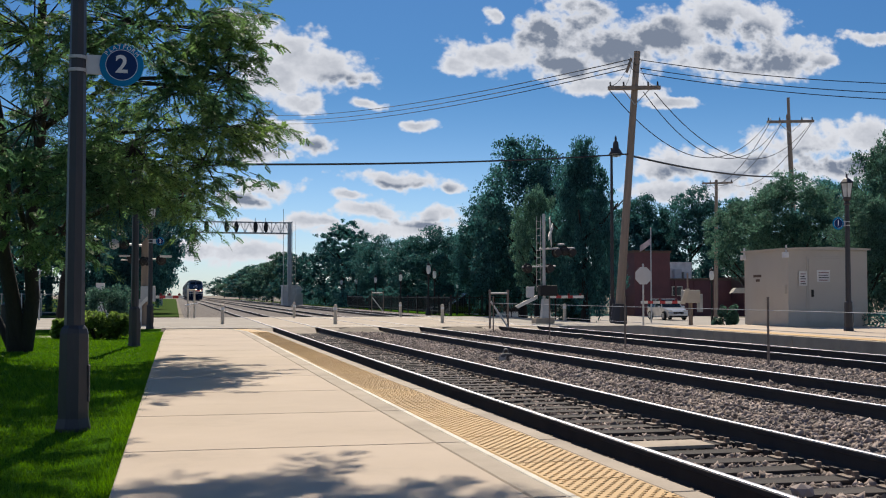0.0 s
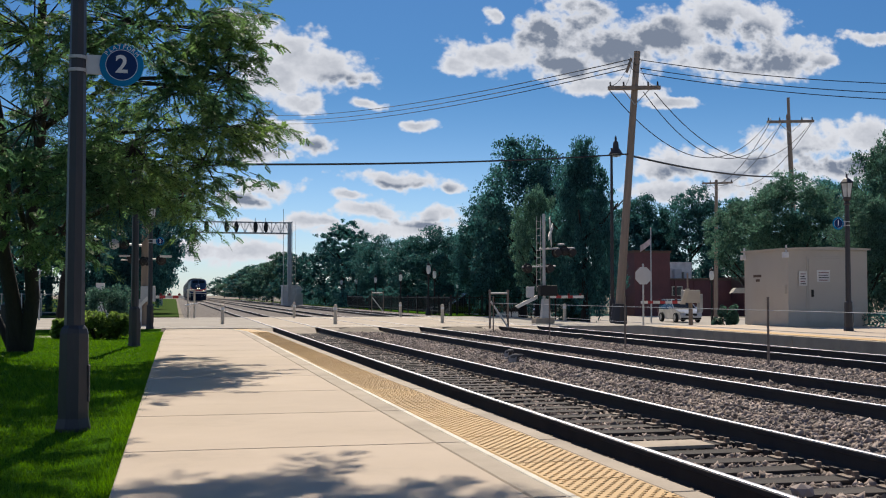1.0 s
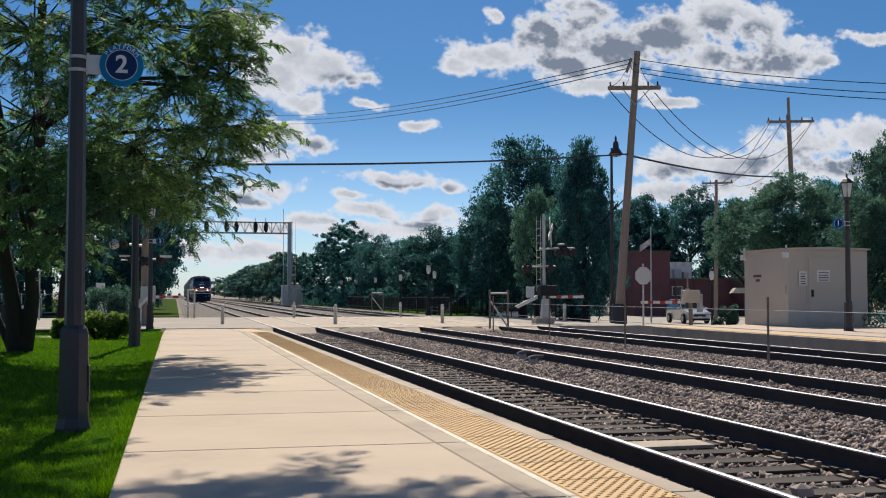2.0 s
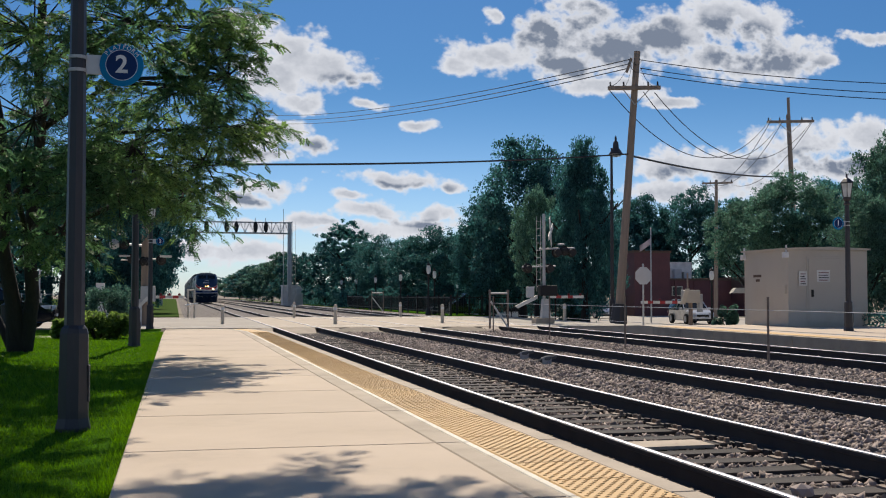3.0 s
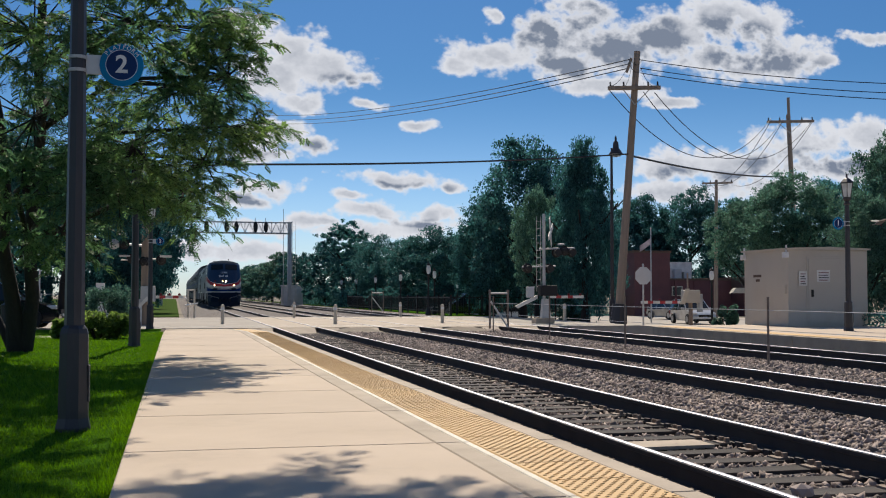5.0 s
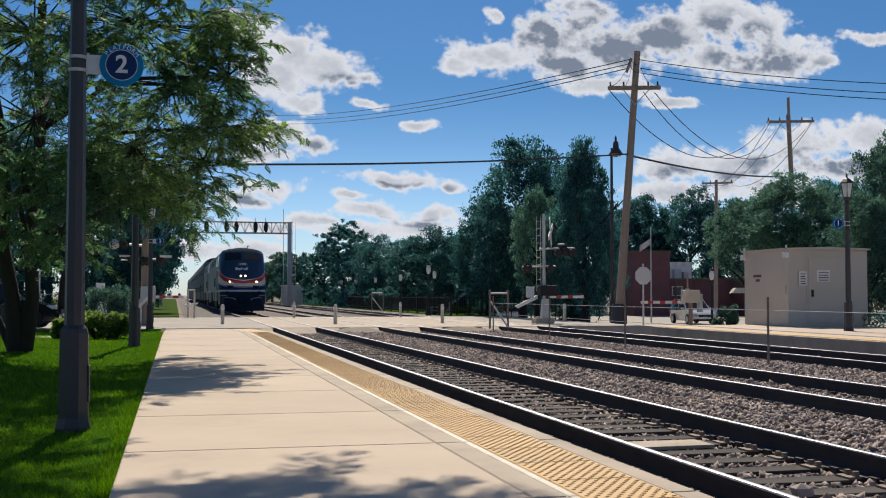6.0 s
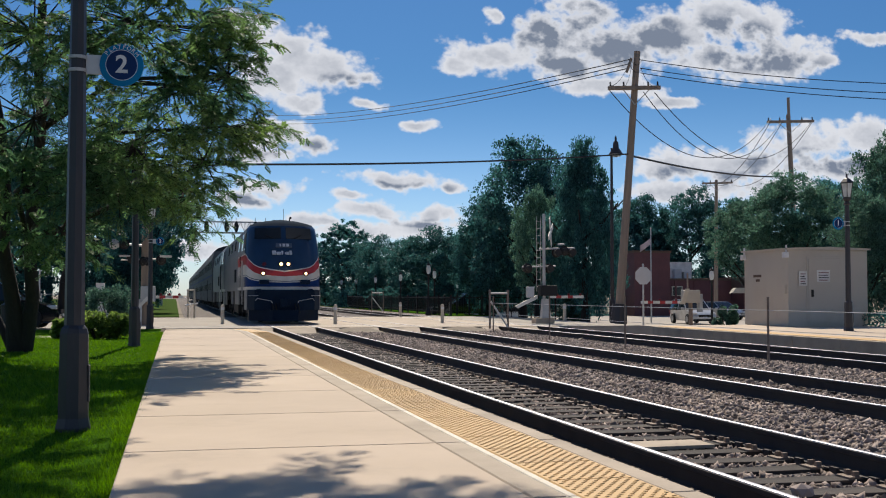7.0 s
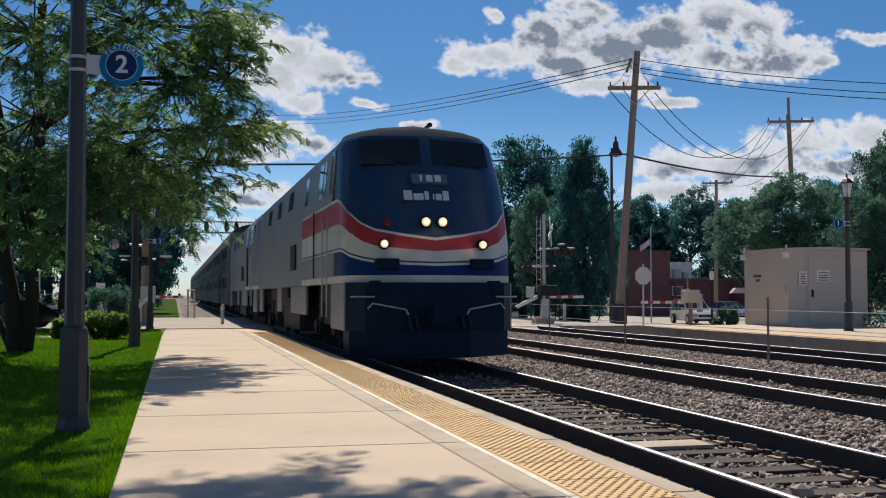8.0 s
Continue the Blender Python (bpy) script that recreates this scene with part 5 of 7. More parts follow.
# ---- equipment hut ----
def build_hut():
    e = empty("equipment_hut", pose(18.1, 31.0, 0.2), "tan painted metal railway equipment hut on the platform", "equipment hut")
    W, D, H = 2.72, 2.7, 2.34
    part("wall", boxed(0, W, 0, D, 0, H, 0.02), "tan_metal", e)
    roof = prism([(-0.08, H), (W + 0.08, H), (W + 0.08, H + 0.05), (W / 2, H + 0.09), (-0.08, H + 0.05)], -0.08, D + 0.08, "y")
    part("roof", roof, "tan_metal", e, "low tan roof with an overhang")
    part("door_frame", boxed(0.62, 1.85, -0.02, 0.0, 0.05, 2.14, 0.005), "tan_metal", e)
    d = part("door", boxed(0.68, 1.79, -0.035, -0.015, 0.09, 2.08, 0.006), "tan_metal", e, "flush tan steel door")
    part("handle", boxed(0.76, 0.83, -0.075, -0.035, 0.9, 1.12, 0.01), "under", d, "black door handle")
    for x0, x1, z0, z1 in ((0.34, 0.62, 1.24, 1.68), (0.96, 1.40, 1.36, 1.72)):
        s = part("notice", boxed(x0, x1, -0.05, -0.036, z0, z1, 0.003), "white_paint", e, "small white warning notice")
        k = 0
        z = z1 - 0.07
        while z > z0 + 0.05:
            part("text_bar", boxed(x0 + 0.05, x1 - 0.05 - 0.03 * (k % 2), -0.0525, -0.05, z - 0.025, z), "under" if k % 3 else "lamp_red", s)
            z -= 0.075
            k += 1
    for y in (0.02, 2.62):
        part("floodlight", boxed(-0.16, 0.02, y - 0.06, y + 0.06, H - 0.25, H - 0.08, 0.02), "sign_white", e, "small white corner lamp")
        part("conduit", rods([((-0.04, y, H - 0.2), (-0.04, y, H + 0.14), 0.03)], 8), "sign_white", e)
    part("text_bar", boxed(-0.006, 0.0, 1.6, 2.1, 1.52, 1.6), "roof_brown", e)
    part("text_bar", boxed(-0.006, 0.0, 1.7, 1.95, 1.38, 1.46), "roof_brown", e)
    part("vent", boxed(-0.03, 0.0, 0.1, 0.25, 1.0, 1.25, 0.01), "tan_metal", e)
    return e


build_hut()


# ---- utility poles and wires ----
def cable(name, a, b, sag, r, label, n=24):
    a, b = Vector(a), Vector(b)
    cu = bmesh.new()
    pts = []
    for i in range(n + 1):
        t = i / n
        p = a.lerp(b, t)
        p.z -= sag * 4 * t * (1 - t)
        pts.append(p)
    side = (b - a).cross(Vector((0, 0, 1))).normalized()
    rings = []
    for p in pts:
        rings.append([cu.verts.new(p + side * r * math.cos(k * 2 * math.pi / 5) + Vector((0, 0, 1)) * r * math.sin(k * 2 * math.pi / 5)) for k in range(5)])
    for s, t in zip(rings, rings[1:]):
        for k in range(5):
            cu.faces.new((s[k], s[(k + 1) % 5], t[(k + 1) % 5], t[k]))
    return tagged(link_mesh(name, cu, "wire"), label, "cable", "overhead wires")


def insulators(parent, pts, up=True):
    for p in pts:
        part("insulator", lathe([(0.02, 0), (0.045, 0.05), (0.03, 0.09), (0.045, 0.13), (0.02, 0.19)], 8, m=Matrix.Translation(p)), "black_metal", parent)


def build_pole(x, y, h, lean, arm_z, arm_l, arm_r, r0=0.19, r1=0.13, arm_lean=3.0):
    e = empty("utility_pole", pose(x, y, -0.02, 0, lean, 0), "weathered timber utility pole with a crossarm" + (" leaning to one side" if lean > 2 else ""), "utility pole", "utility poles")
    part("shaft", rods([((0, 0, -0.9), (0, 0, h), r0, r1)], 12), "pole_wood", e)
    a = part("crossarm", boxed(-arm_l, arm_r, -0.07, 0.07, -0.08, 0.08, 0.01), "pole_wood", e, "weathered timber crossarm")
    a.matrix_basis = pose(0, -0.2, arm_z, 0, -lean - arm_lean, 0)
    insulators(a, [Vector((k, 0, 0.07)) for k in (-arm_l + 0.1, -arm_l * 0.45, arm_r * 0.5, arm_r - 0.1)])
    part("brace", rods([((-arm_l * 0.55, -0.15, arm_z), (0, -0.15, arm_z - 0.7), 0.02), ((arm_r * 0.55, -0.15, arm_z), (0, -0.15, arm_z - 0.7), 0.02)], 6), "galv", e)
    return e


p1 = build_pole(17.72, 43.6, 11.35, 4.6, 9.78, 1.25, 1.05)
part("bracket", rods([((-0.45, -0.1, 10.4), (-0.28, -0.1, 11.0), 0.06)], 8), "pole_wood", p1)
part("collar", rods([((0, 0, 0), (0, 0, 0.8), 0.36, 0.30)], 10), "post_green", p1, "dark sleeve round the foot")
build_pole(36.9, 62.0, 12.2, -2.6, 11.75, 1.55, 1.6, 0.18, 0.13)
build_pole(45.6, 90.0, 11.2, 0.8, 10.9, 1.45, 1.45)
part_rod = rods([((36.35, 61.9, 11.6), (36.3, 61.9, 13.2), 0.09)], 8)
tagged(link_mesh("pole_extension", part_rod, "pole_wood"), "slim timber extension on a pole top", "pole extension")

for k, (z0, z1, x1) in enumerate(((10.95, 20.4, 10.2), (10.75, 19.9, 10.5), (10.55, 19.5, 10.8))):
    cable("overhead_wire", (18.3 - 0.08 * k, 43.6, z0), (x1 - 2.0, 125.0, z1 + 0.6), 0.9, 0.022, "thin black power wire over the tracks")
for k, (z0, z1) in enumerate(((10.95, 9.55), (10.6, 9.15), (10.4, 8.85))):
    cable("overhead_wire", (18.75, 43.6, z0), (33.0, 38.5, z1 + 0.05), 0.35, 0.018, "thin black power wire")
for xa, xb in ((17.4, 35.2), (18.9, 36.0), (19.4, 38.0)):
    cable("overhead_wire", (xa, 43.6, 9.6), (xb, 62.0, 11.9), 2.6, 0.02, "sagging black power wire between poles")
    cable("overhead_wire", (xb, 62.0, 11.8), (xb + 9.5, 90.0, 10.7), 1.2, 0.02, "thin black power wire")
for k, (xa, za, xb, zb) in enumerate(((17.3, 9.75, 18.3, 10.9), (17.9, 9.75, 18.35, 10.7), (18.9, 9.8, 18.75, 10.9), (19.5, 9.85, 18.75, 10.55), (18.25, 11.0, 18.8, 10.95), (18.2, 10.75, 18.8, 10.6))):
    cable("jumper_wire", (xa, 43.45, za), (xb, 43.5, zb), 0.28, 0.014, "thin black looped wire at the pole top", 10)
cable("overhead_cable", (1.45, 30.0, 4.58), (18.15, 43.5, 6.98), 0.12, 0.03, "thick black telephone cable across the tracks")
cable("overhead_cable", (18.15, 43.7, 6.98), (35.8, 62.0, 8.35), 0.25, 0.045, "thick black telephone cable")
cable("overhead_cable", (-9.0, 22.0, 3.4), (1.45, 30.0, 4.58), 0.1, 0.028, "thick black telephone cable in the trees")


# ---- signal gantry ----
def build_gantry():
    e = empty("signal_gantry", pose(0, 129.7, 0), "galvanised lattice signal gantry spanning the tracks", "signal gantry")
    for x in (12.65, -1.6):
        part("column", boxed(x - 0.22, x + 0.22, -0.25, 0.25, -0.1, 9.5, 0.02), "galv", e)
    part("ladder", rods([((12.98 + d, 0, 0), (12.98 + d, 0, 9.6), 0.016) for d in (0, 0.35)] + [((12.98, 0, 0.5 * i), (13.33, 0, 0.5 * i), 0.012) for i in range(1, 19)], 5), "galv", e)
    for y in (-0.4, 0.4):
        for z in (8.2, 9.4):
            part("chord", boxed(-1.8, 12.9, y - 0.04, y + 0.04, z - 0.05, z + 0.05), "galv", e)
        for i in range(14):
            x = -1.4 + i * 1.0
            part("lattice", rods([((x, y, 8.2), (x + 0.5, y, 9.4), 0.022), ((x + 0.5, y, 9.4), (x + 1.0, y, 8.2), 0.022), ((x, y, 8.2), (x, y, 9.4), 0.022)], 5), "galv", e)
    part("walkway", boxed(-1.8, 12.9, -0.38, 0.38, 8.1, 8.15), "galv", e)
    for x in (3.3, 5.52, 6.6, 8.74, 9.9):
        h = part("signal_head", prism([(x + 0.25 * math.cos(k * math.pi / 10), 8.83 + 0.62 * math.sin(k * math.pi / 10)) for k in range(20)], -0.75, -0.68, "y"), "signal_black", e, "oval black signal head")
        for z in (8.5, 8.83, 9.16):
            part("lens", lathe([(0.11, 0), (0.12, 0.2)], 12, m=pose(x, -0.74, z, 90, 0, 0)), "signal_black", h)
        part("bracket", rods([((x, -0.6, 8.8), (x, 0, 8.8), 0.05), ((x, -0.2, 8.1), (x, -0.2, 9.9), 0.03)], 6), "galv", e)
    part("antenna", rods([((12.5, 6, 0), (12.5, 6, 11.4), 0.03)], 6), "galv", e)
    return e


build_gantry()
hut2 = empty("signal_bungalow", pose(12.9, 137.0, -0.25), "grey metal signal bungalow below the gantry", "equipment hut")
part("wall", boxed(-0.3, 2.1, 0, 2.5, 0, 2.5, 0.02), "silver", hut2)
part("roof", boxed(-0.4, 2.2, -0.1, 2.6, 2.5, 2.6, 0.02), "silver", hut2)
part("vent", lathe([(0.12, 2.6), (0.12, 2.75), (0.2, 2.8), (0.05, 2.9)], 10, m=pose(1.5, 1, 0)), "galv", hut2)
part("door", boxed(1.1, 1.9, -0.03, 0.0, 0.1, 2.1, 0.01), "galv", hut2)


# ---- vegetation ----
def unit(v):
    return v / np.maximum(np.linalg.norm(v, axis=-1, keepdims=True), 1e-9)


def leaf_sprays(parent, tips, material, rng, twigs=6, reach=0.52, fronds=11, frond=0.17, pairs=6, leaf_l=0.050, leaf_w=0.0135):
    """Twigs fanning out from each limb tip, with feathery compound leaves in flat drooping rows along them."""
    n0 = len(tips)
    base = np.repeat(tips[:, :3], twigs, 0) + rng.standard_normal((n0 * twigs, 3)) * np.array([0.22, 0.22, 0.14])
    out = np.repeat(tips[:, 3:], twigs, 0)
    n = len(base)
    D = unit(unit(out) * 0.75 + rng.standard_normal((n, 3)) * np.array([0.8, 0.8, 0.42]))
    L = reach * rng.uniform(0.55, 1.25, (n, 1))
    down = np.array([0, 0, -1.0])

    def along(t):
        return base + D * L * t + down * L * (0.05 * t + 0.22 * t * t)

    # the twigs themselves
    tw = []
    for a, b in ((0.0, 0.35), (0.35, 0.7), (0.7, 1.0)):
        p, q = along(a), along(b)
        side = unit(np.cross(D, down)) * 0.006 * (1.1 - a)
        up = np.array([0, 0, 0.006 * (1.1 - a)])
        tw += [np.stack([p - side, p + side, q + side, q - side], 1), np.stack([p - up, p + up, q + up, q - up], 1)]
    soup("twig", np.concatenate(tw, 0).reshape(-1, 3), 4, "bark", parent)
    quads = []
    flat = unit(np.cross(D, np.array([0, 0, 1.0]) + rng.standard_normal((n, 3)) * 0.25))
    for k in range(fronds):
        t = 0.12 + 0.88 * (k + rng.uniform(0, 0.8, (n, 1))) / fronds
        s = 1 if k % 2 else -1
        fd = unit(flat * s * rng.uniform(0.5, 1.1, (n, 1)) + D * 0.75 + down * rng.uniform(-0.05, 0.55, (n, 1)) + rng.standard_normal((n, 3)) * 0.32)
        fl = frond * rng.uniform(0.65, 1.2, (n, 1)) * (1.1 - 0.35 * t)
        up = unit(np.array([0, 0, 1.0]) + rng.standard_normal((n, 3)) * 0.6)
        fs = unit(np.cross(fd, up))
        root = along(t)
        for j in range(pairs):
            w = (j + 0.7) / pairs
            c = root + fd * fl * w + down * fl * 0.28 * w * w
            for g in (-1, 1):
                ax = unit(fs * g + fd * 0.45 + down * 0.15)
                wd = unit(np.cross(ax, up))
                ll = leaf_l * (1.15 - 0.45 * abs(w - 0.45)) * rng.uniform(0.85, 1.15, (n, 1))
                quads.append(np.stack([c, c + ax * ll * 0.45 + wd * leaf_w, c + ax * ll, c + ax * ll * 0.55 - wd * leaf_w], 1))
    return soup("crown", np.concatenate(quads, 0).reshape(-1, 3), 4, material, parent)


def build_locust(label, base, trunks, lobes, seed, material="leaf", **spray):
    """Honey-locust-like tree: forked trunk, limbs to every lobe, sprays of feathery leaves; lobes are x, y, z, three radii and a number of limb tips."""
    rng = np.random.default_rng(seed)
    rr = random.Random(seed)
    e = empty("tree", pose(*base), label, "tree", "platform trees")
    b = Vector(base)
    bark = bmesh.new()
    forks = []
    for dx, dy, h, r, lx, ly in trunks:
        prev = Vector((dx * 0.4, dy * 0.4, -0.08))
        rad = r * 1.45
        for i in range(1, 7):
            t = i / 6
            q = Vector((dx + lx * t + 0.06 * math.sin(i * 2.1 + r * 50), dy + ly * t + 0.06 * math.cos(i * 1.7), h * t))
            nr = r * (1 - 0.45 * t) * (1.12 if i == 1 else 1)
            rod(bark, prev, q, rad, nr, n=10)
            prev, rad = q, nr
            if t > 0.3:
                forks.append((q, nr))
    tips = []
    stem = Vector((base[0], base[1]))
    for x, y, z, rx, ry, rz, count in lobes:
        heart = Vector((x, y, z)) - b
        f, r = min(forks, key=lambda k: (k[0] - heart).length + 0.8 * max(0, k[0].z - heart.z + 0.5))
        mid = f.lerp(heart, 0.5) + Vector((rr.uniform(-0.2, 0.2), rr.uniform(-0.2, 0.2), 0.4))
        r0 = min(r * 0.6, 0.03 + 0.012 * (heart - f).length)
        rod(bark, f, mid, r0, r0 * 0.7, n=7)
        rod(bark, mid, heart, r0 * 0.7, r0 * 0.4, n=6)
        for i in range(count):
            v = unit(rng.standard_normal(3)) * rng.uniform(0.35, 1.0) ** 0.5
            p = np.array((x, y, z)) + v * np.array((rx, ry, rz)) * np.array([0.8, 1.0, 0.9])
            q = Vector(p) - b
            rod(bark, heart, q, r0 * 0.35, 0.007, n=5)
            o = v * np.array([1, 1, 0.25]) + 0.5 * unit(np.array([p[0] - stem.x, p[1] - stem.y, 0.0]))
            tips.append((*q, *o))
    part("trunk", bark, "bark", e, "dark furrowed forked trunk with limbs", True)
    leaf_sprays(e, np.array(tips), material, rng, **spray)
    return e


build_locust("large honey locust with forked trunk and feathery crown", (-2.75, 21.9, 0.12), [(-0.10, 0, 5.6, 0.135, -0.15, -2.2), (0.11, 0.05, 5.8, 0.12, 0.5, -2.6), (-0.24, 0.1, 4.6, 0.06, -1.2, 0.8)], [
    (-2.01, 17.0, 4.91, 1.49, 1.6, 0.96, 24), (-0.61, 17.0, 5.15, 1.49, 1.6, 0.88, 24), (0.46, 17.5, 5.24, 0.68, 1.2, 0.72, 9), (0.73, 17.0, 4.42, 0.74, 1.2, 0.46, 12),
    (-0.12, 18.0, 4.43, 1.30, 1.4, 0.65, 14), (0.75, 17.5, 3.73, 0.65, 1.2, 0.41, 10), (0.40, 18.0, 3.26, 0.65, 1.0, 0.44, 9), (0.15, 19.0, 2.95, 0.61, 1.0, 0.44, 8),
    (-0.57, 16.5, 3.26, 0.93, 1.2, 0.72, 15), (-0.84, 16.0, 2.80, 0.87, 1.0, 0.42, 12), (0.22, 19.5, 2.62, 0.26, 0.6, 0.36, 5), (-2.11, 18.0, 3.83, 1.39, 1.6, 1.11, 13)] + [
    (-2.26, 18.0, 2.80, 1.11, 1.2, 0.74, 8), (-1.63, 17.5, 2.1, 0.68, 0.8, 0.30, 7), (-3.46, 18.0, 3.44, 1.21, 1.6, 2.0, 9), (-1.6, 16.5, 6.3, 2.2, 1.8, 0.7, 12)], 7)
build_locust("leafy young tree behind the lamp post", (-3.9, 41.5, 0.0), [(0, 0, 4.8, 0.15, 0.4, 0)], [
    (-3.2, 41.0, 6.4, 3.0, 2.6, 1.8, 26), (-1.6, 41.0, 5.2, 1.5, 1.6, 1.2, 12), (-5.0, 41.2, 5.2, 1.7, 1.6, 1.2, 12), (-3.2, 40.5, 4.4, 2.2, 1.6, 0.8, 12)], 21, "leaf_dark", twigs=6, reach=1.2, fronds=12, frond=0.42, pairs=5, leaf_l=0.11, leaf_w=0.03)
build_locust("overhanging honey locust beside the platform", (-5.6, 8.6, 0.12), [(0, 0, 6.2, 0.24, 1.0, 0.2)], [
    (-1.6, 11.4, 6.6, 1.6, 1.2, 0.7, 16), (0.1, 11.2, 6.7, 1.1, 0.8, 0.6, 18), (1.35, 11.1, 6.6, 0.7, 0.5, 0.5, 8), (-4.0, 10.6, 7.6, 1.8, 2.0, 1.2, 12), (-0.6, 13.4, 6.6, 0.9, 0.9, 0.5, 10), (-2.2, 14.6, 7.0, 1.2, 0.9, 0.6, 10), (-0.2, 16.0, 7.2, 0.5, 0.8, 0.4, 5)], 33, reach=0.7, fronds=12, frond=0.22, leaf_l=0.06, leaf_w=0.016)


def crown_mesh(name, seed, n, leaf, heads, shape="round", material="leaf_dark"):
    """A unit crown: leaves in small clusters on the outer shells of many heads, with gaps between the heads."""
    rng = np.random.default_rng(seed)
    z = rng.uniform(-0.95, 0.95, heads)
    wide = {"round": np.sqrt(1 - z ** 2), "egg": np.sqrt(1 - z ** 2) * (0.92 - 0.42 * z)}[shape]
    a = rng.uniform(0, 2 * np.pi, heads)
    inner = rng.uniform(0.45, 0.92, heads)
    C = np.stack([wide * inner * np.cos(a), wide * inner * np.sin(a), z * rng.uniform(0.7, 0.9, heads)], 1)
    R = rng.uniform(0.13, 0.27, heads)
    per = 34
    k = n // per
    pick = rng.integers(0, heads, k)
    v = unit(rng.standard_normal((k, 3)) + np.array([0, 0, 0.25]))
    tuft = C[pick] + v * (R[pick] * rng.uniform(0.75, 1.12, k))[:, None]
    P = np.repeat(tuft, per, 0) + rng.standard_normal((k * per, 3)) * np.array([0.040, 0.040, 0.026])
    m = len(P)
    N = unit(rng.standard_normal((m, 3)) + np.array([0, 0, 0.5]))
    T = unit(np.cross(N, rng.standard_normal((m, 3))))
    B = np.cross(N, T)
    s = leaf * rng.uniform(0.65, 1.3, (m, 1))
    q = np.stack([P - T * s, P - B * s * 0.75 - T * s * 0.1, P + T * s, P + B * s * 0.75 - T * s * 0.1], 1)
    V = q.reshape(-1, 3)
    me = bpy.data.meshes.new(name)
    me.vertices.add(len(V))
    me.vertices.foreach_set("co", V.astype(np.float32).ravel())
    me.loops.add(m * 4)
    me.loops.foreach_set("vertex_index", np.arange(m * 4, dtype=np.int32))
    me.polygons.add(m)
    me.polygons.foreach_set("loop_start", np.arange(m, dtype=np.int32) * 4)
    me.polygons.foreach_set("loop_total", np.full(m, 4, dtype=np.int32))
    me.update(calc_edges=True)
    me.materials.append(M[material])
    return me


CROWNS = {}
for mname in ("leaf_dark", "leaf_mid"):
    for i in range(3):
        CROWNS[mname, i] = crown_mesh("crown", 100 + i, 15000, 0.030, 50 + 12 * i, "round", mname)
for i in range(2):
    CROWNS["dense", i] = crown_mesh("dense_crown", 140 + i, 44000, 0.017, 95, "round", "leaf_dark")
    CROWNS["densemid", i] = crown_mesh("dense_crown", 150 + i, 44000, 0.017, 95, "round", "leaf_mid")
CROWNS["egg", 0] = crown_mesh("dense_crown", 160, 52000, 0.017, 120, "egg", "leaf_dark")


def trunk_mesh(seed):
    rr = random.Random(seed)
    bm = bmesh.new()
    rod(bm, (0, 0, -0.02), (0, 0, 0.12), 0.028, 0.018, n=8)
    rod(bm, (0, 0, 0.12), (0.01, 0.0, 0.5), 0.018, 0.012, n=8)
    for i in range(7):
        a = i * 0.9 + rr.uniform(0, 0.5)
        z = 0.28 + 0.04 * i
        rod(bm, (0.005, 0, z), (0.22 * math.cos(a), 0.22 * math.sin(a), z + 0.22), 0.009, 0.003, n=5)
    me = bpy.data.meshes.new("trunk")
    bm.to_mesh(me)
    bm.free()
    me.materials.append(M["bark"])
    return me


TRUNKS = [trunk_mesh(i) for i in range(2)]


def build_tree(x, y, h, w, label, crown=("leaf_dark", 0), low=0.22, spin=0.0, group="street trees", z=-0.02, lean=0.0):
    e = empty("tree", pose(x, y, z, 0, lean, spin), label, "tree", group)
    t = new("trunk", TRUNKS[int(spin) % 2])
    t.parent = e
    t.matrix_basis = Matrix.Diagonal((h, h, h, 1))
    ch = h * (1 - low) / 2
    c = new("crown", CROWNS[crown])
    c.parent = e
    c.matrix_basis = Matrix.Translation((0, 0, h - ch)) @ Matrix.Diagonal((w / 2 / 0.95, w / 2 / 0.95, ch / 0.95, 1))
    return e


# the two large trees by the crossing
TREES_A = [
    (19.4, 62.0, 10.5, 7.4, "tall broad dark green street tree", ("dense", 0), 0.10, 20),
    (19.2, 51.5, 9.2, 3.9, "dense dark egg-shaped street tree", ("egg", 0), 0.08, 80),
    (18.4, 66.0, 7.4, 4.6, "dark green street tree", ("dense", 1), 0.08, 50),
    (17.6, 54.0, 6.6, 2.6, "slim leafy street tree beside the signal", ("densemid", 1), 0.12, 140),
    (21.4, 57.0, 7.6, 4.0, "dark green street tree beside the pole", ("dense", 1), 0.10, 200),
]
# behind the brick building
TREES_B = [
    (51.0, 120.0, 11.6, 9.0, "dark green tree behind the brick building", ("leaf_dark", 1), 0.06, 10),
    (57.2, 119.0, 13.7, 11.0, "dark green tree behind the brick building", ("dense", 1), 0.06, 75),
    (52.4, 122.0, 13.2, 9.0, "dark green tree behind the brick building", ("dense", 0), 0.06, 120),
    (63.0, 120.0, 12.6, 11.0, "dark green tree behind the brick building", ("leaf_dark", 0), 0.06, 160),
]
# behind the hut
TREES_C = [
    (26.3, 48.5, 6.5, 4.0, "leafy green tree behind the equipment hut", ("densemid", 1), 0.42, 30),
    (27.0, 45.5, 7.4, 4.6, "leafy green tree behind the equipment hut", ("densemid", 0), 0.34, 100),
    (24.5, 36.5, 5.6, 3.4, "leafy green tree with a forked trunk", ("densemid", 1), 0.20, 190),
    (29.6, 47.0, 7.2, 5.0, "dark leafy tree behind the hut", ("dense", 0), 0.10, 260),
    (26.6, 38.0, 7.9, 3.8, "dark leafy tree behind the hut", ("densemid", 1), 0.22, 300),
    (30.2, 41.5, 8.6, 5.0, "dark leafy tree behind the hut", ("dense", 1), 0.10, 330),
]
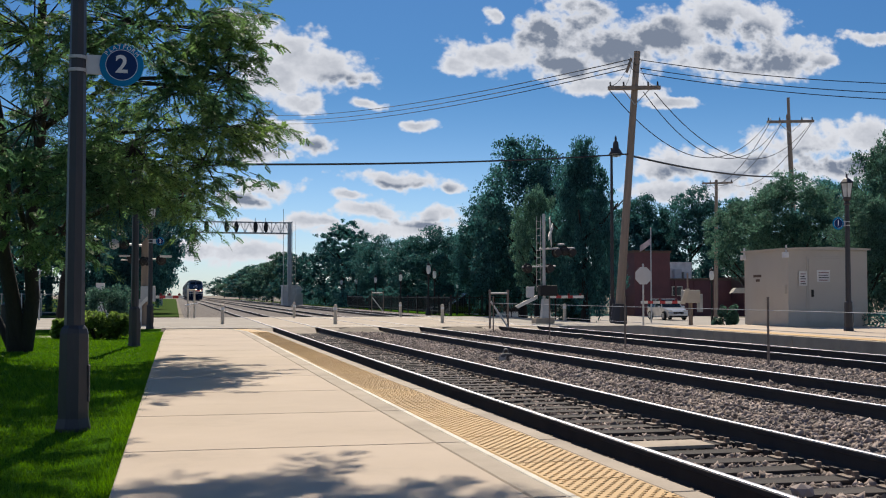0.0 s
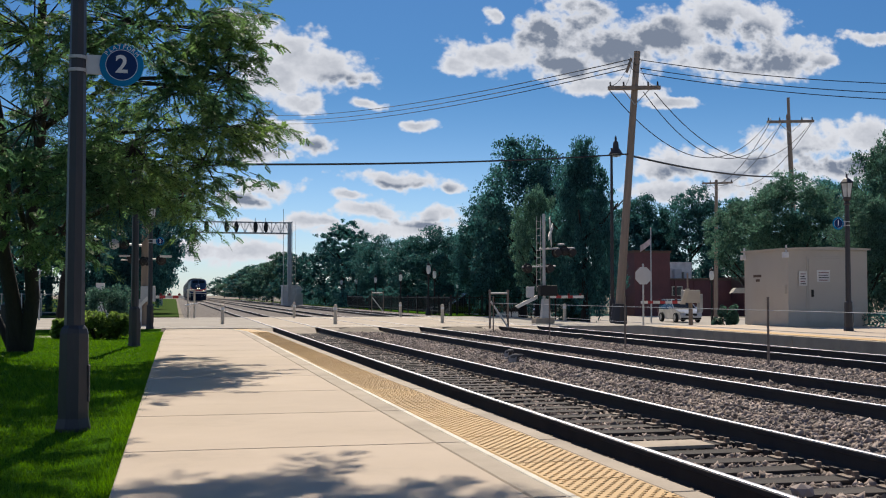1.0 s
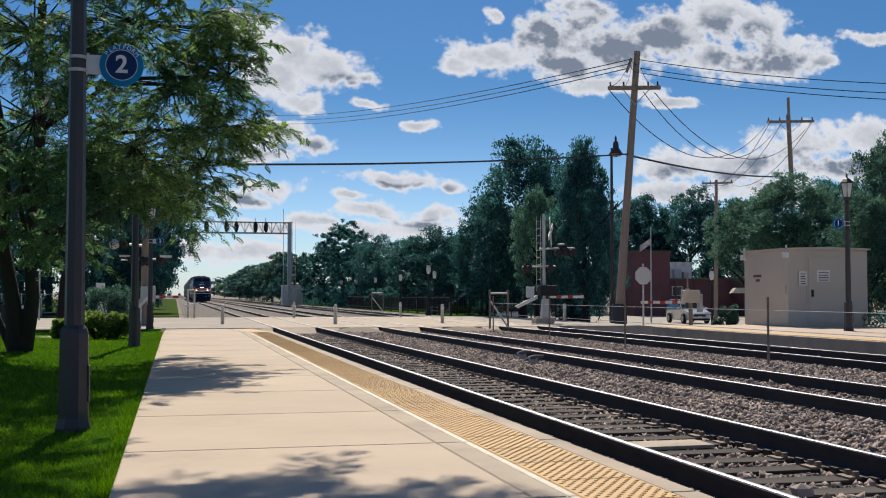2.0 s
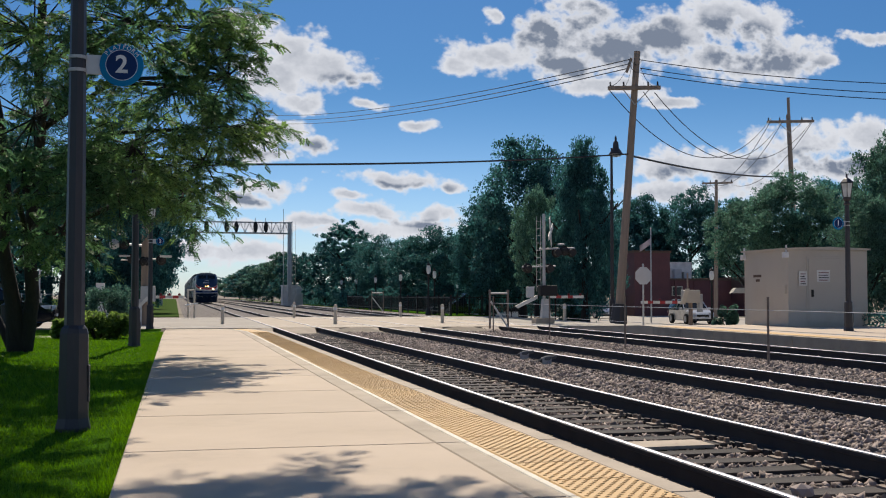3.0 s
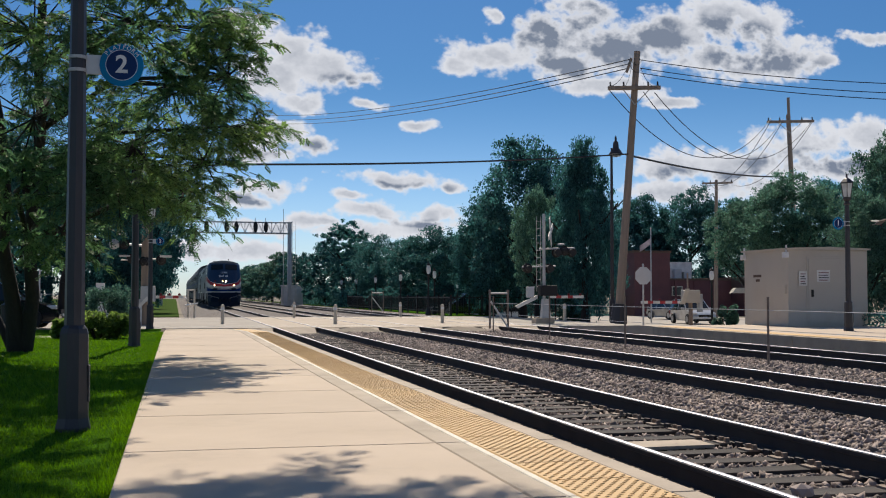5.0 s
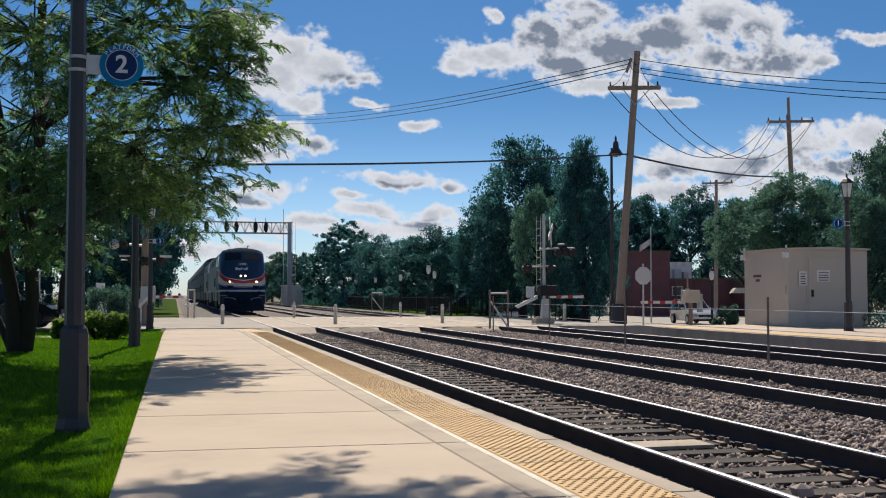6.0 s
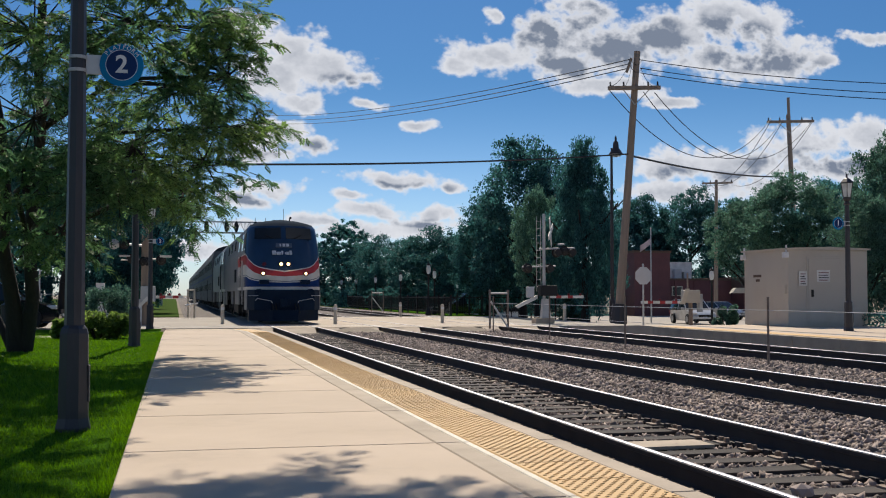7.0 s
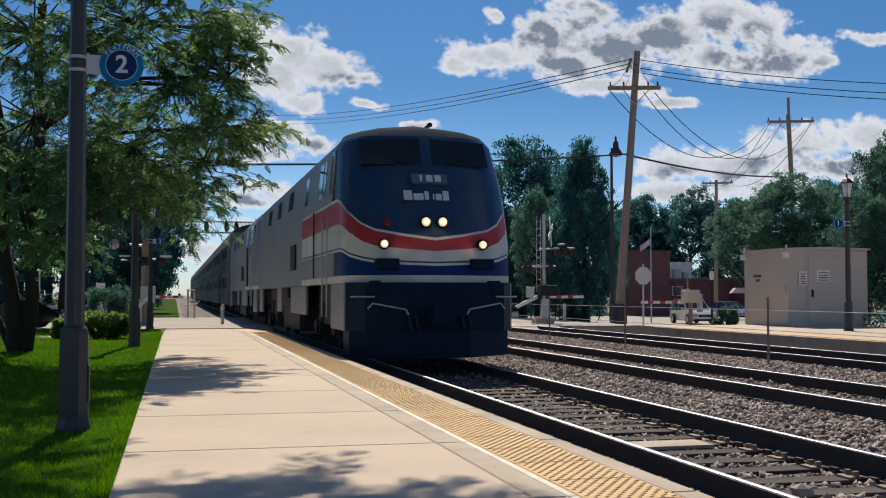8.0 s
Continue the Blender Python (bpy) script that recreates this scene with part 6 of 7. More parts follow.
# row along the street towards the gantry
TREES_D = [
    (20.4, 88.0, 7.1, 7.8, "dark green street tree", ("dense", 1), 0.06, 15),
    (20.0, 96.0, 6.8, 7.0, "dark green street tree", ("dense", 0), 0.06, 95),
    (17.6, 100.0, 6.5, 5.6, "dark green street tree", ("dense", 1), 0.06, 185),
    (16.3, 112.0, 8.5, 5.6, "spreading tree rising above the tree line", ("leaf_dark", 1), 0.30, 245),
    (18.8, 118.0, 6.9, 7.0, "dark green street tree", ("leaf_dark", 0), 0.06, 65),
    (16.2, 126.0, 6.6, 6.4, "dark green street tree", ("leaf_dark", 1), 0.06, 110),
    (14.9, 144.0, 6.4, 6.6, "dark green street tree", ("leaf_dark", 2), 0.06, 150),
    (14.6, 160.0, 6.9, 7.0, "green street tree far along the tracks", ("leaf_mid", 0), 0.06, 210),
    (14.8, 178.0, 6.6, 8.0, "dark green far tree", ("leaf_mid", 1), 0.06, 280),
    (15.6, 200.0, 6.6, 9.0, "dark green far tree", ("leaf_mid", 2), 0.06, 20),
    (16.2, 228.0, 6.8, 11.0, "dark green far tree", ("leaf_dark", 0), 0.06, 310),
]
# more of the same row
TREES_E = [
    (17.0, 262.0, 7.0, 12.0, "dark green far tree", ("leaf_mid", 1), 0.06, 55),
    (18.0, 300.0, 7.2, 14.0, "dark green far tree", ("leaf_dark", 2), 0.06, 100),
    (19.0, 350.0, 7.4, 16.0, "dark green far tree", ("leaf_mid", 0), 0.06, 140),
    (17.0, 410.0, 7.4, 16.0, "dark green far tree", ("leaf_dark", 1), 0.06, 190),
    (23.5, 86.0, 7.2, 7.0, "dark green tree across the street", ("dense", 1), 0.06, 10),
    (25.0, 96.0, 7.6, 8.0, "dark green tree across the street", ("leaf_dark", 0), 0.06, 70),
    (30.0, 112.0, 8.4, 9.0, "dark green tree across the street", ("leaf_dark", 2), 0.06, 230),
    (24.5, 74.0, 8.0, 6.0, "dark green tree across the street", ("dense", 0), 0.06, 270),
]
# left, beyond the road
TREES_F = [
    (-1.6, 74.0, 9.0, 5.2, "dark tree past the crossing", ("dense", 0), 0.05, 40),
    (-4.5, 70.0, 9.5, 7.0, "dark tree past the crossing", ("dense", 1), 0.05, 90),
    (-9.0, 72.0, 9.0, 8.0, "dark tree past the crossing", ("leaf_dark", 1), 0.05, 150),
    (-14.0, 76.0, 9.0, 9.0, "dark tree past the crossing", ("leaf_dark", 2), 0.05, 210),
    (-20.0, 78.0, 10.0, 10.0, "dark tree past the crossing", ("leaf_dark", 0), 0.05, 250),
    (-3.2, 95.0, 8.0, 7.0, "dark tree along the far tracks", ("leaf_dark", 0), 0.05, 330),
    (-4.0, 120.0, 8.0, 8.0, "dark tree along the far tracks", ("leaf_mid", 1), 0.05, 20),
    (-6.0, 160.0, 8.0, 11.0, "dark tree along the far tracks", ("leaf_dark", 2), 0.05, 75),
    (-8.0, 220.0, 9.0, 14.0, "dark tree along the far tracks", ("leaf_mid", 0), 0.05, 125),
]
for x, y, h, w, label, crown, low, spin in TREES_A + TREES_B + TREES_C + TREES_D + TREES_E + TREES_F:
    build_tree(x, y, h, w, label, crown, low, spin, z=-0.03 - 0.8 * min(1, max(0, (x - 17) / 3.2)))


def build_bush(x, y, w, h, seed, label, material="bush", n=6500, z=0.1, leaf=0.05, boxy=False):
    rng = np.random.default_rng(seed)
    e = empty("bush", pose(x, y, z), label, "bush")
    if boxy:
        v = rng.uniform(-1, 1, (n, 3))
        ax = rng.integers(0, 3, n)
        v[np.arange(n), ax] = np.sign(v[np.arange(n), ax]) * rng.uniform(0.86, 1.0, n)
        P = v * np.array([w / 2, w / 2, h / 2]) + np.array([0, 0, h / 2])
    else:
        lump = rng.uniform(-1, 1, (22, 3)) * np.array([w * 0.43, w * 0.34, h * 0.36]) + np.array([0, 0, h * 0.45])
        k = rng.integers(0, 22, n)
        P = lump[k] + unit(rng.standard_normal((n, 3))) * np.array([w * 0.12, w * 0.12, h * 0.19]) * rng.uniform(0.5, 1.25, (n, 1))
    P[:, 2] = np.abs(P[:, 2])
    N = unit(rng.standard_normal((n, 3)) + np.array([0, 0, 0.6]))
    T = unit(np.cross(N, rng.standard_normal((n, 3))))
    B = np.cross(N, T)
    s = leaf * rng.uniform(0.6, 1.3, (n, 1))
    soup("foliage", np.stack([P - T * s, P - B * s * 0.5, P + T * s, P + B * s * 0.5], 1).reshape(-1, 3), 4, material, e)
    stems = bmesh.new()
    rr = random.Random(seed)
    for i in range(9):
        a = rr.uniform(0, 6.28)
        rod(stems, (0.1 * math.cos(a), 0.1 * math.sin(a), -0.05), (w * 0.3 * math.cos(a), w * 0.25 * math.sin(a), h * 0.7), 0.018, 0.006, n=5)
    part("stem", stems, "bark", e)
    return e


build_bush(-1.72, 28.0, 1.35, 0.80, 3, "rounded yellow-green flowering bush on the lawn")
build_bush(-2.52, 27.4, 0.5, 0.5, 4, "small leafy bush beside the lamp post")
for k in range(6):
    build_bush(-3.6 - 2.3 * k, 68.0 + 0.3 * (k % 2), 2.5, 1.7 + 0.25 * (k % 3), 60 + k, "dark hedge behind the road", "leaf_dark", 4000, 0.0, 0.07, True)
build_bush(-2.6, 47.5, 1.7, 1.5, 6, "leafy bush by the crossing signal", "leaf_mid")
build_bush(17.95, 34.6, 0.8, 0.72, 5, "rounded dark green shrub beside the hut", "leaf_mid", 9000, 0.15, 0.03)
build_bush(21.9, 30.2, 2.6, 1.1, 8, "dark hedge beside the hut", "leaf_dark", 9000, -0.5, 0.04, True)
build_bush(24.6, 30.5, 2.6, 1.1, 9, "dark hedge beside the hut", "leaf_dark", 9000, -0.5, 0.04, True)
for k in range(4):
    build_bush(33.0 + 2.5 * k, 102.0 + 0.4 * (k % 2), 2.6, 2.3 + 0.3 * (k % 3), 80 + k, "dark clipped hedge across the street", "leaf_dark", 4000, -0.85, 0.07, True)
# added leaf masses that darken the bright gaps below the crowns
for k in range(9):
    build_bush(18.9, 90.0 + 9.5 * k, 8.0, 2.5 + 0.3 * (k % 3), 90 + k, "added dark foliage filling the gaps under the street trees", "leaf_dark", 3500, -0.5, 0.13)
build_bush(20.2, 56.0, 1.6, 2.8, 10, "small bright green tree beside the pole", "leaf_mid", 5000, -0.8, 0.07)


def build_grass():
    """Blades on the near lawn."""
    rng = np.random.default_rng(17)
    n = 230000
    y = 4.6 + 26 * rng.uniform(0, 1, n) ** 1.9
    x = -0.29 - (0.4 + 0.34 * y) * rng.uniform(0, 1, n) ** 1.15
    z = 0.125 + 0.02 * np.sin(x * 1.3 + y * 0.7)
    h = rng.uniform(0.02, 0.062, n) * (1 + 0.5 * (x > -0.42))
    w = rng.uniform(0.0022, 0.0045, n) * (1 + y / 14)
    a = rng.uniform(0, 2 * np.pi, n)
    lean = rng.standard_normal((n, 2)) * 0.028
    c, s = np.cos(a) * w, np.sin(a) * w
    A = np.stack([x - c, y - s, z], 1)
    B = np.stack([x + c, y + s, z], 1)
    C = np.stack([x + lean[:, 0], y + lean[:, 1], z + h], 1)
    ob = soup("grass", np.stack([A, B, C], 1).reshape(-1, 3), 3, "grass")
    tagged(ob, "short mown green grass blades along the platform", "grass", kind="stuff")


build_grass()


# ---- buildings and street ----
def build_window(parent, x0, x1, y, z0, z1):
    w = part("window", boxed(x0, x1, y - 0.06, y + 0.02, z0, z1, 0.01), "cream", parent, "cream window frame")
    part("pane", boxed(x0 + 0.1, x1 - 0.1, y - 0.07, y - 0.055, z0 + 0.1, z1 - 0.1), "window_glass", w)


def build_brick_building():
    e = empty("brick_building", pose(42.3, 100.0, -0.88), "low red brick building with flat parapet roof", "building")
    part("wall", boxed(0, 3.625, 0, 2.5, 0, 6.062), "brick_red", e, "taller red brick end")
    part("coping", boxed(-0.1, 3.725, -0.1, 2.6, 6.062, 6.25,  0.01), "roof_brown", e)
    part("wall", boxed(3.65, 10.25, 0.5, 15, 0, 3.438), "brick_red", e, "single-storey red brick wing")
    part("coping", boxed(3.65, 10.38, 0.4, 15.12, 3.438, 3.625,  0.01), "roof_brown", e)
    build_window(e, 4, 5.125, 0.5, 1.938, 2.875)
    # pale rooftop room set back
    part("upper_room", boxed(6.25, 8.875, 6.25, 11.25, 3.625, 5.375,  0.02), "white_paint", e, "pale rooftop room")
    part("equipment", boxed(6.75, 7.5, 5.625, 6.25, 3.625, 4.625,  0.04), "galv", e)
    part("equipment", boxed(7.75, 8.25, 5.625, 6.25, 3.625, 4.375,  0.04), "galv", e)
    # wing with a mansard roof and cream awning band
    part("wall", boxed(10.31, 18.12, -1.875, 13.75, 0, 2.5), "brick_red", e, "red brick shopfront wing")
    part("roof", prism([(-2.1, 2.5), (14, 2.5), (13, 3.75), (-1.1, 3.75)], 10.25, 18.2, "x"), "roof_brown", e, "brown mansard roof")
    part("awning", boxed(11.12, 14.5, -2.625, -2.15, 1.938, 2.312,  0.03), "cream", e, "cream awning band")
    part("awning", prism([(8.75, 2.2), (11, 2.2), (10.4, 2.7), (9.2, 2.7)], -2.5, -1.9, "y"), "cream", e)
    # red lower street front panels
    for i in range(3):
        part("pilaster", boxed(4.3 + i * 2.0, 4.5 + i * 2.0, 0.38, 0.5, 0, 3.4), "brick_red", e)


build_brick_building()


def build_flagpole():
    e = empty("flagpole", pose(33.2, 75.5, -0.85), "slim white flagpole with a small hanging flag", "flagpole")
    part("pole", rods([((0, 0, 0), (0, 0, 6.75), 0.06, 0.035)], 10), "silver", e)
    part("finial", lathe([(0.01, 6.72), (0.07, 6.8), (0.01, 6.88)], 10), "galv", e)
    return e


FLAGPOLE = build_flagpole()


def build_flag():
    e = part("flag", bmesh.new(), "flag_cloth", FLAGPOLE, "small striped flag hanging from the pole")
    me = e.data
    bm = bmesh.new()
    g = [[bm.verts.new((-0.05 - 0.75 * i / 8, 0.10 * math.sin(i * 0.9) * i / 8, 0.45 * j / 4 - 0.5 * (i / 8))) for j in range(5)] for i in range(9)]
    for a, b in zip(g, g[1:]):
        for j in range(4):
            bm.faces.new((a[j], a[j + 1], b[j + 1], b[j]))
    bmesh.ops.solidify(bm, geom=bm.faces[:], thickness=0.015)
    bm.to_mesh(me)
    bm.free()
    return e


FLAG = build_flag()


def build_park_fence():
    """Black picket fence beyond the third track."""
    e = empty("picket_fence", pose(15.0, 0, 0), "low black iron picket fence along the tracks", "fence")
    y = 61.5
    for i in range(40):
        if i % 3 == 0:
            part("post", boxed(-0.05, 0.05, y - 0.05, y + 0.05, 0, 1.15, 0.01), "black_metal", e)
        y += 1.0
    for z in (0.2, 0.98):
        part("rail", boxed(-0.02, 0.02, 61.5, 100.5, z, z + 0.05), "black_metal", e)
    pk = bmesh.new()
    for i in range(260):
        box(pk, -0.01, 0.01, 61.6 + i * 0.15 - 0.01, 61.6 + i * 0.15 + 0.01, 0.1, 1.08)
    tagged(part("picket", pk, "black_metal", e), kind="stuff")


build_park_fence()


def build_cross_fence():
    e = empty("picket_fence", pose(0, 63.5, 0), "low black iron picket fence along the street", "fence")
    for i in range(12):
        x = 15.1 + i * 0.75
        part("post", boxed(x - 0.04, x + 0.04, -0.04, 0.04, 0 if x < 17 else -0.86, 1.15, 0.01), "black_metal", e)
    for z in (0.2, 0.98):
        part("rail", boxed(15.1, 23.3, -0.02, 0.02, z, z + 0.05), "black_metal", e)
    pk = bmesh.new()
    for i in range(54):
        box(pk, 15.2 + i * 0.15 - 0.01, 15.2 + i * 0.15 + 0.01, -0.01, 0.01, 0.1, 1.08)
    tagged(part("picket", pk, "black_metal", e), kind="stuff")


build_cross_fence()


def build_far_shops():
    """Pale fronts glimpsed between the far trees."""
    for x, y, w, h, m, lab in ((24.5, 92.0, 4.5, 3.4, "white_paint", "pale shopfront with dark awning under trees"), (31.0, 112.0, 6.0, 3.6, "brick_red", "red brick shopfront behind street trees")):
        e = empty("shop", pose(x, y, -0.85), lab, "building")
        part("wall", boxed(0, w, 0, 5, 0, h), m, e)
        part("awning", prism([(-1.0, 1.9), (0, 2.5), (0, 2.4), (-1.0, 1.8)], 0.2, w - 0.2, "x"), "car_black", e, "dark awning")
        part("door", boxed(0.5, 1.4, -0.03, 0.0, 0.02, 2.1, 0.01), "window_glass", e)
        part("window", boxed(1.7, w - 0.3, -0.03, 0.0, 0.6, 1.9, 0.01), "window_glass", e)


build_far_shops()


def build_far_rail_fence():
    """White rail fence far along the left of the street."""
    e = empty("rail_fence", pose(14.6, 0, 0), "pale far rail fence beside the tracks", "fence")
    for i in range(24):
        part("post", boxed(-0.04, 0.04, 150 + i * 5 - 0.04, 150 + i * 5 + 0.04, 0, 0.95), "cream", e)
    for z in (0.45, 0.85):
        part("rail", boxed(-0.02, 0.02, 150, 265, z, z + 0.07), "cream", e)


build_far_rail_fence()

# left side of the road
e = empty("chain_fence", pose(0, 64.0, 0), "grey chain-link fence across the road", "fence")
for i in range(12):
    part("post", rods([((-14 + i * 1.0, 0, 0), (-14 + i * 1.0, 0, 1.25), 0.03)], 6), "galv", e)
for z in (0.2, 1.2):
    part("rail", rods([((-14, 0, z), (-3.2, 0, z), 0.02)], 6), "galv", e)
e = empty("utility_cabinet", pose(-3.6, 58.6, 0), "grey utility cabinets beside the road", "utility cabinet")
part("body", boxed(-0.25, 0.15, 0, 0.4, 0, 1.75, 0.02), "silver", e)
part("body", boxed(0.2, 0.75, 0, 0.4, 0, 1.1, 0.02), "silver", e)
e = empty("sign_post", pose(-6.1, 55.0, 0), "thin grey steel signpost by the road", "post")
part("post", rods([((0, 0, 0), (0, 0, 2.35), 0.035)], 8), "galv", e)
e = empty("litter_bin", pose(-4.9, 36.5, 0.05), "low black litter bin beside the path", "bin")
part("body", lathe([(0.2, 0), (0.24, 0.1), (0.26, 0.75), (0.27, 0.8), (0.1, 0.9)], 12), "black_metal", e)


# ---- cars ----
def build_car(label, paint, L, W, H, kind):
    """A car along +X at rest, nose at +X, wheels on the ground at z 0."""
    e = empty("car", pose(0, 0, 0), label, "car", "cars at the crossing")
    suv = kind == "suv"
    belt = 0.98 if suv else 0.86
    prof = [(-L / 2, 0.42), (-L / 2 + 0.02, 0.75), (-L / 2 + 0.06, belt), (L / 2 - 1.25, belt + 0.02), (L / 2 - 0.35, belt - 0.16), (L / 2 - 0.05, belt - 0.36), (L / 2, 0.55), (L / 2 - 0.02, 0.32), (L / 2 - 0.25, 0.22), (-L / 2 + 0.25, 0.24)]
    bm = prism(prof, -W / 2, W / 2, "y")
    for v in bm.verts:
        k = abs(v.co.x) / (L / 2)
        v.co.y *= 1 - 0.14 * max(0, k - 0.55) / 0.45 - (0.03 if v.co.z < 0.4 else 0)
    bmesh.ops.bevel(bm, geom=bm.edges[:], offset=0.05, segments=2, affect="EDGES")
    part("body", bm, paint, e, "", True)
    if suv:
        cab = [(-L / 2 + 0.10, belt - 0.02), (-L / 2 + 0.35, H - 0.06), (-L / 2 + 0.9, H), (L / 2 - 2.1, H - 0.02), (L / 2 - 1.25, belt - 0.02)]
    else:
        cab = [(-L / 2 + 0.35, belt - 0.02), (-L / 2 + 1.15, H - 0.05), (-L / 2 + 1.7, H), (L / 2 - 2.2, H - 0.02), (L / 2 - 1.25, belt - 0.02)]
    gl = prism(cab, -W / 2 + 0.08, W / 2 - 0.08, "y")
    for v in gl.verts:
        if v.co.z > belt + 0.1:
            v.co.y *= 0.82
    part("glasshouse", gl, "window_glass", e, "dark tinted glass")
    rf = prism([(cab[1][0] - 0.01, H - 0.07), (cab[2][0], H + 0.012), (cab[3][0], H - 0.005), (cab[3][0] + 0.06, H - 0.05)], -W / 2 * 0.76, W / 2 * 0.76, "y")
    part("roof_panel", rf, paint, e)
    for s in (-1, 1):
        part("pillar", rods([((cab[3][0], s * (W / 2 - 0.08) * 0.82, H - 0.03), (cab[4][0], s * (W / 2 - 0.08), belt), 0.035)], 6), paint, e)
        part("pillar", rods([((cab[3][0] - 0.75, s * (W / 2 - 0.07) * 0.82, H - 0.03), (cab[3][0] - 0.7, s * (W / 2 - 0.07), belt), 0.03)], 6), paint, e)
        part("mirror", boxed(L / 2 - 1.55, L / 2 - 1.4, s * (W / 2 + 0.09) - 0.09, s * (W / 2 + 0.09) + 0.09, belt, belt + 0.15, 0.03), paint, e)
        part("headlight", boxed(L / 2 - 0.42, L / 2 - 0.08, s * (W / 2 - 0.28) - 0.17, s * (W / 2 - 0.28) + 0.17, belt - 0.30, belt - 0.18, 0.03), "car_lamp", e, "clear headlamp")
        part("tail_light", boxed(-L / 2 - 0.01, -L / 2 + 0.12, s * (W / 2 - 0.2) - 0.13, s * (W / 2 - 0.2) + 0.13, belt - 0.3, belt - 0.05, 0.03), "lamp_red", e)
        for wx in (-L / 2 + 0.85, L / 2 - 0.9):
            ty = part("wheel", lathe([(0.22, -0.1), (0.33, -0.1), (0.35, -0.06), (0.35, 0.06), (0.33, 0.1), (0.22, 0.1)], 24, m=pose(wx, s * (W / 2 - 0.1), 0.35, 90, 0, 0)), "tyre", e)
            part("rim", lathe([(0.22, -0.105), (0.21, -0.02), (0.05, 0.0), (0.05, 0.02), (0.21, 0.02), (0.22, 0.105)], 14, m=pose(wx, s * (W / 2 - 0.1), 0.35, 90, 0, 0)), "galv", ty)
    part("grille", boxed(L / 2 - 0.06, L / 2 + 0.015, -0.42, 0.42, 0.5, belt - 0.32, 0.02), "under", e, "black grille")
    part("plate", boxed(L / 2 + 0.005, L / 2 + 0.03, -0.15, 0.15, 0.42, 0.52), "sign_white", e)
    part("bumper", boxed(L / 2 - 0.2, L / 2 + 0.01, -W / 2 * 0.8, W / 2 * 0.8, 0.25, 0.36, 0.03), "under", e)
    return e


CAR_WHITE = build_car("white sport utility car waiting by the crossing", "car_white", 4.6, 1.86, 1.68, "suv")
CAR_SILVER = build_car("silver sedan driving along the street", "car_silver", 4.7, 1.82, 1.45, "sedan")
CAR_BLACK = build_car("black sport utility car stopped at the crossing", "car_black", 4.75, 1.92, 1.72, "suv")
for x, y, rz, paint in ((22.4, 104.0, -90, "car_white"), (22.4, 92.0, -90, "car_silver"), (18.0, 70.0, 180, "car_black")):
    c = build_car({"car_white": "white parked car under the far trees", "car_silver": "silver parked car under the far trees", "car_black": "dark parked car behind the fence"}[paint], paint, 4.5, 1.8, 1.5, "sedan")
    c.matrix_basis = pose(x, y, -0.83 if x > 19 else -0.25, 0, 0, rz)


# ---- pigeons ----
def build_pigeon():
    e = empty("pigeon", pose(0, 0, 0), "dark grey pigeon on the ballast that takes wing", "bird", "pigeons")
    bm = lathe([(0.005, -0.17), (0.03, -0.12), (0.055, -0.04), (0.06, 0.03), (0.045, 0.09), (0.03, 0.12), (0.034, 0.15), (0.03, 0.18), (0.008, 0.21)], 12, m=pose(0, 0, 0.10, 0, 78, 0))
    part("body", bm, "feather", e, "grey rounded body", True)
    part("beak", rods([((0.20, 0, 0.14), (0.235, 0, 0.135), 0.008, 0.001)], 6), "under", e)
    part("tail", prism([(-0.15, -0.03), (-0.28, -0.055), (-0.28, 0.055), (-0.15, 0.03)], 0.06, 0.07, "z"), "feather", e)
    wings = []
    for s in (-1, 1):
        w = prism([(0.09, 0), (0.07, s * 0.16), (-0.02, s * 0.33), (-0.08, s * 0.30), (-0.10, s * 0.12), (-0.09, 0)], -0.006, 0.006, "z")
        wing = part("wing", w, "feather_pale", e, "pale-barred wing")
        wing.matrix_basis = pose(0.0, s * 0.035, 0.13)
        wings.append((wing, s))
        part("leg", rods([((0.0, s * 0.025, 0.06), (0.01, s * 0.025, 0.0), 0.006)], 5), "lamp_red", e)
    return e, wings


BIRDS = [build_pigeon(), build_pigeon()]


# ---- things that move ----
TRAIN_ROWS = [(0.0, 250.0), (1.0, 220.6), (1.7, 200.0), (2.8, 167.6), (3.5, 147.0), (4.5, 117.8), (5.2, 97.5), (6.0, 74.4), (6.5, 59.9), (7.0, 45.6), (7.5, 31.8), (8.0, 18.55)]


def fold(t, start, end):
    """Wing angle: folded on the ground, beating in the air."""
    if t < start or t > end:
        return -78.0
    return 35.0 * math.cos((t - start) * 2 * math.pi / 0.4) + 8


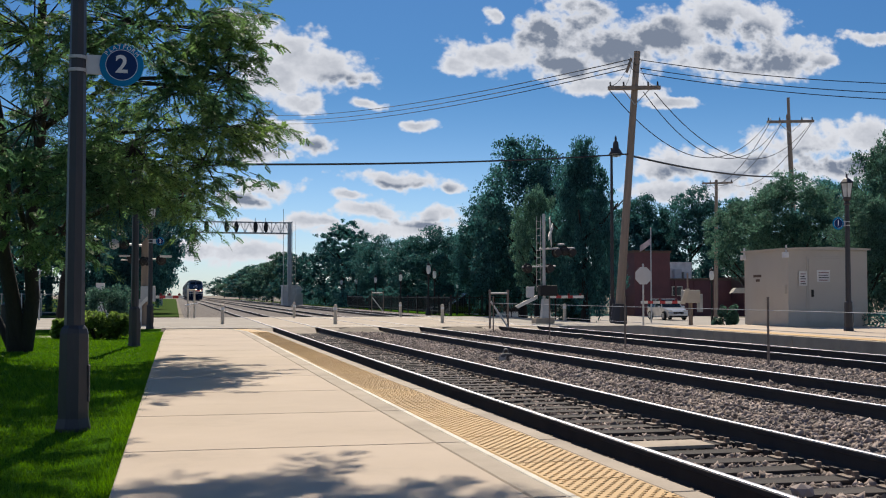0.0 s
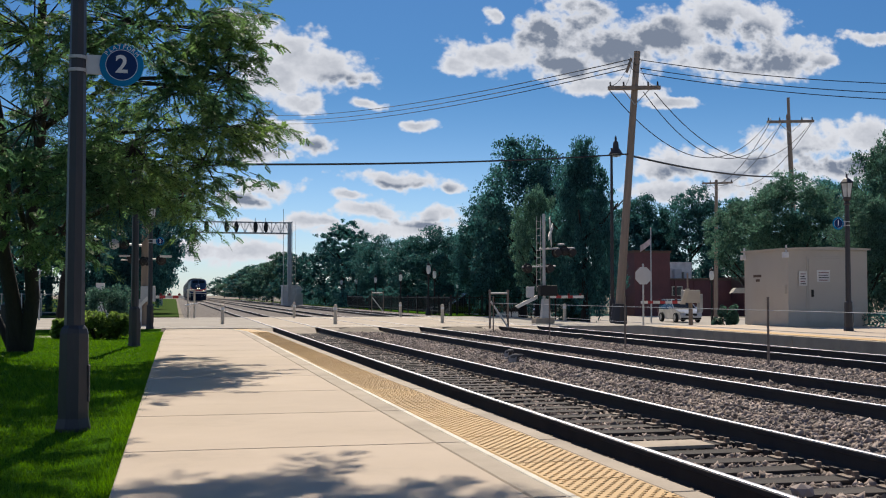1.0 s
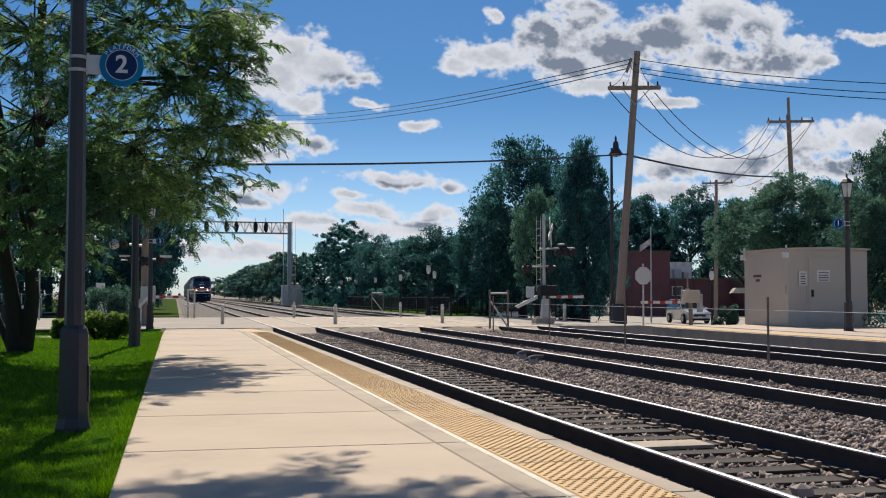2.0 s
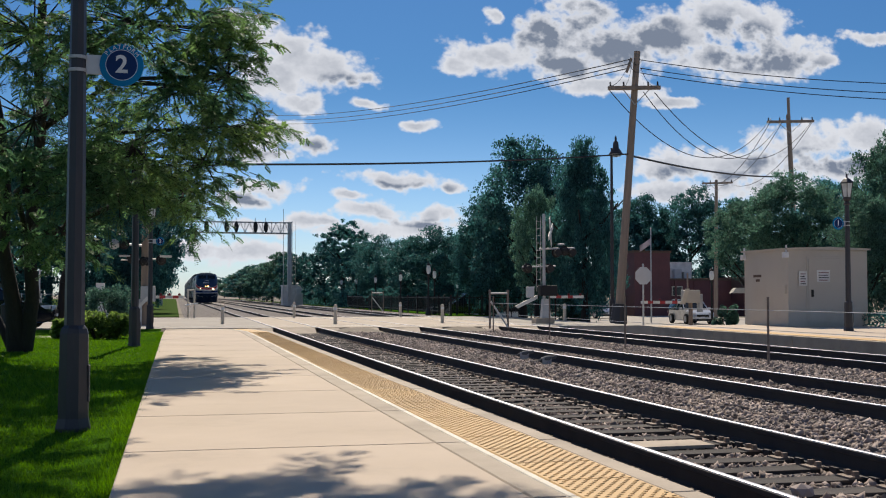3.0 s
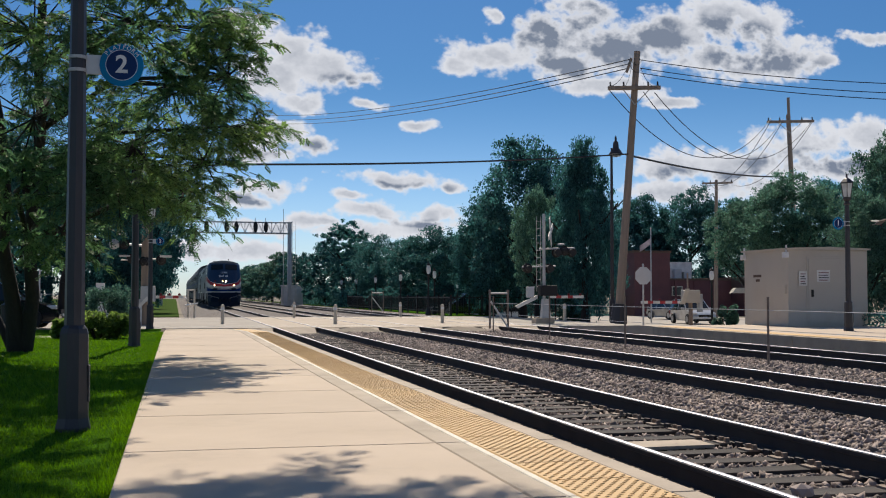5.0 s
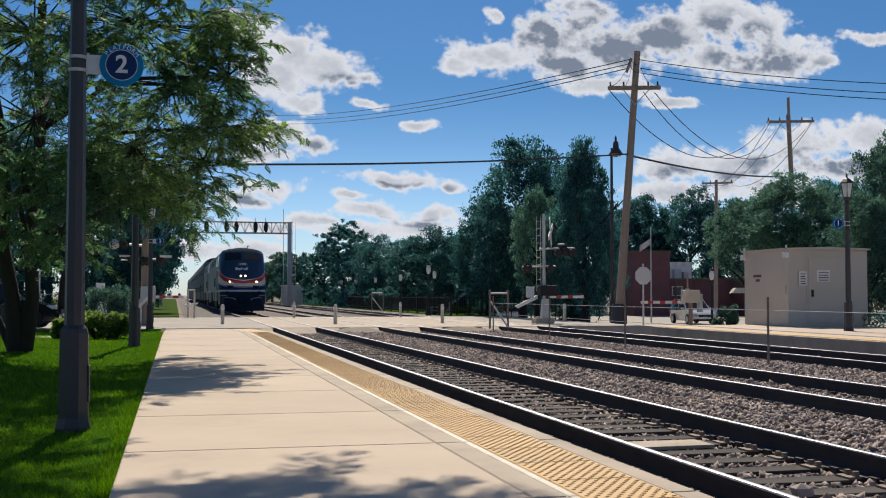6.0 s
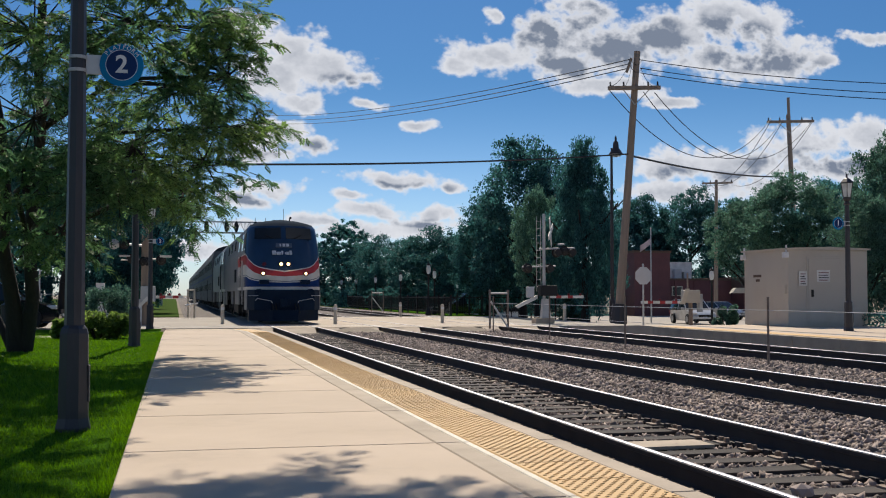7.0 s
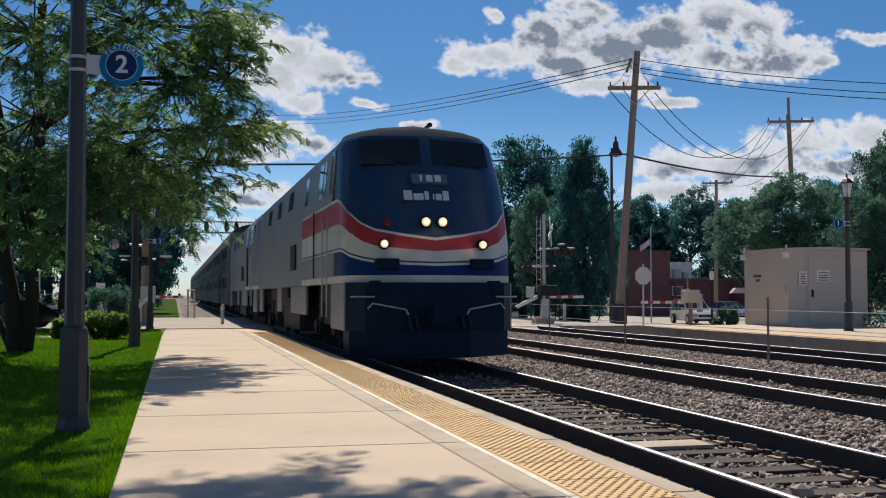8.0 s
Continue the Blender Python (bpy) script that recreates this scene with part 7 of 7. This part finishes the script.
def motions():
    for ob, back in TRAIN:
        walk(ob, [(t, pose(4.27, y + back, 0)) for t, y in TRAIN_ROWS])
    # white car comes up the street and stops at the crossing
    g = -0.825
    walk(CAR_WHITE, [(0.0, pose(38.3, 84.0, g, 0, 0, -92)), (0.5, pose(37.1, 80.2, g, 0, 0, -93)), (1.0, pose(36.0, 76.8, g, 0, 0, -94)), (1.7, pose(35.4, 74.4, g, 0, 0, -95)),
                     (2.8, pose(34.8, 72.6, g, 0, 0, -95)), (3.5, pose(34.7, 72.0, g, 0, 0, -95)), (8.0, pose(34.7, 72.0, g, 0, 0, -95))])
    walk(CAR_SILVER, [(0.0, pose(27.5, 99.0, g, 0, 0, -70)), (1.0, pose(30.0, 96.8, g, 0, 0, -72)), (1.7, pose(31.9, 95.0, g, 0, 0, -76)), (2.8, pose(34.4, 91.6, g, 0, 0, -80)), (3.5, pose(36.0, 89.0, g, 0, 0, -84)), (4.5, pose(38.3, 86.4, g, 0, 0, -84)),
                      (5.8, pose(40.5, 84.6, g, 0, 0, -82)), (6.5, pose(42.0, 84.0, g, 0, 0, -80)), (7.5, pose(43.2, 83.6, g, 0, 0, -78)), (8.0, pose(43.4, 83.5, g, 0, 0, -78))])
    walk(CAR_BLACK, [(0.0, pose(-10.3, 41.2, 0, 0, 0, -3)), (0.5, pose(-9.1, 41.2, 0, 0, 0, -3)), (1.0, pose(-8.1, 41.2, 0, 0, 0, -3)), (1.7, pose(-7.35, 41.2, 0, 0, 0, -3)), (2.8, pose(-6.5, 41.2, 0, 0, 0, -3)),
                     (3.5, pose(-6.15, 41.2, 0, 0, 0, -3)), (4.5, pose(-6.15, 41.2, 0, 0, 0, -3)), (8.0, pose(-6.15, 41.2, 0, 0, 0, -3))])
    # the flag stirs
    walk(FLAG, [(t, pose(0, 0, 5.6, 0, 0, 8 * math.sin(1.9 * t) - 4)) for t in (0, 0.8, 1.6, 2.4, 3.2, 4.0, 4.8, 5.6, 6.4, 7.2, 8.0)])
    # pigeons walk on the ballast, then fly off over the far platform
    first, wings = BIRDS[0]
    walk(first, [(0.0, pose(6.25, 21.2, -0.13, 0, 0, -60)), (1.0, pose(6.35, 20.9, -0.13, 0, 0, -50)), (1.7, pose(6.5, 20.6, -0.13, 0, 0, -20)), (2.8, pose(6.7, 20.0, -0.13, 0, 0, -10)), (3.3, pose(6.85, 20.6, -0.13, 0, 0, 40)),
                 (3.5, pose(7.76, 22.50, 0.09, 0, -10, 70)), (3.6, pose(8.13, 23.00, 0.21, 0, -10, 70)), (3.8, pose(9.22, 24.00, 0.51, 0, -10, 25)), (4.0, pose(10.46, 25.00, 0.99, 0, -10, 25)), (4.2, pose(11.84, 25.50, 1.49, 0, -10, 25)), (4.3, pose(12.70, 25.50, 1.76, 0, -10, -5)), (4.4, pose(13.61, 25.50, 1.87, 0, -10, -5)), (4.5, pose(14.78, 25.50, 2.03, 0, -10, -5)), (4.6, pose(15.93, 25.50, 2.33, 0, -10, -5)), (4.7, pose(17.20, 25.50, 2.70, 0, -10, -5)), (5.0, pose(21.57, 25.50, 4.02, 0, -10, -5)),
                 (6.0, pose(34.0, 20.0, 9.0, 0, -10, -15)), (8.0, pose(58.0, 12.0, 18.0, 0, -10, -15))])
    second, wings2 = BIRDS[1]
    walk(second, [(0.0, pose(6.8, 23.0, -0.13, 0, 0, -100)), (1.0, pose(6.75, 22.6, -0.13, 0, 0, -80)), (1.7, pose(6.85, 22.2, -0.13, 0, 0, -40)), (2.8, pose(6.9, 22.0, -0.13, 0, 0, -20)), (3.3, pose(7.0, 22.0, -0.13, 0, 0, 10)),
                  (3.6, pose(7.85, 22.50, 0.15, 0, -10, 70)), (3.8, pose(8.80, 24.00, 0.51, 0, -10, 25)), (4.0, pose(9.80, 25.00, 1.05, 0, -10, 25)), (4.1, pose(10.37, 25.50, 1.19, 0, -10, 25)), (4.2, pose(11.08, 26.00, 1.48, 0, -10, 25)), (4.3, pose(11.67, 26.00, 1.68, 0, -10, -5)), (4.5, pose(13.27, 26.50, 1.91, 0, -10, -5)), (4.6, pose(14.30, 26.50, 2.13, 0, -10, -5)), (4.7, pose(14.96, 26.50, 2.30, 0, -10, -5)), (5.0, pose(18.22, 26.50, 2.99, 0, -10, -5)), (5.3, pose(22.42, 26.50, 4.13, 0, -10, -5)),
                  (6.0, pose(32.0, 22.0, 8.0, 0, -10, -15)), (8.0, pose(56.0, 14.0, 16.0, 0, -10, -15))])
    for flock, start in ((wings, 3.2), (wings2, 3.3)):
        for wing, s in flock:
            rows = [(0.0, pose(0, s * 0.035, 0.13, -s * 78, 0, 0)), (3.1, pose(0, s * 0.035, 0.13, -s * 78, 0, 0))]
            t = start + 0.1
            while t < 7.9:
                rows.append((t, pose(0, s * 0.035, 0.13, s * fold(t, start, 9), 0, 0)))
                t += 0.1
            rows.append((8.0, pose(0, s * 0.035, 0.13, s * 20, 0, 0)))
            walk(wing, rows)


motions()
